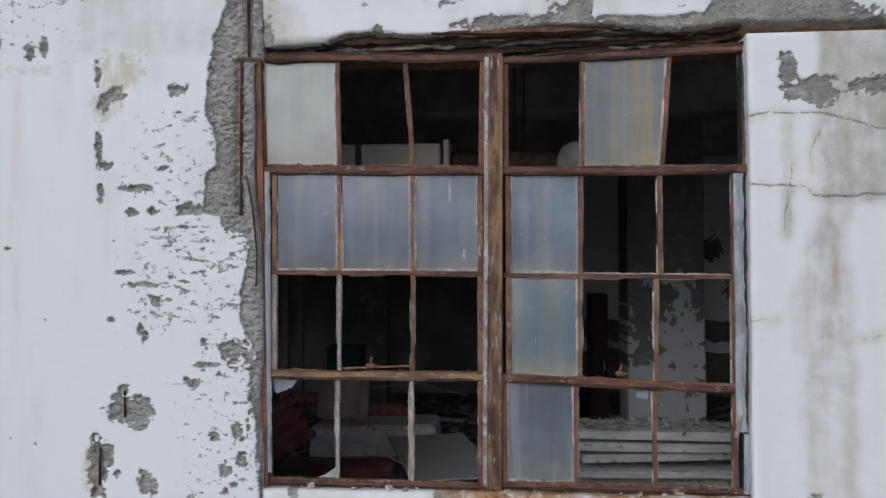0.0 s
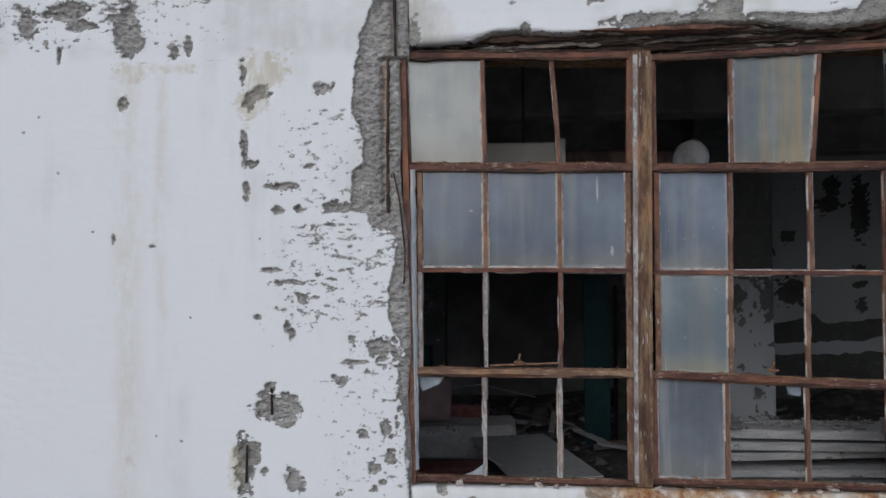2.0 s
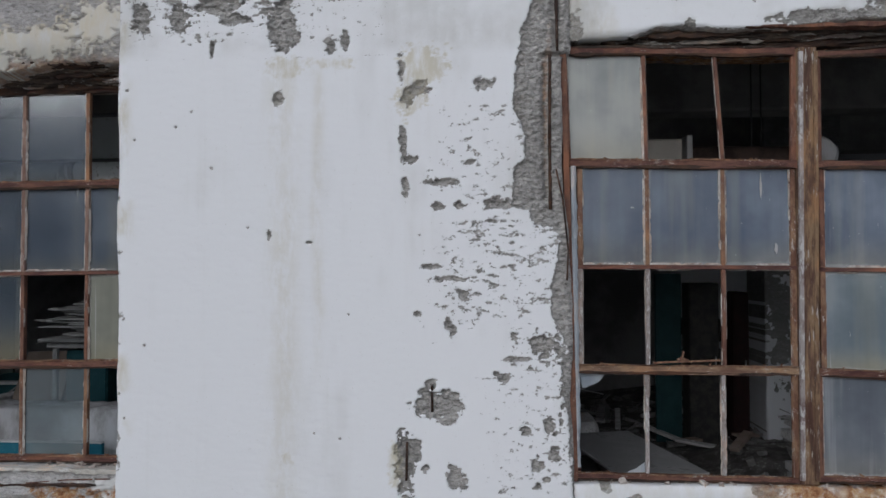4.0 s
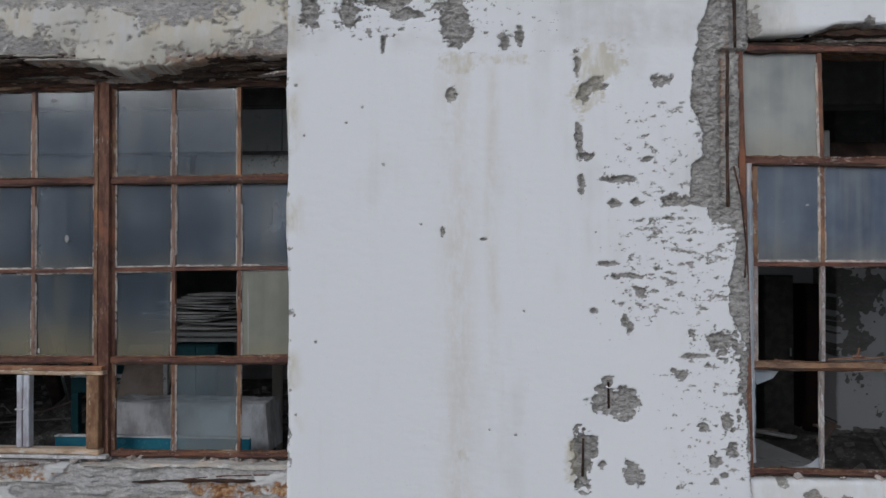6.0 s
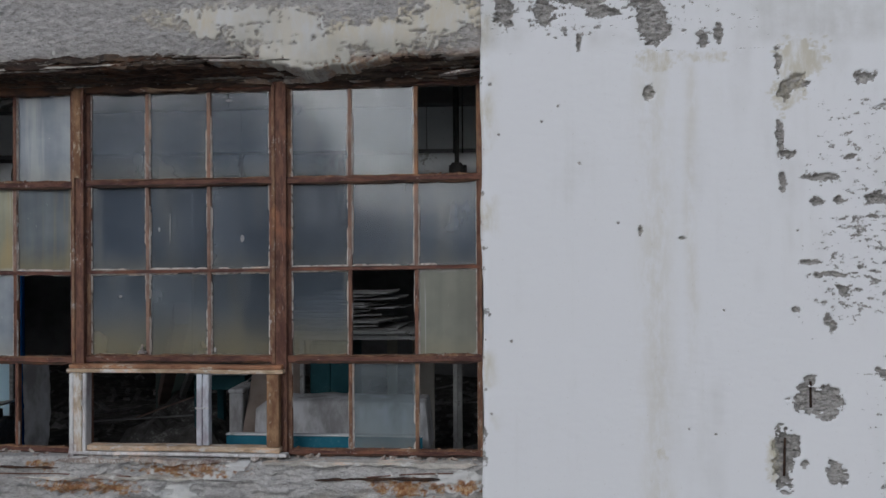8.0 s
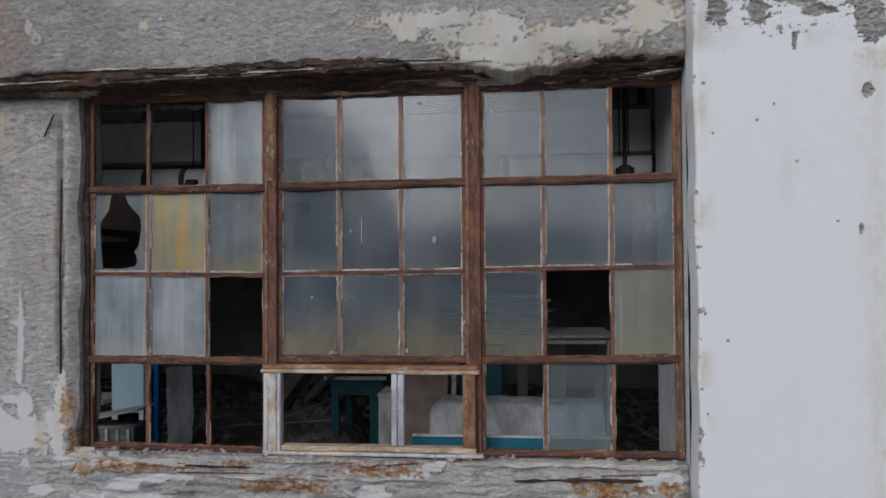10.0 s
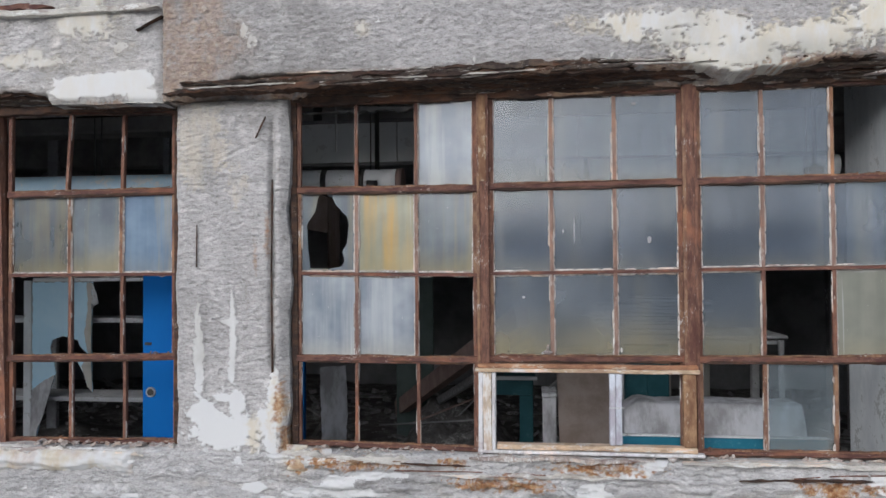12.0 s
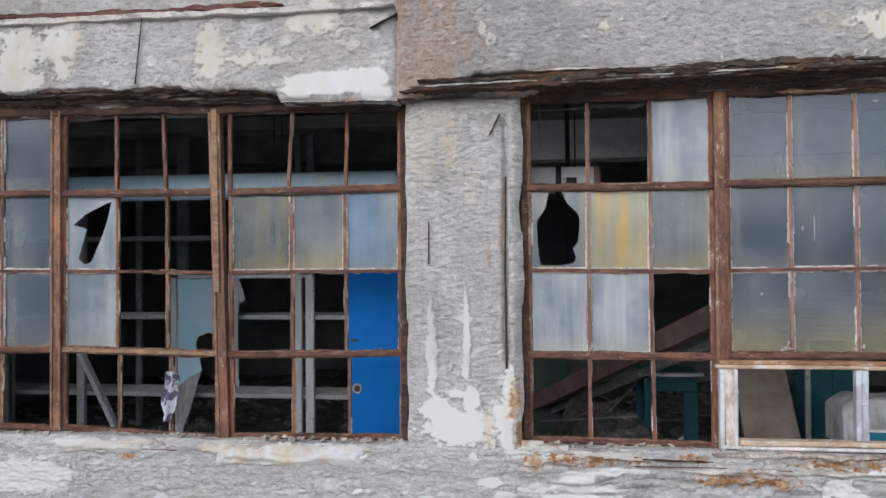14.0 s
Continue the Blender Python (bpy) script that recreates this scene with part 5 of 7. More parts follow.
def torn_strip(name, x0, x1, z0, z1, width, y, mat, parent, seed, label=""):
    """A ragged upright flap of paint and putty along a jamb, slightly curled."""
    n = max(8, int((z1 - z0) / 0.025))
    verts, faces = [], []
    for k in range(n + 1):
        v = k / n
        z = z0 + (z1 - z0) * v
        c = x0 + (x1 - x0) * v
        a = c - width * (0.5 + 0.12 * float(fbm(z, seed * 1.1, 0.16, seed, 5)))
        b = c + width * (0.5 + 0.20 * float(fbm(z, seed * 2.1, 0.12, seed + 3, 5)) + 0.22 * float(fbm(z, seed * 2.7, 0.035, seed + 8, 3)))
        d = 0.010 * float(fbm(z, seed * 3.3, 0.2, seed + 6))
        verts += [(a, y + d, z), ((a + b) / 2, y - 0.006 + d, z), (b, y + 0.004 + d, z), (b, y + 0.012 + d, z), (a, y + 0.012 + d, z)]
    for k in range(n):
        for j in range(5):
            p, q = k * 5 + j, k * 5 + (j + 1) % 5
            faces.append((p, p + 5, q + 5, q))
    faces += [tuple(range(5)), tuple(range(n * 5, n * 5 + 5))[::-1]]
    return link_mesh(name, verts, faces, mat, parent, label)


# right-hand window
YR = 3.632
win_r = thing("window_1", "rusty steel window with many panes missing in a white wall", "window", kind="structure")
sash(win_r, [[-1.205, -0.820, -0.450, -0.112], [-1.150, -0.820, -0.453, -0.118], [-1.150, -0.820, -0.453, -0.118], [-1.190, -0.829, -0.461, -0.120]],
     [(3.005, 2.975), (2.438, 2.415), (1.917, 1.908), (1.413, 1.407), (0.882, 0.876)], YR,
     [[G_CREAM, None, None], [G_BLUE, G_BLUE, G_BLUE], [None, None, None], [None, None, None]], 100,
     [[-0.02, -0.012, -0.036, 0.01], None, None, None], (0.050, 0.046, 0.022, 0.046, 0.034), 0.022,
     {(2, 0): M_BARWHITE, (2, 1): M_BARWHITE, (2, 3): M_RUSTPALE, (3, 1): M_BARWHITE, (3, 2): M_BARWHITE, (3, 0): M_RUSTPALE, (3, 3): M_RUSTPALE}, {3: M_BAROCHRE}, (0.0075, 0.25))
sash(win_r, [[0.010, 0.380, 0.760, 1.150], [0.018, 0.368, 0.744, 1.092], [0.018, 0.362, 0.723, 1.085], [-0.004, 0.339, 0.712, 1.085]],
     [(2.955, 2.99), (2.412, 2.402), (1.899, 1.886), (1.402, 1.356), (0.888, 0.872)], YR,
     [[None, G_RUST, None], [G_BLUE, None, None], [G_GREEN, None, None], [G_LEAD, None, None]], 200,
     [[0, 0, 0.04, 0.015], None, None, None], (0.040, 0.044, 0.022, 0.044, 0.034), 0.022,
     {(2, 1): M_RUSTPALE, (2, 2): M_RUSTPALE, (3, 2): M_RUST, (3, 1): M_RUST}, None, (0.0085, 0.25))
catch(win_r, -0.660, 1.455, YR, M_RUSTPALE, 1)
catch(win_r, 0.549, 1.425, YR, M_RUSTPALE, 2)
steel_bar("loose_strip", (-0.80, 1.442), (-0.47, 1.456), 0.010, 0.012, YR - 0.004, M_RUSTPALE, win_r, 41, 0.003)
mullion(win_r, -0.046, -0.066, 0.865, 2.985, 0.098, YR, M_MULLION, 11)
steel_bar("jamb", (-1.185, 0.86), (-1.228, 3.0), 0.036, 0.09, YR - 0.02, M_RUST, win_r, 301, 0.005)
torn_strip("putty_flap", -1.168, -1.182, 0.93, 2.42, 0.026, YR - 0.016, M_FLAP, win_r, 4)
torn_strip("putty_flap", 1.108, 1.106, 1.16, 2.38, 0.048, YR - 0.026, M_FLAP, win_r, 9)
torn_strip("putty_flap", 1.132, 1.138, 0.87, 1.15, 0.034, YR - 0.026, M_FLAP, win_r, 12)
torn_strip("putty_flap", 1.078, 1.100, 1.14, 1.24, 0.022, YR - 0.045, M_BARWHITE, win_r, 15, "curled pale flap of paint")
# jamb coloured black to paint in the shaded gap along the wall
steel_bar("jamb", (1.134, 0.87), (1.150, 3.02), 0.036, 0.09, YR + 0.004, M_DARK, win_r, 304, 0.006)
shard(win_r, [(-1.17, 1.385), (-1.03, 1.385), (-1.06, 1.345), (-1.14, 1.31)], YR + 0.018, G_PALE)
shard(win_r, [(-0.93, 0.90), (-0.84, 0.90), (-0.84, 0.952), (-0.885, 0.918)], YR + 0.018, G_PALE)
shard(win_r, [(0.62, 1.355), (0.69, 1.352), (0.685, 1.30), (0.63, 1.31)], YR + 0.018, G_PALE)

def smear(win, x, z, w, h, y, seed):
    """A thin splash of white paint on a pane."""
    rs = random.Random(seed)
    pts = [(x + w * math.cos(a) * rs.uniform(0.6, 1.1), z + h * math.sin(a) * rs.uniform(0.6, 1.1)) for a in (2 * math.pi * i / 9 for i in range(9))]
    verts = [(px, y - 0.004, pz) for px, pz in pts] + [(px, y - 0.001, pz) for px, pz in pts]
    faces = [tuple(range(9)), tuple(range(9, 18))[::-1]] + [(i, i + 9, (i + 1) % 9 + 9, (i + 1) % 9) for i in range(9)]
    link_mesh("paint_smear", verts, faces, M_PAPER, win)


smear(win_r, -0.198, 2.005, 0.010, 0.030, YR + 0.014, 1)
smear(win_r, -0.268, 2.315, 0.006, 0.065, YR + 0.014, 2)
smear(win_r, -0.890, 2.212, 0.010, 0.006, YR + 0.014, 3)

# middle window: three sashes
YM = 3.942
win_m = thing("window_2", "rusty steel window of grimy panes, some streaked ochre", "window", kind="structure")
HOLE = [(-6.935, 1.91), (-6.95, 2.05), (-6.955, 2.18), (-6.90, 2.26), (-6.885, 2.34), (-6.865, 2.368), (-6.80, 2.368), (-6.775, 2.30), (-6.70, 2.22), (-6.69, 2.17), (-6.705, 2.05), (-6.735, 2.01), (-6.715, 1.955), (-6.735, 1.92), (-6.82, 1.905)]
sash(win_m, [[-7.000, -6.640, -6.270, -5.915]] * 3 + [[-7.000, -6.641, -6.262, -5.915]],
     [(2.925, 2.925), (2.388, 2.381), (1.877, 1.863), (1.360, 1.358), (0.842, 0.828)], YM,
     [[None, None, G_PALE], [(G_STREAK, HOLE), G_OCHRE, G_STREAK], [G_PALE, G_PALE, None], [None, None, None]], 400, bar_paint=M_BARPINK)
sash(win_m, [[-5.818, -5.462, -5.095, -4.725]] * 3 + [[-5.818, -4.725]], [(2.925, 2.925), (2.389, 2.394), (1.869, 1.879), (1.366, 1.373), (0.838, 0.852)], YM,
     [[G_GREY, G_GREY, G_GREY], [G_GREY, G_GREY, G_GREY], [G_MIST, G_MIST, G_MIST], [None]], 500, bar_paint=M_BARPINK)
sash(win_m, [[-4.622, -4.270, -3.890, -3.535]] * 4, [(2.930, 2.935), (2.392, 2.402), (1.885, 1.897), (1.371, 1.382), (0.840, 0.845)], YM,
     [[G_GREY, G_GREY, None], [G_GREY, G_GREY, G_GREY], [G_MIST, None, G_OLIVE], [None, G_CLEAR, None]], 600, bar_paint=M_BARPINK)
mullion(win_m, -5.866, -5.866, 0.815, 2.945, 0.075, YM, M_RUST, 21)
steel_bar("cover_strip", (-5.866, 2.42), (-5.866, 2.93), 0.050, 0.03, YM - 0.034, M_BROWNPOST, win_m, 25, 0.003)
mullion(win_m, -4.672, -4.674, 0.825, 2.955, 0.090, YM, M_RUST, 22)
steel_bar("jamb", (-7.022, 0.83), (-7.030, 2.95), 0.045, 0.10, YM - 0.01, M_RUSTDARK, win_m, 311, 0.006)
steel_bar("jamb", (-3.520, 0.83), (-3.518, 2.95), 0.030, 0.09, YM - 0.005, M_RUSTPALE, win_m, 312, 0.005)
for k, (x, z, w, h) in enumerate([(-4.90, 2.06, 0.013, 0.026), (-5.395, 2.115, 0.007, 0.016), (-5.63, 1.73, 0.010, 0.010), (-5.33, 2.12, 0.003, 0.11), (-5.52, 1.40, 0.010, 0.010), (-5.065, 1.42, 0.008, 0.016), (-4.98, 2.86, 0.02, 0.01)]):
    smear(win_m, x, z, w, h, YM + 0.014, 20 + k)
catch(win_m, -5.494, 1.405, YM + 0.002, M_BARWHITE, 3)
# timber frame set into the lower middle opening
insert = new("timber_frame")
insert.parent = win_m
tagged(insert, "rough pine and whitewashed frame nailed into the opening")
ti = random.Random(3)
for nm, lo, hi, mat in (("head_board", (-5.915, 3.870, 1.296), (-4.640, 3.930, 1.318), M_TIMBER), ("head_board", (-5.900, 3.874, 1.319), (-4.650, 3.932, 1.342), M_OXIDE),
                        ("sill_board", (-5.79, 3.866, 0.850), (-4.66, 3.935, 0.880), M_TIMBER), ("sill_strip", (-5.90, 3.862, 0.826), (-4.62, 3.91, 0.846), M_TIMBERWHITE),
                        ("post", (-5.868, 3.864, 0.842), (-5.818, 3.93, 1.293), M_PINE), ("post_edge", (-5.896, 3.868, 0.815), (-5.869, 3.93, 1.293), M_TIMBERWHITE), ("post_edge", (-5.817, 3.868, 0.842), (-5.794, 3.93, 1.293), M_TIMBERWHITE),
                        ("post", (-5.145, 3.872, 0.885), (-5.112, 3.925, 1.293), M_COOLWHITE), ("post", (-5.109, 3.878, 0.885), (-5.072, 3.925, 1.293), M_COOLWHITE), ("post", (-4.735, 3.866, 0.884), (-4.664, 3.915, 1.293), M_BROWNPOST),
                        ("tie", (-5.15, 3.866, 1.095), (-5.068, 3.869, 1.105), M_SHELF)):
    bm = bmesh.new()
    n = 10
    long_x = hi[0] - lo[0] > hi[2] - lo[2]
    vs = box(bm, lo, hi, 0.004)
    if nm != "tie":
        ax = 0 if long_x else 2
        for c in range(1, n):
            co, no = Vector(lo), Vector((0, 0, 0))
            co[ax] = lo[ax] + (hi[ax] - lo[ax]) * c / n
            no[ax] = 1
            bmesh.ops.bisect_plane(bm, geom=bm.verts[:] + bm.edges[:] + bm.faces[:], plane_co=co, plane_no=no)
        sd = ti.uniform(0, 40)
        for v in bm.verts:
            u = v.co[ax]
            v.co[2 if long_x else 0] += 0.004 * float(fbm(u, sd, 0.25, 5, 3))
            v.co[1] += 0.003 * float(fbm(u, sd + 9, 0.25, 7, 3))
    part(nm, bm, mat, insert)

# far left window: sashes continue past the view
win_l = thing("window_3", "rusty steel window, bent bars and most panes gone", "window", kind="structure")
SPLIT = [(-10.045, 2.20), (-9.96, 2.27), (-9.80, 2.345), (-9.775, 2.35), (-9.80, 2.24), (-9.85, 2.10), (-9.92, 1.95), (-9.965, 1.935), (-10.01, 1.97), (-9.985, 2.06), (-9.95, 2.17)]
sash(win_l, [[-8.940, -8.545, -8.165, -7.815], [-8.935, -8.525, -8.171, -7.815], [-8.935, -8.520, -8.165, -7.815], [-8.925, -8.512, -8.145, -7.805]],
     [(2.932, 2.900), (2.398, 2.405), (1.875, 1.877), (1.340, 1.363), (0.818, 0.832)], YM,
     [[None, None, None], [G_STREAK, G_STREAK, G_THIN], [None, None, None], [None, None, None]], 700, [[0.0, 0.03, 0.012, 0], None, None, None])
sash(win_l, [[-10.105, -9.735, -9.385, -9.045], [-10.105, -9.725, -9.375, -9.045], [-10.105, -9.723, -9.373, -9.045], [-10.100, -9.709, -9.340, -9.030]],
     [(2.955, 2.957), (2.413, 2.400), (1.889, 1.876), (1.367, 1.346), (0.845, 0.800)], YM,
     [[None, None, None], [(G_PALE, SPLIT), None, None], [G_PALE, None, None], [None, None, None]], 800, [[0, 0, -0.02, 0], None, None, None], rail_coats={3: M_BAROCHRE})
sash(win_l, [[-11.25, -10.92, -10.56, -10.195]] * 4, [(2.99, 2.96), (2.425, 2.415), (1.893, 1.889), (1.357, 1.362), (0.852, 0.840)], YM,
     [[G_GREY, G_GREY, G_GREY], [G_GREY, G_GREY, G_GREY], [G_GREY, G_GREY, G_GREY], [None, None, None]], 900)
sash(win_l, [[-12.45, -12.06, -11.70, -11.34]] * 4, [(2.99, 2.99), (2.425, 2.425), (1.893, 1.893), (1.357, 1.357), (0.852, 0.852)], YM,
     [[G_GREY, G_GREY, G_GREY], [G_GREY, G_GREY, G_GREY], [G_GREY, G_GREY, G_GREY], [G_GREY, None, None]], 950)
mullion(win_l, -9.035, -8.975, 0.790, 2.965, 0.085, YM, M_RUST, 31)
steel_bar("cover_strip", (-9.015, 1.75), (-9.034, 2.94), 0.045, 0.03, YM - 0.034, M_BAROCHRE, win_l, 35, 0.003)
mullion(win_l, -10.150, -10.148, 0.830, 2.985, 0.075, YM, M_RUSTPALE, 32)
mullion(win_l, -11.30, -11.30, 0.830, 3.0, 0.075, YM, M_RUST, 33)
steel_bar("jamb", (-7.785, 0.82), (-7.785, 2.93), 0.045, 0.10, YM - 0.012, M_RUSTDARK, win_l, 321, 0.006)
bm = bmesh.new()
box(bm, (-13.19, 3.86, 0.82), (-12.5, 4.1, 2.93), 0.01)
tagged(part("pier_far_left", bm, M_INWALL), "plain concrete pier at the end of the windows", "wall", kind="structure")

def crust(label, x0, x1, z0, z1, y, depth, mat, seed, attrs):
    """A cracked slab of old plaster hanging on the wall face."""
    nx, nz = int((x1 - x0) / 0.010), max(6, int((z1 - z0) / 0.010))
    fields = lambda X, Z: (0 * X - 0.05 + attrs[0] * smooth(fbm(X, Z, 0.06, seed + 5), 0.1, 0.3), 0 * X + attrs[1] * smooth(fbm(X, Z, 0.15, seed), -0.3, 0.3), attrs[2] * smooth(fbm(X, Z * 1.5, 0.12, seed + 2), -0.15, 0.25))

    def relief(X, Z, bare):
        near = np.minimum(np.minimum(X - x0, x1 - X), np.minimum((Z - z0) * 1.2, z1 - Z + 0.02))
        near = near + 0.055 * fbm(X * 0.7, Z * 1.3, 0.16, seed + 7, 5) - 0.012
        body = smooth(near, 0.0, 0.016) * (0.55 + 0.45 * smooth(near, 0.02, 0.07))
        return depth * (1 - body) + 0.016 * fbm(X * 0.6, Z * 2.0, 0.06, seed + 9, 5)
    ob = sheet("plaster_crust", x0, x1, z0, z1, y, y + depth + 0.02, 0.0075, fields, relief, mat, (0.02, 0.02, 0.02, 0.01), 0.01)
    return tagged(ob, label, "plaster", "loose plaster crusts")


crust("cream crust of old plaster under the window", -8.99, -8.0, 0.655, 0.80, 3.795, 0.05, M_CRUST, 3, (0.0, 0.95, 0.30))
crust("pale crust of old plaster under the window", -10.1, -9.45, 0.70, 0.80, 3.800, 0.045, M_CRUST, 23, (0.0, 0.45, 0.2))
crust("rust-stained lump of plaster at the foot of the pier", -7.06, -6.92, 0.69, 0.85, 3.808, 0.045, M_CRUST, 43, (0.0, 1.0, 0.75))
crust("ochre crumbled plaster on the sill beside the pier", -6.98, -6.78, 0.765, 0.832, 3.815, 0.04, M_CRUST, 63, (0.0, 1.0, 1.0))

# ---- reinforcing rods bared by the spalling ----
def rod(label, pts, radius, mat):
    bm = bmesh.new()
    for a, b in zip(pts, pts[1:]):
        tube(bm, a, b, radius * 0.7, 8, 0.4, 8)
    tagged(part("reinforcing_rod", bm, mat), label, "rod", "bared reinforcing rods")


rod("rusted reinforcing rod bared in the white pilaster", [(-1.300, 3.578, 2.20), (-1.302, 3.580, 2.55), (-1.298, 3.579, 2.97)], 0.012, M_RUSTDARK)
rod("rusted reinforcing rod bared in the white pilaster", [(-1.262, 3.577, 2.99), (-1.268, 3.579, 3.5)], 0.011, M_RUSTDARK)
rod("rusted reinforcing rod bent beside the window", [(-1.272, 3.572, 2.40), (-1.240, 3.566, 2.25), (-1.215, 3.568, 2.0), (-1.222, 3.572, 1.85)], 0.006, M_RUSTDARK)
rod("rusted rod end in a hole of the white pilaster", [(-1.888, 3.575, 1.20), (-1.890, 3.572, 1.33)], 0.008, M_RUSTDARK)
rod("rusted rod in a long pit of the white pilaster", [(-2.018, 3.575, 0.86), (-2.014, 3.572, 1.05)], 0.008, M_RUSTDARK)
rod("rusted rod along the concrete pier", [(-7.142, 3.862, 1.25), (-7.146, 3.858, 1.9), (-7.140, 3.860, 2.45)], 0.008, M_RUSTDARK)
rod("rusted rod stub slanting on the concrete pier", [(-7.235, 3.832, 2.70), (-7.17, 3.828, 2.83)], 0.008, M_RUSTDARK)
rod("short rusted rod in the concrete pier", [(-7.615, 3.840, 1.92), (-7.612, 3.838, 2.18)], 0.006, M_RUSTDARK)
rod("thin rusted rod across the concrete lintel", [(-9.48, 3.738, 3.08), (-9.43, 3.735, 3.52)], 0.006, M_RUSTDARK)

# ---- inside of the building ----
bm = bmesh.new()
nx, ny = 170, 100
GX, GY = np.meshgrid(np.linspace(-13.9, 7.4, nx), np.linspace(4.12, 12.0, ny))
GZ = 0.05 + 0.06 * fbm(GX, GY, 0.5, 91, 5) + 0.16 * smooth(fbm(GX, GY, 1.8, 95, 3), 0.0, 0.6)
vv = np.stack([GX, GY, GZ], -1).reshape(-1, 3)
ii = np.arange(nx * ny).reshape(ny, nx)
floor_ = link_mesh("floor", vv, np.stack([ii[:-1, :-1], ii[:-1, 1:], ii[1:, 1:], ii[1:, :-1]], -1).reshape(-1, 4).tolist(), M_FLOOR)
tagged(floor_, "dark debris-covered factory floor", "floor", kind="structure")

for nm, lo, hi, mat, lab in (("ceiling", (-13.9, 3.6, 3.92), (7.4, 12.2, 4.2), M_CEIL, "dark concrete ceiling"), ("wall_back", (-13.9, 11.2, -0.2), (1.0, 11.5, 3.9), M_DARKWALL, "dark back wall of the hall"), 
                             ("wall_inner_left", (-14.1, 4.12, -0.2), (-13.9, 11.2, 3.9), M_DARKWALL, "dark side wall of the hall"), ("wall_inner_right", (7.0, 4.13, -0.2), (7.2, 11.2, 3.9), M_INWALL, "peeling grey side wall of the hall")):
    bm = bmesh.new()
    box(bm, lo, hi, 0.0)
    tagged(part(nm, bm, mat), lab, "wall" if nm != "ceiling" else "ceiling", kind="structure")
for k, yb in enumerate((6.6, 9.0)):
    bm = bmesh.new()
    box(bm, (-13.88, yb, 3.30), (6.98, yb + 0.35, 3.915), 0.02)
    tagged(part("ceiling_beam", bm, M_CEIL), "warm grey concrete ceiling beam", "beam", "ceiling beams")
# pale partition behind the pipe in the middle bay
bulkhead = thing("bulkhead", "pale grey painted bulkhead under the ceiling beam", "panel")
for k in range(4):
    bm = bmesh.new()
    box(bm, (-7.9 + 1.325 * k, 4.96, 2.70), (min(-7.9 + 1.325 * k + 1.319, -3.5), 4.98, 2.995), 0.003)
    part("panel", bm, M_PALEWALL, bulkhead)
for nm, lo, hi in (("edge_batten", (-7.9, 4.945, 2.672), (-3.5, 4.985, 2.697)), ("edge_batten", (-7.9, 4.945, 2.998), (-3.5, 4.985, 3.02))):
    bm = bmesh.new()
    box(bm, lo, hi, 0.003)
    part(nm, bm, M_GREYWOOD, bulkhead)
for x in (-7.2, -5.4, -3.55):
    bm = bmesh.new()
    box(bm, (x - 0.03, 4.988, 2.68), (x + 0.03, 5.03, 3.93), 0.004)
    part("hanger", bm, M_DARK, bulkhead)



def pipe(label, p0, p1, radius, mat, bands, hangers, group):
    ob = thing("pipe", label, "pipe", group)
    bm = bmesh.new()
    tube(bm, p0, p1, radius, 24, 0.02, 30)
    part("lagging", bm, mat, ob)
    for x in bands:
        bm = bmesh.new()
        s = (x - p0[0]) / (p1[0] - p0[0])
        c = Vector(p0).lerp(Vector(p1), s)
        tube(bm, c - Vector((0.02, 0, 0)), c + Vector((0.02, 0, 0)), radius * 1.05, 24)
        part("band", bm, M_DARK, ob)
    for x in hangers:
        bm = bmesh.new()
        s = (x - p0[0]) / (p1[0] - p0[0])
        c = Vector(p0).lerp(Vector(p1), s)
        tube(bm, (x - 0.03, c.y - 0.03, c.z), (x - 0.03, c.y - 0.03, 3.9), 0.005, 8)
        tube(bm, (x + 0.03, c.y - 0.03, c.z), (x + 0.03, c.y - 0.03, 3.9), 0.005, 8)
        box(bm, (x - 0.06, c.y - radius - 0.02, c.z - radius - 0.02), (x + 0.06, c.y - radius + 0.02, c.z - radius + 0.05), 0.004)
        part("hanger", bm, M_DARK, ob)
    return ob


left_pipe = pipe("whitewashed lagged pipe with a dented end under the ceiling", (-7.9, 4.82, 2.535), (-6.55, 4.82, 2.525), 0.098, M_PIPE, (-7.08, -6.80), (-6.71,), "hall pipes")
bm = bmesh.new()
tube(bm, (-6.549, 4.82, 2.525), (-6.505, 4.82, 2.525), 0.104, 22, 0.05, 3)
part("end_cap", bm, M_PINK, left_pipe, "faded pink end cap")
bm = bmesh.new()
tube(bm, (-6.745, 4.70, 2.49), (-6.675, 4.70, 2.49), 0.042, 14, 0.1, 4)
tube(bm, (-6.71, 4.705, 2.40), (-6.71, 4.705, 2.52), 0.026, 12)
tube(bm, (-6.728, 4.95, 2.63), (-6.728, 4.95, 3.9), 0.017, 10)
part("valve", bm, M_DARK, left_pipe, "black iron valve and riser")
pipe("whitewashed lagged pipe hung under the ceiling", (-5.95, 4.86, 2.595), (-3.52, 4.86, 2.585), 0.072, M_PIPE, (-5.2, -4.5), (-3.70,), "hall pipes")
bm = bmesh.new()
tube(bm, (-3.705, 4.75, 2.56), (-3.705, 4.75, 3.9), 0.015, 10)
box(bm, (-3.745, 4.715, 2.49), (-3.665, 4.775, 2.575), 0.012)
tagged(part("iron_riser", bm, M_DARK), "black iron riser with a valve beside the column", "pipe", "hall pipes")
pipe("pale blue painted lagged pipe hung under the ceiling", (-13.5, 5.05, 2.565), (-7.92, 5.05, 2.55), 0.105, M_BLUEPIPE, (-11.5,), (-9.0,), "hall pipes")
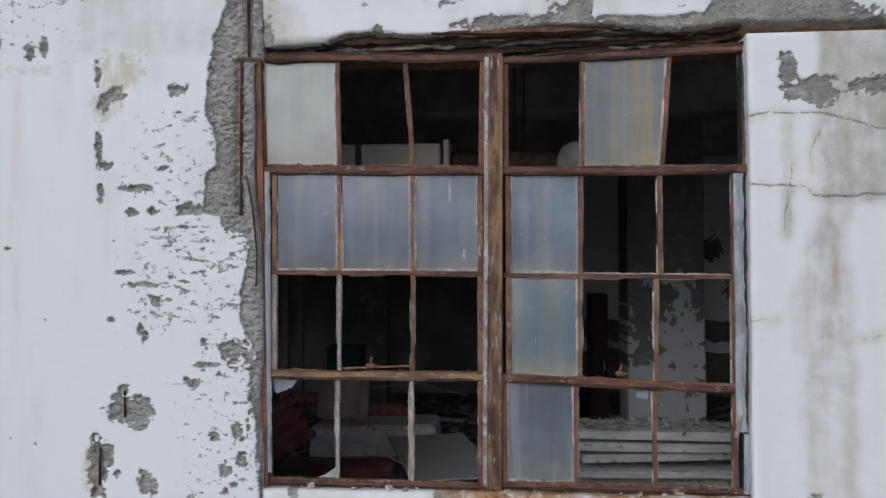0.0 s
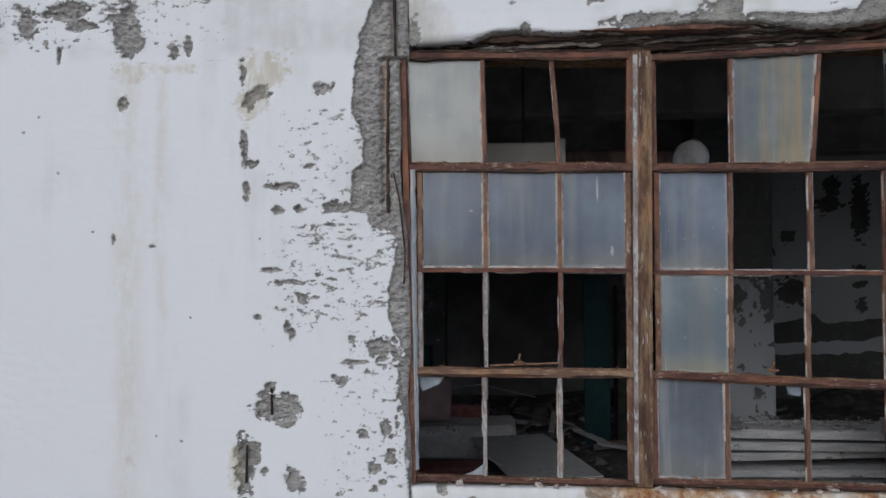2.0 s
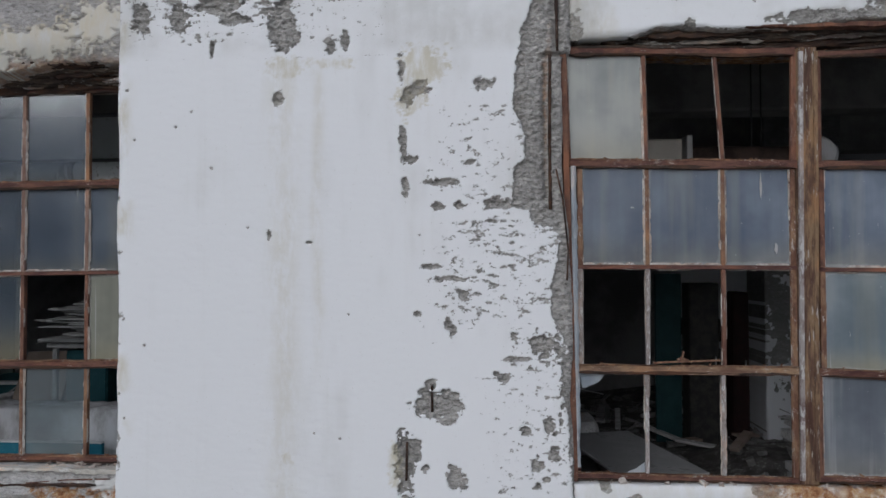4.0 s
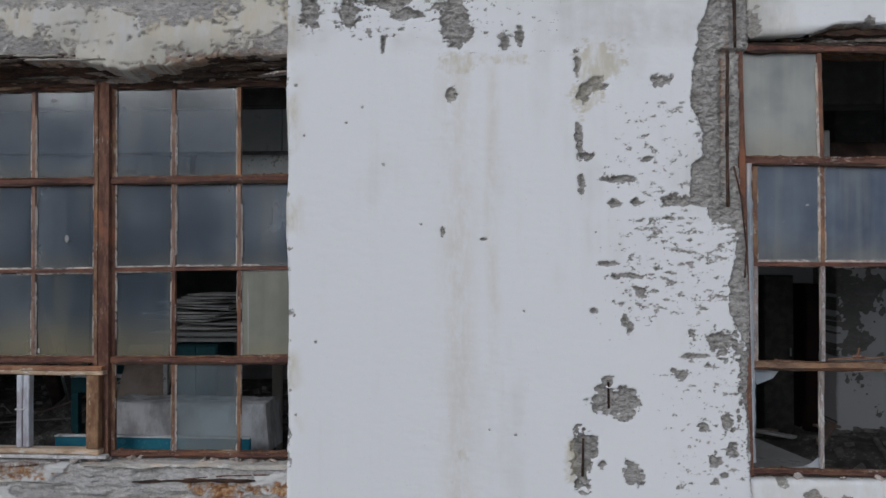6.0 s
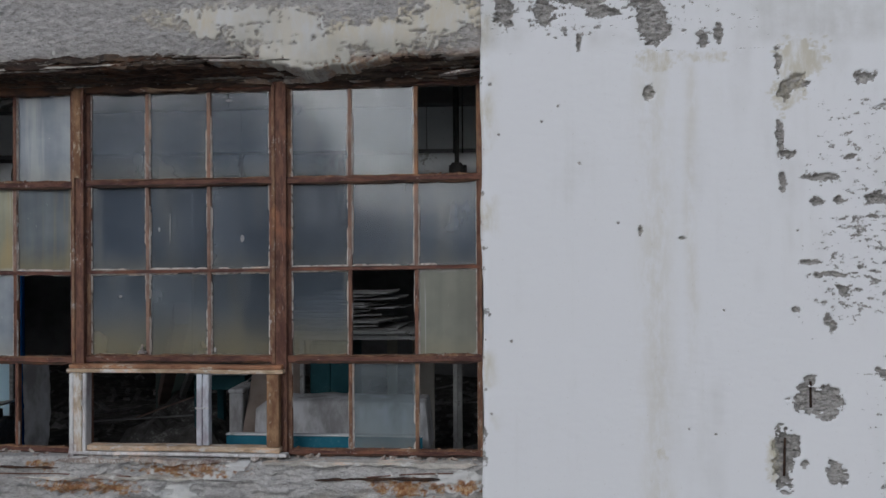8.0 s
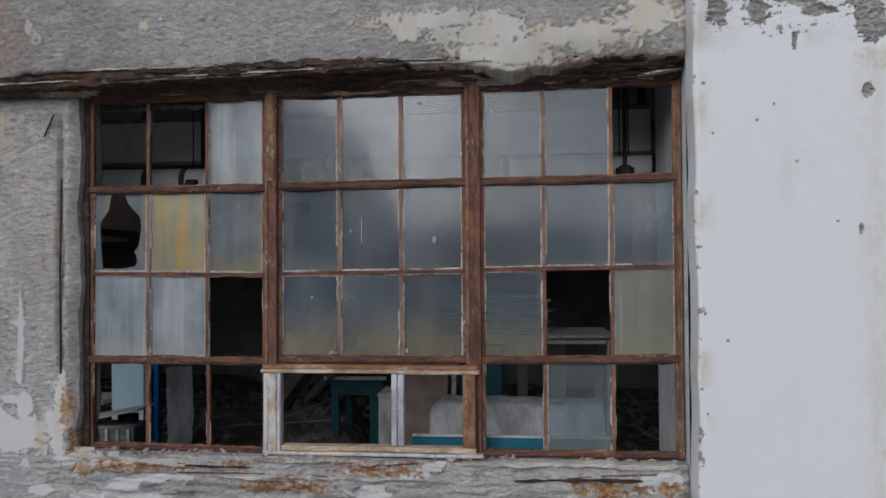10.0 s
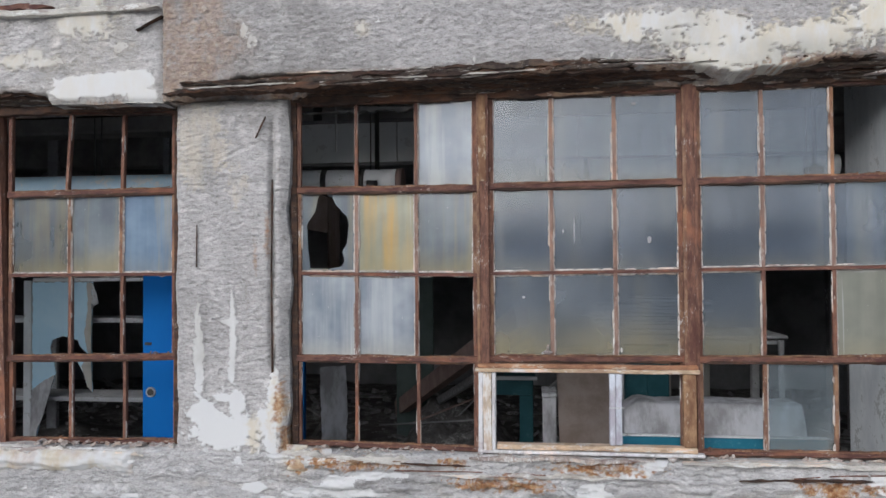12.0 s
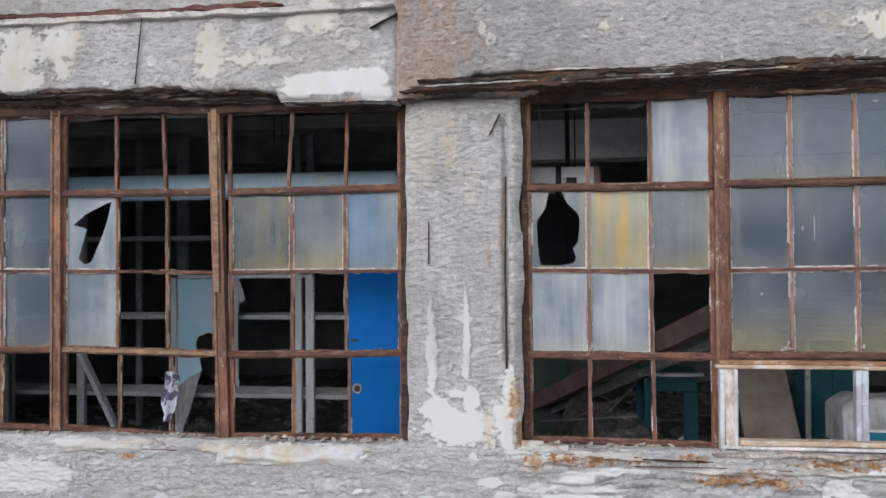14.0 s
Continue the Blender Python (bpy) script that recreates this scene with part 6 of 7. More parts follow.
short_pipe = pipe("short dark brown lagged pipe with a pale end cap", (-0.33, 4.85, 2.62), (0.54, 4.80, 2.60), 0.085, M_BROWNLAG, (0.515,), (0.10,), "hall pipes")
bm = bmesh.new()
bmesh.ops.create_cone(bm, cap_ends=True, segments=22, radius1=0.115, radius2=0.10, depth=0.03, matrix=pose(0.43, 4.665, 2.61, 90, 0, -28))
for v in bm.verts:
    v.co += Vector((0.014 * float(fbm(v.co.x, v.co.z, 0.05, 3)), 0, 0.014 * float(fbm(v.co.z, v.co.x, 0.05, 4))))
part("end_cap", bm, M_TUB, short_pipe, "pale plastered end cap")
duct = thing("duct", "pale box duct with a flange hung behind the window", "duct")
bm = bmesh.new()
box(bm, (-1.75, 4.65, 2.44), (-0.40, 4.95, 2.725), 0.01)
part("casing", bm, M_CREAM, duct)
for x in (-0.92, -0.36):
    bm = bmesh.new()
    box(bm, (x - 0.018, 4.63, 2.42), (x + 0.018, 4.97, 2.745), 0.004)
    part("flange", bm, M_SHELF if x > -0.5 else M_DARK, duct)
for x in (-1.2, -0.6):
    bm = bmesh.new()
    tube(bm, (x, 4.8, 2.73), (x, 4.8, 3.92), 0.008, 8)
    part("hanger", bm, M_DARK, duct)

def stick(name, label, category, p0, p1, w, d, mat, group=""):
    """A squared length of timber from p0 to p1."""
    p0, p1 = Vector(p0), Vector(p1)
    bm = bmesh.new()
    L = (p1 - p0).length
    box(bm, (-w / 2, -d / 2, 0), (w / 2, d / 2, L), 0.004)
    q = (p1 - p0).to_track_quat("Z", "Y").to_matrix().to_4x4()
    bmesh.ops.transform(bm, matrix=Matrix.Translation(p0) @ q, verts=bm.verts[:])
    return tagged(part(name, bm, mat), label, category, group)


stick("hanging_wire", "short pale wire hanging from the ceiling", "wire", (-6.93, 4.55, 2.72), (-6.945, 4.55, 3.92), 0.012, 0.012, M_SHELF)
# blue door leaf standing ajar behind the far left window
door = thing("blue_door", "bright blue painted door leaf with a round lock hole", "door")
bm = bmesh.new()
box(bm, (-8.262, 4.375, 0.06), (-7.45, 4.415, 2.185), 0.004)
part("leaf", bm, M_BLUE, door)
bm = bmesh.new()
bmesh.ops.create_cone(bm, cap_ends=True, segments=24, radius1=0.036, radius2=0.034, depth=0.012, matrix=pose(-8.20, 4.370, 1.063, 90, 0, 0))
part("lock_ring", bm, M_STEEL, door)
bm = bmesh.new()
bmesh.ops.create_cone(bm, cap_ends=True, segments=20, radius1=0.023, radius2=0.023, depth=0.014, matrix=pose(-8.198, 4.3665, 1.063, 90, 0, 0))
part("lock_hole", bm, M_DARK, door)
bm = bmesh.new()
box(bm, (-8.245, 4.368, 1.385), (-8.195, 4.3745, 1.405), 0.002)
part("latch_slot", bm, M_DARK, door)

def slab(name, label, category, lo, hi, mat, tilt=0.0, spin=0.0, group=""):
    bm = bmesh.new()
    vs = box(bm, lo, hi, 0.006)
    m = pose(0, 0, 0, tilt, 0, spin)
    c = Vector(((lo[0] + hi[0]) / 2, (lo[1] + hi[1]) / 2, lo[2]))
    for v in vs:
        v.co = m.to_3x3() @ (v.co - c) + c
    return tagged(part(name, bm, mat), label, category, group)


slab("blue_post", "blue painted door post seen edge-on", "post", (-7.70, 6.07, 0.03), (-7.65, 6.12, 2.2), M_BLUE)
slab("pale_post", "thin pale post inside the window", "post", (-7.86, 6.20, 0.03), (-7.82, 6.24, 2.2), M_GREYWOOD)
slab("light_blue_panel", "light blue painted panel standing in the hall", "panel", (-8.38, 6.56, 0.03), (-8.05, 6.60, 1.75), M_LBLUE)
bin_ = thing("lidded_bin", "grey metal bin with a sloping lid", "bin")
bm = bmesh.new()
box(bm, (-8.28, 5.88, 0.03), (-7.78, 6.18, 0.52), 0.01)
part("body", bm, M_GREYWOOD, bin_)
for k in range(5):
    bm = bmesh.new()
    box(bm, (-8.24 + 0.1 * k, 5.862, 0.06), (-8.21 + 0.1 * k, 5.878, 0.50), 0.003)
    part("rib", bm, M_POSTPALE, bin_)
bm = bmesh.new()
box(bm, (-8.40, 5.84, 0.60), (-7.72, 6.22, 0.616), 0.003, pose(0, 0, 0, 0, -11, 0), (-8.06, 6.03, 0.608))
part("lid", bm, M_POSTPALE, bin_)
bm = bmesh.new()
box(bm, (-8.0, 6.0, 0.522), (-7.86, 6.12, 0.598), 0.004)
part("hinge_block", bm, M_DARK, bin_)


def side_sheet(label, x, y0, y1, z0, z1, mat, seed):
    """A stained upright sheet that runs inwards from the pier, slightly buckled."""
    bm = bmesh.new()
    nu, nv = 24, 12
    g = [[bm.verts.new((x + 0.012 * math.sin(i * 1.1 + seed) + 0.015 * float(fbm(i * 0.1, j * 0.1, 0.3, seed)), y0 + (y1 - y0) * i / nu, z0 + (z1 - z0) * j / nv)) for i in range(nu + 1)] for j in range(nv + 1)]
    for j in range(nv):
        for i in range(nu):
            f = bm.faces.new((g[j][i], g[j][i + 1], g[j + 1][i + 1], g[j + 1][i]))
            f.smooth = True
    bmesh.ops.solidify(bm, geom=bm.faces[:], thickness=0.02)
    return tagged(part("partition_sheet", bm, mat), label, "partition", "partition sheets")


side_sheet("brown stained partition sheet running into the hall", -7.04, 4.72, 5.03, 1.40, 2.42, M_BEIGE, 2)
slab("brown_board", "brown stained board over the opening beside the pier", "board", (-7.055, 4.125, 2.16), (-7.035, 4.70, 2.42), M_BEIGE)
slab("green_panel", "dull green painted panel standing in the hall", "panel", (-7.06, 7.40, 0.03), (-6.66, 7.44, 2.6), M_GREEN)

# open shelving behind it
def shelving(label, x0, x1, y, levels, posts):
    ob = thing("shelf_rack", label, "shelf", "open shelf racks")
    for z in levels:
        bm = bmesh.new()
        box(bm, (x0, y, z - 0.022), (x1, y + 0.45, z + 0.022), 0.004)
        part("shelf", bm, M_SHELF, ob)
    for x in posts:
        for yy in (y - 0.05,):
            bm = bmesh.new()
            box(bm, (x - 0.042, yy, 0.0), (x + 0.042, yy + 0.05, 1.80 if x > -9.5 else 2.75), 0.004)
            part("post", bm, M_POSTPALE if x > -9.5 else M_SHELF, ob)
    return ob


shelving("empty off-white open shelf rack against the hall", -12.9, -8.4, 6.45, (0.62, 1.40, 2.20), (-12.4, -11.6, -9.31, -9.185))
for x, w in ((-11.43, 0.03), (-10.91, 0.06), (-9.57, 0.035), (-9.43, 0.04)):
    slab("iron_stanchion", "grey iron stanchion behind the shelf rack", "post", (x - w, 7.2, 0.0), (x + w, 7.26, 3.9), M_STANCH, 0, 0, "iron stanchions")
lean = thing("torn_partition", "torn light blue partition sheet leaning on the shelf rack", "panel")


def ragged_sheet(name, pts, y, depth, mat, parent, label="", bend=None, seed=0):
    """A torn sheet cut to an outline of (x, z), with frayed edges; bend(x, z): how far it curls forward."""
    rs = random.Random(seed)
    loop = []
    for (xa, za), (xb, zb) in zip(pts, pts[1:] + pts[:1]):
        n = max(1, int(math.hypot(xb - xa, zb - za) / 0.035))
        for k in range(n):
            fray = 0.006 if 0 < k else 0.0
            loop.append((xa + (xb - xa) * k / n + rs.uniform(-fray, fray), za + (zb - za) * k / n + rs.uniform(-fray, fray)))
    bm = bmesh.new()
    vs = [bm.verts.new((x, y - (bend(x, z) if bend else 0.0), z)) for x, z in loop]
    bmesh.ops.triangle_fill(bm, use_beauty=True, edges=[bm.edges.new((vs[i], vs[(i + 1) % len(vs)])) for i in range(len(vs))])
    g = bmesh.ops.extrude_face_region(bm, geom=bm.faces[:])
    for v in [e for e in g["geom"] if isinstance(e, bmesh.types.BMVert)]:
        v.co.y += depth
    return part(name, bm, mat, parent, label)


ragged_sheet("sheet", [(-10.53, 1.785), (-9.892, 1.785), (-9.899, 1.564), (-9.903, 1.123), (-9.894, 0.709), (-9.944, 0.76), (-9.972, 0.876), (-10.056, 1.005), (-9.945, 1.084), (-10.029, 1.161),
                       (-10.043, 1.213), (-10.211, 1.256), (-10.317, 1.212), (-10.342, 1.146), (-10.328, 1.073), (-10.299, 1.016), (-10.279, 0.886), (-10.362, 0.65), (-10.445, 0.441), (-10.515, 0.06), (-10.53, 0.06)],
             6.36, 0.012, M_LBLUE, lean, "", None, 1)
ragged_sheet("peeled_flap", [(-10.518, 0.726), (-10.391, 0.819), (-10.279, 0.873), (-10.335, 0.65), (-10.40, 0.441), (-10.45, 0.322), (-10.47, 0.06), (-10.525, 0.06)], 6.345, 0.008, M_TUB, lean, "grey peeled lower flap", lambda x, z: 0.06 * max(0.0, 0.8 - z) + 0.03 * (x + 10.53), 2)
ragged_sheet("peeled_strip", [(-9.947, 1.778), (-9.893, 1.778), (-9.900, 1.564), (-9.904, 1.123), (-9.895, 0.715), (-9.944, 0.765), (-9.970, 0.876), (-10.006, 0.954), (-9.936, 1.092), (-9.973, 1.278), (-9.938, 1.538)], 6.352, 0.005, M_CREAM, lean, "bared cream strip", None, 3)
ragged_sheet("corner_flap", [(-9.890, 1.778), (-9.864, 1.746), (-9.816, 1.577), (-9.886, 1.525)], 6.34, 0.005, M_SHELF, lean, "curled pale corner", None, 4)
bm = bmesh.new()
box(bm, (-10.62, 6.35, 0.0), (-10.54, 6.41, 1.80), 0.004)
part("edge_post", bm, M_POSTPALE, lean)
bm = bmesh.new()
box(bm, (-10.54, 6.375, 1.79), (-9.15, 6.41, 1.825), 0.004)
part("top_rail", bm, M_POSTPALE, lean)


tagged(ragged_sheet("grey_sheet", [(-7.385, 0.03), (-7.335, 0.10), (-7.305, 0.03), (-7.195, 0.03), (-7.18, 0.35), (-7.155, 0.7), (-7.17, 1.08), (-7.395, 1.06), (-7.385, 0.6)], 5.70, 0.008, M_TUB, None, "", None, 6), "pale grey torn sheet standing behind the window", "sheet")
stick("timber_prop", "grey timber leaning slantwise inside the window", "timber", (-11.0, 6.28, 0.05), (-11.62, 6.3, 1.22), 0.075, 0.05, M_POSTPALE)
stick("timber_post", "grey upright timber inside the far window", "timber", (-12.3, 6.15, 0.0), (-12.35, 6.2, 1.1), 0.16, 0.08, M_GREYWOOD)
stick("slanting_plank", "faded pink plank sloping down to the floor", "plank", (-7.06, 7.56, 0.37), (-5.66, 4.86, 1.555), 0.10, 0.16, M_PINK, "fallen planks")
stick("slanting_plank", "grey plank sloping down to the floor", "plank", (-7.0, 7.75, 0.20), (-5.58, 5.05, 1.36), 0.05, 0.07, M_GREYWOOD, "fallen planks")
HX, HY = np.meshgrid(np.linspace(-7.0, -5.55, 60), np.linspace(5.5, 7.4, 60))
hill = smooth(HX, -7.0, -6.6) * (1 - smooth(HX, -6.1, -5.55)) * smooth(HY, 5.5, 6.1) * (1 - smooth(HY, 6.9, 7.4))
HZ = 0.03 + hill * (0.46 + 0.22 * fbm(HX, HY, 0.35, 141, 5)) + 0.03 * fbm(HX, HY, 0.08, 143, 3)
hi_ = np.arange(HX.size).reshape(HX.shape)
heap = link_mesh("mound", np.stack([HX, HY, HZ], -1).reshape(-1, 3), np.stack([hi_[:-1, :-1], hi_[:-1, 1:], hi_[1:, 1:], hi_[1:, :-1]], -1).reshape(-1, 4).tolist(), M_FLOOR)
tagged(heap, "low mound of dark crumbled plaster on the floor", "mound")
stick("thin_lath", "thin pale lath lying on the debris heap", "lath", (-6.95, 6.0, 0.52), (-6.10, 6.1, 0.56), 0.018, 0.014, M_GREYWOOD, "thin laths")
stick("thin_lath", "thin pale lath lying on the debris heap", "lath", (-6.7, 6.15, 0.50), (-6.05, 6.5, 0.72), 0.03, 0.012, M_PINK, "thin laths")
stick("thin_lath", "thin pale lath lying on the debris heap", "lath", (-6.35, 6.6, 0.45), (-5.75, 6.75, 1.05), 0.03, 0.014, M_GREYWOOD, "thin laths")
for x0, x1, z0, z1 in ((-6.39, -5.51, 0.720, 0.716), (-4.16, -3.68, 0.735, 0.766), (-9.86, -9.25, 0.735, 0.742)):
    rod("rusted flat strip bedded in the sill wall", [(x0, 3.832, z0), ((x0 + x1) / 2, 3.834, (z0 + z1) / 2 + 0.006), (x1, 3.832, z1)], 0.005, M_RUST)

# teal stand
stand = thing("teal_stand", "teal painted wooden stand with an open front", "table")
for nm, lo, hi, mat in (("top", (-6.08, 6.004, 0.936), (-5.58, 6.50, 0.960), M_TEAL), ("top_edge", (-6.10, 5.95, 0.936), (-5.56, 6.00, 0.966), M_POSTPALE), ("apron", (-6.05, 6.0, 0.80), (-5.60, 6.05, 0.932), M_TEAL), ("leg", (-6.05, 6.0, 0.05), (-5.985, 6.06, 0.798), M_TEAL),
                        ("leg", (-5.715, 6.0, 0.05), (-5.60, 6.06, 0.798), M_TEAL), ("side_panel", (-5.62, 6.065, 0.05), (-5.60, 6.58, 0.93), M_TEAL), ("leg", (-6.05, 6.52, 0.05), (-5.985, 6.58, 0.932), M_TEAL)):
    bm = bmesh.new()
    box(bm, lo, hi, 0.004)
    part(nm, bm, mat, stand)
stick("white_lath", "pale lath lying on the floor inside", "lath", (-5.95, 6.3, 0.12), (-5.55, 6.35, 0.42), 0.04, 0.02, M_SHELF)

# leaning panels and cabinets
bm = bmesh.new()
box(bm, (-0.205, -0.012, 0.0), (0.205, 0.012, 1.42), 0.005)
bmesh.ops.transform(bm, matrix=pose(-5.175, 4.99, 0.05, -33, -1.5, 0), verts=bm.verts[:])
tagged(part("leaning_board", bm, M_BEIGE), "dull brown board leaning back in the hall", "board")
pedestal = thing("pedestal", "grey dusty square pedestal standing on the floor", "pedestal")
for nm, lo, hi in (("body", (-5.520, 5.40, 0.04), (-5.412, 5.74, 0.888)), ("cap", (-5.526, 5.392, 0.891), (-5.406, 5.748, 0.922))):
    bm = bmesh.new()
    box(bm, lo, hi, 0.008)
    bmesh.ops.subdivide_edges(bm, edges=bm.edges[:], cuts=2, use_grid_fill=True)
    for v in bm.verts:
        v.co += Vector((0.004 * float(fbm(v.co.z, v.co.y, 0.12, 6)), 0.004 * float(fbm(v.co.z, v.co.x, 0.12, 7)), 0))
    part(nm, bm, M_TUB, pedestal)
stick("thin_lath", "short pale lath caught behind the pedestal", "lath", (-5.47, 5.60, 0.93), (-5.36, 5.62, 1.02), 0.02, 0.012, M_GREYWOOD, "thin laths")
teal_case = thing("teal_cabinet", "teal painted metal cabinet in the dark hall", "cabinet")
for nm, lo, hi in (("body", (-4.885, 5.42, 0.03), (-4.555, 5.80, 1.29)), ("door", (-4.878, 5.402, 0.06), (-4.724, 5.418, 1.27)), ("door", (-4.716, 5.402, 0.06), (-4.562, 5.418, 1.27))):
    bm = bmesh.new()
    box(bm, lo, hi, 0.004)
    part(nm, bm, M_TEAL, teal_case)
slab("cream_panel", "cream painted upright panel in the dark hall", "panel", (-4.22, 6.5, 0.03), (-4.02, 6.54, 1.28), M_CREAM, 0, 0, "upright panels")
slab("cream_panel", "cream painted upright panel in the dark hall", "panel", (-4.45, 6.5, 0.03), (-4.36, 6.54, 1.28), M_CREAM, 0, 0, "upright panels")

# padded grey bench with a teal tray
bench = thing("padded_bench", "grey stained rounded bench top over a teal trough", "bench")
bm = bmesh.new()
prof = [(0.0, 0.72), (0.0, 0.82), (0.003, 0.90), (0.005, 0.96), (0.007, 1.005), (0.012, 1.022), (0.022, 1.028), (0.16, 1.03), (0.27, 1.028), (0.30, 1.01), (0.31, 0.90), (0.31, 0.72)]
rings = []
for k in range(40):
    x = -5.0 + 1.10 * k / 39
    lump = 0.022 * float(fbm(x, 0.0, 0.11, 14, 5)) - 0.05 * max(0.0, (-4.93 - x) / 0.07)
    rings.append([bm.verts.new((x + 0.10 * (1.045 - p[1]) * (k == 39), 4.46 + p[0] + 0.018 * float(fbm(x, p[1], 0.16, 15)), p[1] + lump * (p[1] > 0.95))) for p in prof])
for a, b in zip(rings, rings[1:]):
    for j in range(len(prof) - 1):
        f = bm.faces.new((a[j], a[j + 1], b[j + 1], b[j]))
        f.smooth = True
    bm.faces.new((a[-1], a[0], b[0], b[-1]))
bm.faces.new(rings[0])
bm.faces.new(rings[-1][::-1])
part("bench_top", bm, M_TUB, bench)
for nm, lo, hi, mat in (("trough_front", (-5.06, 4.11, 0.70), (-3.88, 4.14, 0.888), M_TROUGH), ("trough_lip", (-5.06, 4.10, 0.891), (-3.88, 4.145, 0.900), M_POSTPALE), ("trough_base", (-5.0, 4.145, 0.05), (-3.92, 4.80, 0.715), M_TEAL), ("trough_foot", (-4.98, 4.102, 0.808), (-4.2, 4.107, 0.816), M_POSTPALE)):
    bm = bmesh.new()
    box(bm, lo, hi, 0.003)
    part(nm, bm, mat, bench)

# table with paper heaps
table = thing("work_table", "tall off-white work table under heaps of damp paper", "table")
for nm, lo, hi in (("tabletop", (-5.05, 5.30, 1.362), (-3.72, 6.05, 1.385)), ("apron", (-5.0, 5.34, 1.315), (-3.78, 5.36, 1.348)), ("leg", (-3.775, 5.32, 0.04), (-3.74, 5.355, 1.348)), ("leg", (-4.94, 5.32, 0.04), (-4.905, 5.355, 1.312)),
                   ("leg", (-3.80, 5.97, 0.04), (-3.74, 6.03, 1.348)), ("leg", (-5.03, 5.97, 0.04), (-4.97, 6.03, 1.348))):
    bm = bmesh.new()
    box(bm, lo, hi, 0.004)
    part(nm, bm, M_TABLE, table)
pr = random.Random(5)
z = 1.388
for k in range(15):
    w, d = pr.uniform(0.22, 0.36), pr.uniform(0.18, 0.28)
    cx, cy = -4.62 + pr.uniform(-0.22, 0.24), 5.62 + pr.uniform(-0.05, 0.08)
    bm = bmesh.new()
    n = 8
    g = bmesh.ops.create_grid(bm, x_segments=n, y_segments=4, size=1.0)
    sd = pr.random() * 50
    for v in g["verts"]:
        sx, sy = v.co.x, v.co.y
        v.co = Vector((sx * w, sy * d, 0.010 * float(fbm(sx * 0.3, sy * 0.3, 0.25, int(sd))) + 0.02 * abs(sx) ** 3 * pr.uniform(-0.2, 0.6)))
    e = bmesh.ops.extrude_face_region(bm, geom=bm.faces[:])
    for v in [q for q in e["geom"] if isinstance(q, bmesh.types.BMVert)]:
        v.co.z += 0.010
    bmesh.ops.transform(bm, matrix=pose(cx, cy, z, 0, 0, pr.uniform(-20, 20)), verts=bm.verts[:])
    tagged(part("paper_sheaf", bm, M_PAPER), "curled damp sheaf of paper on the work table", "paper", "paper heap")
    z += 0.019

# rag caught on the window bar
bm = bmesh.new()
nu, nv = 10, 22
grid = []
for j in range(nv):
    row = []
    for i in range(nu):
        u, v = i / (nu - 1), j / (nv - 1)
        wd = 0.032 + 0.028 * math.sin(v * 3.0) + 0.02 * float(fbm(v, 0.3, 0.3, 3))
        row.append(bm.verts.new((-9.32 + (u - 0.5) * 2 * wd + 0.02 * float(fbm(v, 1.0, 0.25, 8)) - 0.02 * v, 3.905 - 0.035 * math.cos(u * 9 + v * 4) * 0.6 - 0.02 * v, 1.23 - 0.32 * v + 0.02 * float(fbm(u, v, 0.4, 5)))))
    grid.append(row)
for j in range(nv - 1):
    for i in range(nu - 1):
        f = bm.faces.new((grid[j][i], grid[j][i + 1], grid[j + 1][i + 1], grid[j + 1][i]))
        f.smooth = True
bmesh.ops.solidify(bm, geom=bm.faces[:], thickness=0.004)
tagged(part("rag", bm, M_RAG), "white and violet rag caught on the window bar", "rag")

# ---- right-hand bay: heaped debris ----
def cushion(label, centre, size, mat, tilt=(0, 0, 0), group=""):
    bm = bmesh.new()
    bmesh.ops.create_cube(bm, size=1.0)
    bmesh.ops.subdivide_edges(bm, edges=bm.edges[:], cuts=5, use_grid_fill=True)
    for v in bm.verts:
        p = v.co * 2
        k = 1 - 0.10 * (abs(p.x) ** 4 + abs(p.y) ** 4) - 0.03 * float(fbm(p.x + centre[0], p.y + p.z, 0.6, 4))
        v.co = Vector((p.x * size[0] / 2 * (1 - 0.06 * p.y ** 2), p.y * size[1] / 2 * (1 - 0.06 * p.x ** 2), p.z * size[2] / 2 * k))
    for f in bm.faces:
        f.smooth = True
    bmesh.ops.transform(bm, matrix=pose(*centre, *tilt), verts=bm.verts[:])
    return tagged(part("cushion", bm, mat), label, "cushion", group)


def ribbed_cushion(label, centre, size, ribs, mat, tilt):
    """A vinyl seat back in padded ribs with dark seams."""
    ob = thing("ribbed_cushion", label, "cushion")
    bm = bmesh.new()
    nu, nv = ribs * 6, 8
    g = []
    for j in range(nv + 1):
        v = j / nv - 0.5
        g.append([bm.verts.new((size[0] * (i / nu - 0.5), size[1] * v, size[2] * (0.45 + 0.5 * abs(math.sin(math.pi * ribs * i / nu)) ** 0.6) * (1 - (2 * abs(v)) ** 6 * 0.6))) for i in range(nu + 1)])
    for j in range(nv):
        for i in range(nu):
            bm.faces.new((g[j][i], g[j][i + 1], g[j + 1][i + 1], g[j + 1][i])).smooth = True
    bmesh.ops.transform(bm, matrix=pose(*centre, *tilt), verts=bm.verts[:])
    part("padding", bm, mat, ob)
    bm = bmesh.new()
    box(bm, (-size[0] / 2, -size[1] / 2, -size[2] * 0.2), (size[0] / 2, size[1] / 2, size[2] * 0.44), 0.01)
    bmesh.ops.transform(bm, matrix=pose(*centre, *tilt), verts=bm.verts[:])
    part("backing", bm, M_DARK, ob)
    return ob


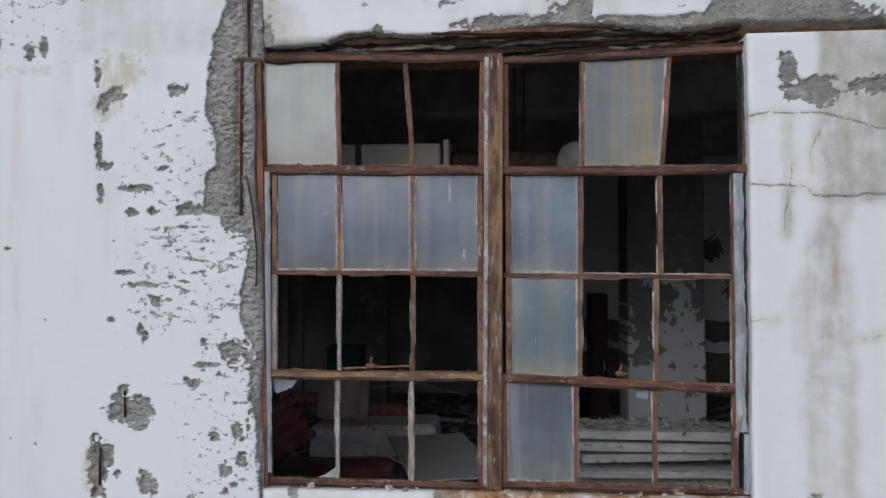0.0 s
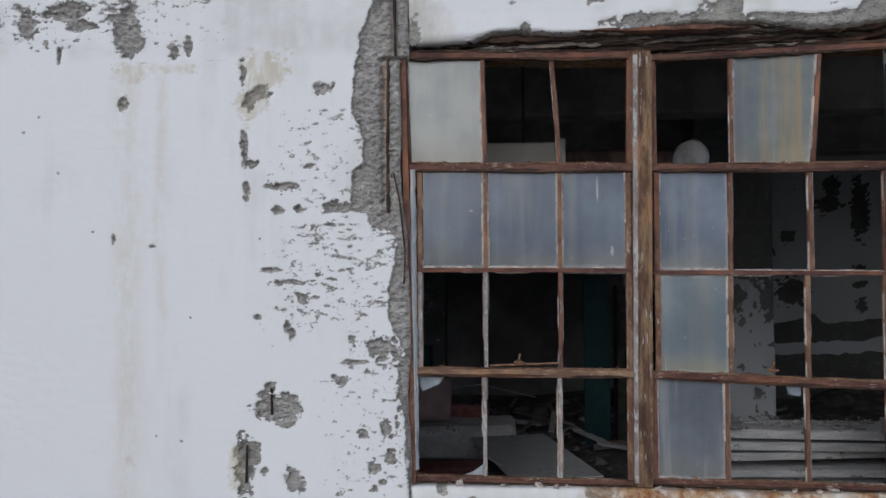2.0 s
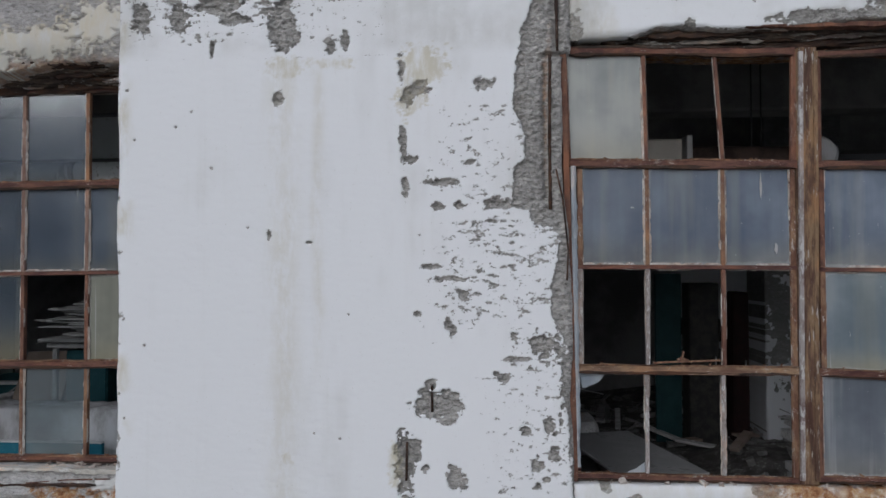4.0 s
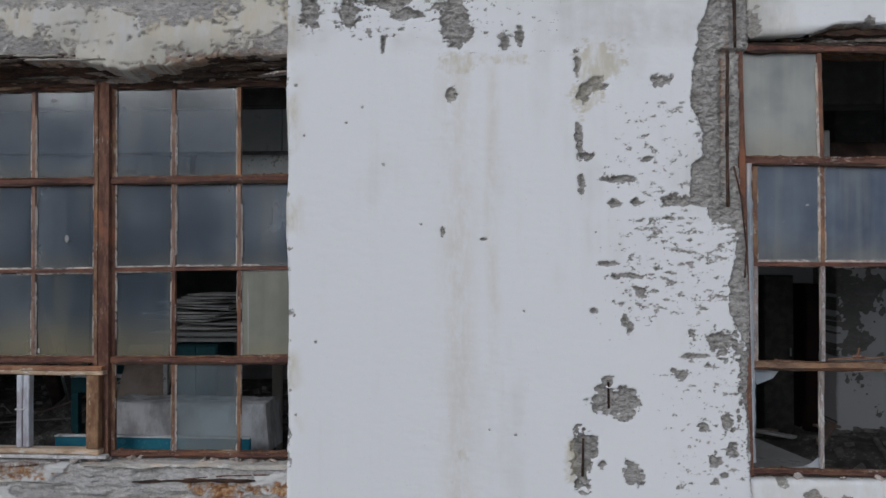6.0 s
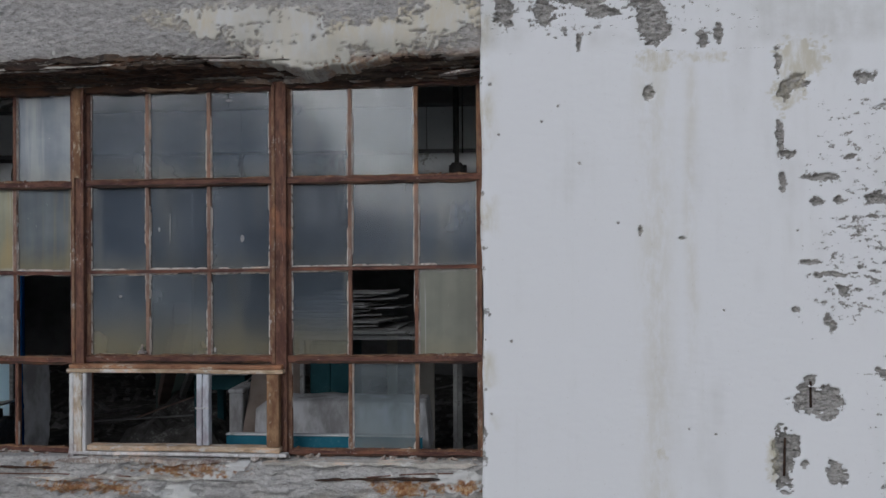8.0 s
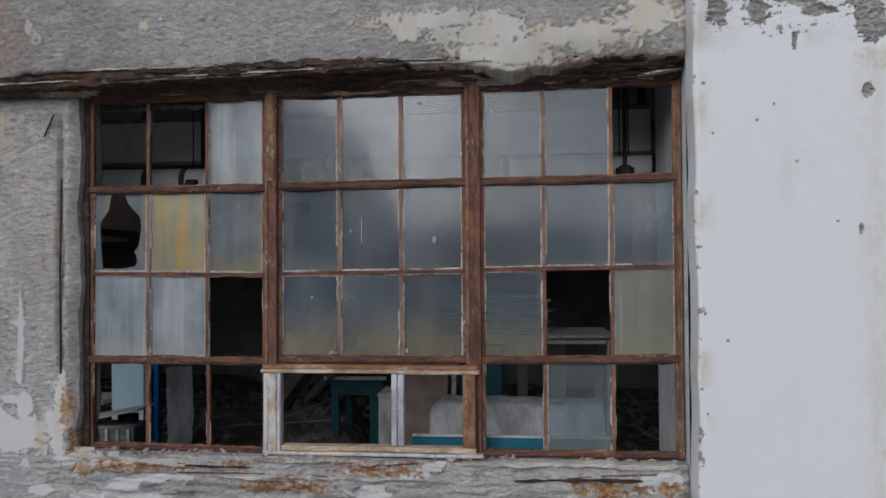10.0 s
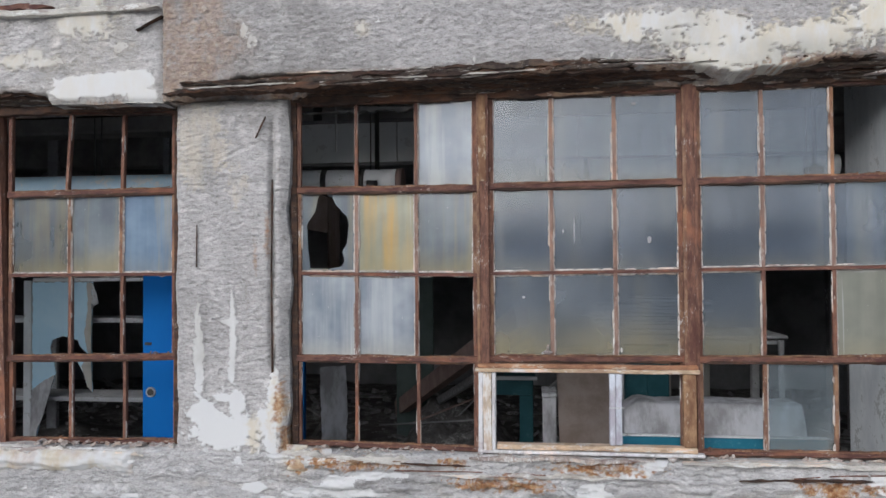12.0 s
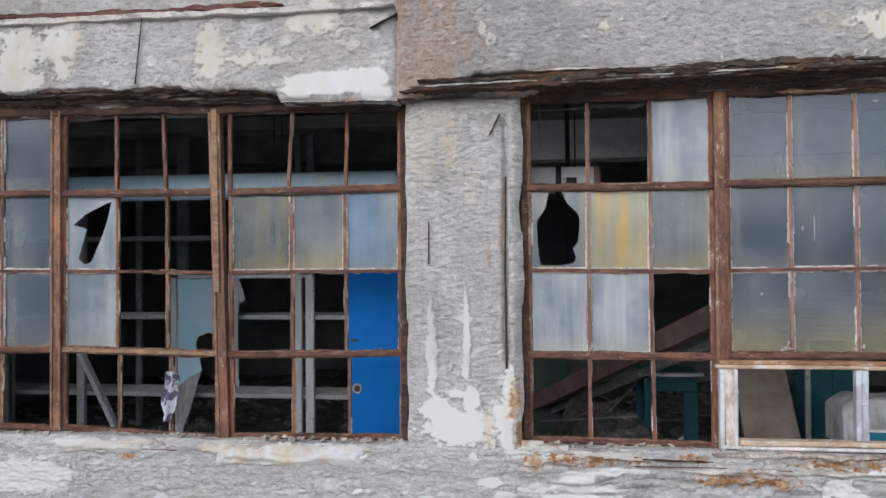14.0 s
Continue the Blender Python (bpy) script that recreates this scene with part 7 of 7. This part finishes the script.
def bolster(label, p0, p1, radius, mat):
    bm = bmesh.new()
    tube(bm, p0, p1, radius, 18, 0.06, 14)
    for v in bm.verts:
        v.co.z += 0.012 * float(fbm(v.co.x, v.co.y, 0.1, 6))
    tagged(part("bolster", bm, mat), label, "cushion", "thrown cushions")


ribbed_cushion("dark red ribbed vinyl seat back thrown on the heap", (-1.78, 5.86, 0.66), (0.40, 0.40, 0.13), 4, M_RED, (62, 58, 0))
cushion("dusty mauve upright cushion on the heap", (-1.45, 6.66, 0.765), (0.46, 0.15, 0.40), M_MAUVE, (-10, 2, 3), "thrown cushions")
bolster("dark red vinyl bolster lying on the heap", (-1.39, 7.42, 0.54), (-0.90, 7.35, 0.52), 0.065, M_RED)
bolster("dark red vinyl bolster lying on the heap", (-2.24, 7.35, 0.65), (-1.83, 7.4, 0.62), 0.065, M_RED)
seat = thing("sofa_seat", "scuffed grey sofa seat with a dark red vinyl edge", "sofa")
bm = bmesh.new()
box(bm, (-1.83, 6.90, 0.17), (-0.66, 7.45, 0.47), 0.03)
bmesh.ops.subdivide_edges(bm, edges=bm.edges[:], cuts=3, use_grid_fill=True)
for v in bm.verts:
    v.co.x += 0.10 * (0.52 - v.co.z) * (v.co.x > -1.0) + 0.012 * float(fbm(v.co.x, v.co.z, 0.2, 8))
    v.co.z += 0.018 * float(fbm(v.co.x, v.co.y, 0.25, 9)) + 0.03 * (v.co.x + 1.08)
    v.co.y += 0.05 * (v.co.z - 0.5)
part("seat_panel", bm, M_SCUFF, seat)
bm = bmesh.new()
box(bm, (-1.75, 6.87, 0.085), (-1.02, 7.4, 0.168), 0.025)
part("vinyl_edge", bm, M_RED, seat, "dark red vinyl edge")
bm = bmesh.new()
box(bm, (-1.62, 6.880, 0.25), (-1.48, 6.889, 0.37), 0.003)
part("pocket", bm, M_SCUFF, seat)
cushion("dark red vinyl seat cushion at the foot of the heap", (-1.28, 6.05, 0.29), (0.76, 0.22, 0.085), M_RED, (8, -3, 4), "thrown cushions")
cushion("dark grey vinyl seat cushion at the foot of the heap", (-1.60, 5.62, 0.27), (0.80, 0.42, 0.10), M_BOARD, (6, 3, -6), "thrown cushions")
slab("rubble_base", "low grey block under the thrown cushions", "block", (-1.95, 5.85, 0.02), (-0.75, 6.6, 0.25), M_BOARD)
slab("rubble_base", "low grey block under the sofa seat", "block", (-2.0, 6.66, 0.02), (-0.72, 7.5, 0.083), M_BOARD)
stick("thin_lath", "thin pale lath lying across the heap", "lath", (-1.60, 8.4, 0.57), (-0.96, 8.4, 0.64), 0.016, 0.012, M_SHELF, "thin laths")
stick("thin_lath", "thin pale lath lying across the heap", "lath", (-1.00, 8.4, 0.635), (-0.40, 8.4, 0.50), 0.014, 0.012, M_SHELF, "thin laths")
stick("thin_lath", "thin pale lath lying across the heap", "lath", (-0.60, 5.9, 0.28), (-0.95, 5.6, 0.55), 0.014, 0.012, M_SHELF, "thin laths")
bm = bmesh.new()
box(bm, (-0.345, -1.36, 0.0), (0.345, 0.0, 0.014), 0.003)
bd = part("fibre_board", bm, M_FIBRE)
bd.matrix_world = pose(-0.72, 6.76, 0.412, 1, 0, 16)
tagged(bd, "large grey fibreboard sheet sloping off the heap", "board")
# box colour is darkened to stand in for the poor light here
slab("teal_box", "small teal painted box on the dark floor", "box", (-1.905, 7.9, 0.10), (-1.534, 8.2, 1.10), M_DIMTEAL)

dr = random.Random(61)
for k in range(26):
    x, y = dr.uniform(-0.6, 0.95), dr.uniform(5.9, 9.6)
    gz = 0.05 + 0.06 * float(fbm(x, y, 0.5, 91, 5)) + 0.16 * float(smooth(fbm(x, y, 1.8, 95, 3), 0.0, 0.6))
    a, L = dr.uniform(0, math.pi), dr.uniform(0.12, 0.38)
    dx, dy = math.cos(a) * L, math.sin(a) * L
    stick("broken_plank", "broken grey plank end lying in the rubble", "plank", (x - dx, y - dy, gz + dr.uniform(0.02, 0.10)), (x + dx, y + dy, gz + dr.uniform(0.04, 0.20)), dr.uniform(0.05, 0.12), dr.uniform(0.02, 0.05), dr.choice((M_GREYWOOD, M_BOARD, M_BEIGE, M_PALEBOARD)), "broken planks")

# stacked grey boards
pb = random.Random(12)
level = 0.47
for k in range(6):
    zc = level + 0.083 * k
    yk = 5.08 - 0.03 * k + pb.uniform(-0.05, 0.05)
    stick("stacked_board", "pale grey weathered board in a loose stack", "board", (0.30 + pb.uniform(-0.05, 0.2), yk, zc + pb.uniform(-0.018, 0.018)),
          (2.4 + pb.uniform(-0.2, 0.3), yk + pb.uniform(-0.04, 0.12), zc + pb.uniform(-0.015, 0.045)), 0.32 + pb.uniform(-0.03, 0.03), 0.044 + pb.uniform(0, 0.014), M_PALEBOARD, "stacked boards")
for k, x in enumerate((0.55, 1.3, 2.1)):
    bm = bmesh.new()
    box(bm, (x - 0.05, 4.98, 0.05), (x + 0.05, 5.25, 0.455), 0.006)
    tagged(part("bearer", bm, M_GREYWOOD), "grey timber bearer under the stacked boards", "timber", "board bearers")

# pale rubble heaped against the foot of the stack
RX, RY = np.meshgrid(np.linspace(0.25, 1.7, 110), np.linspace(4.40, 4.90, 40))
lumps = fbm(RX, RY, 0.22, 401, 5) + 0.7 * np.abs(fbm(RX, RY, 0.07, 405, 3))
RZ = 0.02 + smooth(RX, 0.25, 0.45) * (1 - smooth(RX, 1.55, 1.7)) * smooth(RY, 4.40, 4.62) * (0.46 + 0.10 * lumps)
rr = np.arange(RX.size).reshape(RX.shape)
rubble = link_mesh("rubble_heap", np.stack([RX, RY, RZ], -1).reshape(-1, 3), np.stack([rr[:-1, :-1], rr[:-1, 1:], rr[1:, 1:], rr[1:, :-1]], -1).reshape(-1, 4).tolist(), M_PAPER)
tagged(rubble, "pale crumbled plaster rubble below the stacked boards", "rubble", kind="stuff")

# plastered column and patched wall deep in the hall
def column_fields(X, Z):
    coat = fbm(X * 1.1, Z * 0.8, 0.16, 131, 6) * 0.8 + 0.5 * fbm(X, Z, 0.045, 133, 4) - 0.22 + 0.16 * smooth(Z, 1.8, 1.2) + 0.22 * np.exp(-((X - 1.92) / 0.16) ** 2) - 0.8 * smooth(Z, 1.75, 2.1) + 0.3 * (Z < 0.85)
    return -coat * 0.05, 0 * X, 0 * X


COLUMN = sheet("column", 1.34, 2.17, -0.05, 3.91, 8.3, 8.9, 0.014, column_fields, coat_relief(0.004, 0.003, 0.1), M_PLASTER, (0.01, 0.01, 0, 0))
tagged(COLUMN, "grey plastered column with peeling pale paint", "column", kind="structure")


GONE = [(4.013, 3.128, 0.13, 0.16), (3.944, 2.857, 0.21, 0.14), (3.363, 2.40, 0.10, 0.08), (3.43, 1.60, 0.26, 0.22), (4.385, 2.81, 0.14, 0.45), (4.366, 1.94, 0.09, 0.05), (4.37, 1.70, 0.1, 0.05), (4.38, 1.40, 0.10, 0.12), (2.9, 2.2, 0.3, 0.2), (5.2, 2.2, 0.4, 0.5)]


def torn_fields(X, Z):
    gone = chips(X, Z, GONE, seed=14, wob=0.45)
    line = 1.16 + 0.12 * np.exp(-((X - 3.72) / 0.12) ** 2) + 0.10 * fbm(X, X * 0, 0.35, 16, 5)
    gone = np.maximum(gone, np.minimum(line - Z, Z - 0.88 + 0.1 * fbm(X, Z, 0.3, 18)))
    gone = np.maximum(gone, 0.70 + 0.12 * fbm(X, X * 0, 0.4, 19, 5) - Z)
    gone = np.maximum(gone, (fbm(X, Z, 0.2, 15, 5) - 0.62) * 0.1)
    return gone, 0 * X, 0 * X


WALL_BACK_R = sheet("wall_back_right", 1.004, 7.0, -0.2, 3.91, 11.2, 11.5, 0.03, torn_fields, coat_relief(0.004, 0.003, 0.1), M_TORN)
tagged(WALL_BACK_R, "dark back wall of the hall with torn pale paint", "wall", kind="structure")
def locker(name, label, lo, hi, mat):
    ob = thing(name, label, "locker")
    bm = bmesh.new()
    box(bm, lo, hi, 0.006)
    part("body", bm, mat, ob)
    bm = bmesh.new()
    box(bm, (lo[0] + 0.012, lo[1] - 0.016, lo[2] + 0.05), (hi[0] - 0.012, lo[1] - 0.002, hi[2] - 0.03), 0.004)
    leaf = part("door", bm, mat, ob)
    bm = bmesh.new()
    box(bm, (hi[0] - 0.05, lo[1] - 0.034, (lo[2] + hi[2]) / 2), (hi[0] - 0.035, lo[1] - 0.017, (lo[2] + hi[2]) / 2 + 0.09), 0.003)
    part("handle", bm, M_STEEL, leaf)
    return ob


# lockers and door carry the hall's shade in their dark colours
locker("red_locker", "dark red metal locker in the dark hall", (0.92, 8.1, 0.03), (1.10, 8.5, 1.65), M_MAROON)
slab("teal_door", "dark teal door leaf in the dark hall", "door", (0.10, 8.0, 0.03), (0.37, 8.05, 1.85), M_DIMTEAL)
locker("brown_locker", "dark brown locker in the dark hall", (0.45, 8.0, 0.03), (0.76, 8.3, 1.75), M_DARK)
slab("grey_pier", "pale plastered pier at the back of the hall", "pillar", (-1.85, 9.5, 0.0), (-1.50, 9.8, 3.2), M_INWALL)
slab("grey_post", "grey upright timber inside the window", "post", (-2.42, 8.0, 0.0), (-2.36, 8.1, 2.2), M_GREYWOOD, 0, 0, "inner posts")
slab("grey_post", "grey upright timber inside the window", "post", (-2.25, 8.0, 0.0), (-2.20, 8.1, 2.2), M_GREYWOOD, 0, 0, "inner posts")

# loose rubble on the floor: countless small pieces
rb = random.Random(21)
verts, faces = [], []
CORN = [(-1, -1, -1), (1, -1, -1), (1, 1, -1), (-1, 1, -1), (-1, -1, 1), (1, -1, 1), (1, 1, 1), (-1, 1, 1)]
FACE = [(0, 3, 2, 1), (4, 5, 6, 7), (0, 1, 5, 4), (1, 2, 6, 5), (2, 3, 7, 6), (3, 0, 4, 7)]
for k in range(2950):
    x, y = rb.uniform(-13, 2.9), 4.3 + 6.2 * rb.random() ** 1.3
    on_boards = k >= 2600
    if on_boards:
        x, y = rb.uniform(0.3, 2.2), rb.uniform(4.72, 5.05)
    s = rb.choice((0.012, 0.02, 0.03, 0.05))
    lx, ly, lz = s * rb.uniform(0.5, 1.6), s * rb.uniform(0.5, 1.4), s * rb.uniform(0.2, 0.7)
    if rb.random() < 0.12:
        lx, ly, lz = rb.uniform(0.2, 0.5), 0.03, 0.012
    gz = 0.05 + 0.06 * float(fbm(x, y, 0.5, 91, 5)) + 0.16 * float(smooth(fbm(x, y, 1.8, 95, 3), 0.0, 0.6))
    if on_boards:
        gz, lz, lx, ly = 0.925 + 0.05 * float(fbm(x, y, 0.3, 13)), lz * 0.3, lx * 0.28, ly * 0.28
    m = pose(x, y, gz + lz * 0.5, rb.uniform(-25, 25), rb.uniform(-25, 25), rb.uniform(0, 360))
    o = len(verts)
    verts += [tuple(m @ Vector((cx * lx * rb.uniform(0.7, 1), cy * ly * rb.uniform(0.7, 1), cz * lz))) for cx, cy, cz in CORN]
    faces += [tuple(o + i for i in f) for f in FACE]
tagged(link_mesh("rubble", verts, faces, M_RUBBLE), "loose broken plaster and lath over the floor", "rubble", kind="stuff")

# crumbs of mortar lying along the sills
verts, faces = [], []
for k in range(420):
    right = rb.random() < 0.10
    x = rb.uniform(-1.15, 1.1) if right else rb.choice((-10.2, -9.3, -8.6, -8.0, -7.0, -6.9, -6.4, -5.6, -4.6, -3.9)) + rb.gauss(0, 0.16)
    y = rb.uniform(3.60, 3.66) if right else rb.uniform(3.86, 3.95)
    zt = 0.858 if right else 0.815
    s = rb.choice((0.004, 0.006, 0.008, 0.012, 0.018))
    m = pose(x, y, zt + s * 0.3, rb.uniform(-30, 30), rb.uniform(-30, 30), rb.uniform(0, 360))
    o = len(verts)
    verts += [tuple(m @ Vector((cx * s * rb.uniform(0.6, 1.3), cy * s, cz * s * 0.5 * rb.uniform(0.5, 1)))) for cx, cy, cz in CORN]
    faces += [tuple(o + i for i in f) for f in FACE]
tagged(link_mesh("mortar_crumbs", verts, faces, M_PUTTY), "crumbs of mortar and putty along the sills", "rubble", kind="stuff")

# ---- far wooded hills all round, behind the camera and past the building ----
nh = 240
HA = np.linspace(0, 2 * math.pi, nh + 1)[:-1]
HH = 17 + 5 * fbm(np.cos(HA) * 3, np.sin(HA) * 3, 1.2, 301, 3) + 3.0 * fbm(np.cos(HA) * 3, np.sin(HA) * 3, 0.12, 303, 4)
verts = []
for a, h in zip(HA, HH):
    c, d = math.cos(a), math.sin(a)
    verts += [(250 * c, 250 * d, -0.3), (262 * c, 262 * d, h * 0.6), (275 * c, 275 * d, h), (300 * c, 300 * d, -0.3)]
faces = []
for k in range(nh):
    for j in range(4):
        p, q = k * 4 + j, k * 4 + (j + 1) % 4
        n_ = ((k + 1) % nh) * 4
        faces.append((p, n_ + j, n_ + (j + 1) % 4, q))
tagged(link_mesh("backdrop_hills", verts, faces, M_WOODS), "dark green wooded hills along the horizon", "hills", kind="structure")

# an unseen wooded rise, added to darken what the middle window's panes mirror
WX, WY = np.meshgrid(np.linspace(-46, -9, 150), np.linspace(-40, -26, 40))
crown = smooth(WX, -46, -42) * (1 - smooth(WX, -15, -9)) * smooth(WY, -40, -36) * (1 - smooth(WY, -30, -26))
WZ = -0.35 + crown * (10.9 + 1.4 * fbm(WX, WY, 4.0, 311, 4))
jj = np.arange(WX.size).reshape(WX.shape)
rise = link_mesh("unseen_rise", np.stack([WX, WY, WZ], -1).reshape(-1, 3), np.stack([jj[:-1, :-1], jj[:-1, 1:], jj[1:, 1:], jj[1:, :-1]], -1).reshape(-1, 4).tolist(), M_WOODS)
tagged(rise, "unseen dark green rise added to darken the pane reflections", "woods", kind="structure")

# ---- ground outside ----
bm = bmesh.new()
bmesh.ops.create_grid(bm, x_segments=2, y_segments=2, size=400)
bmesh.ops.translate(bm, vec=(0, 0, -0.25), verts=bm.verts[:])
tagged(part("ground", bm, M_GROUND), "bare gravel ground outside the building", "ground", kind="structure")
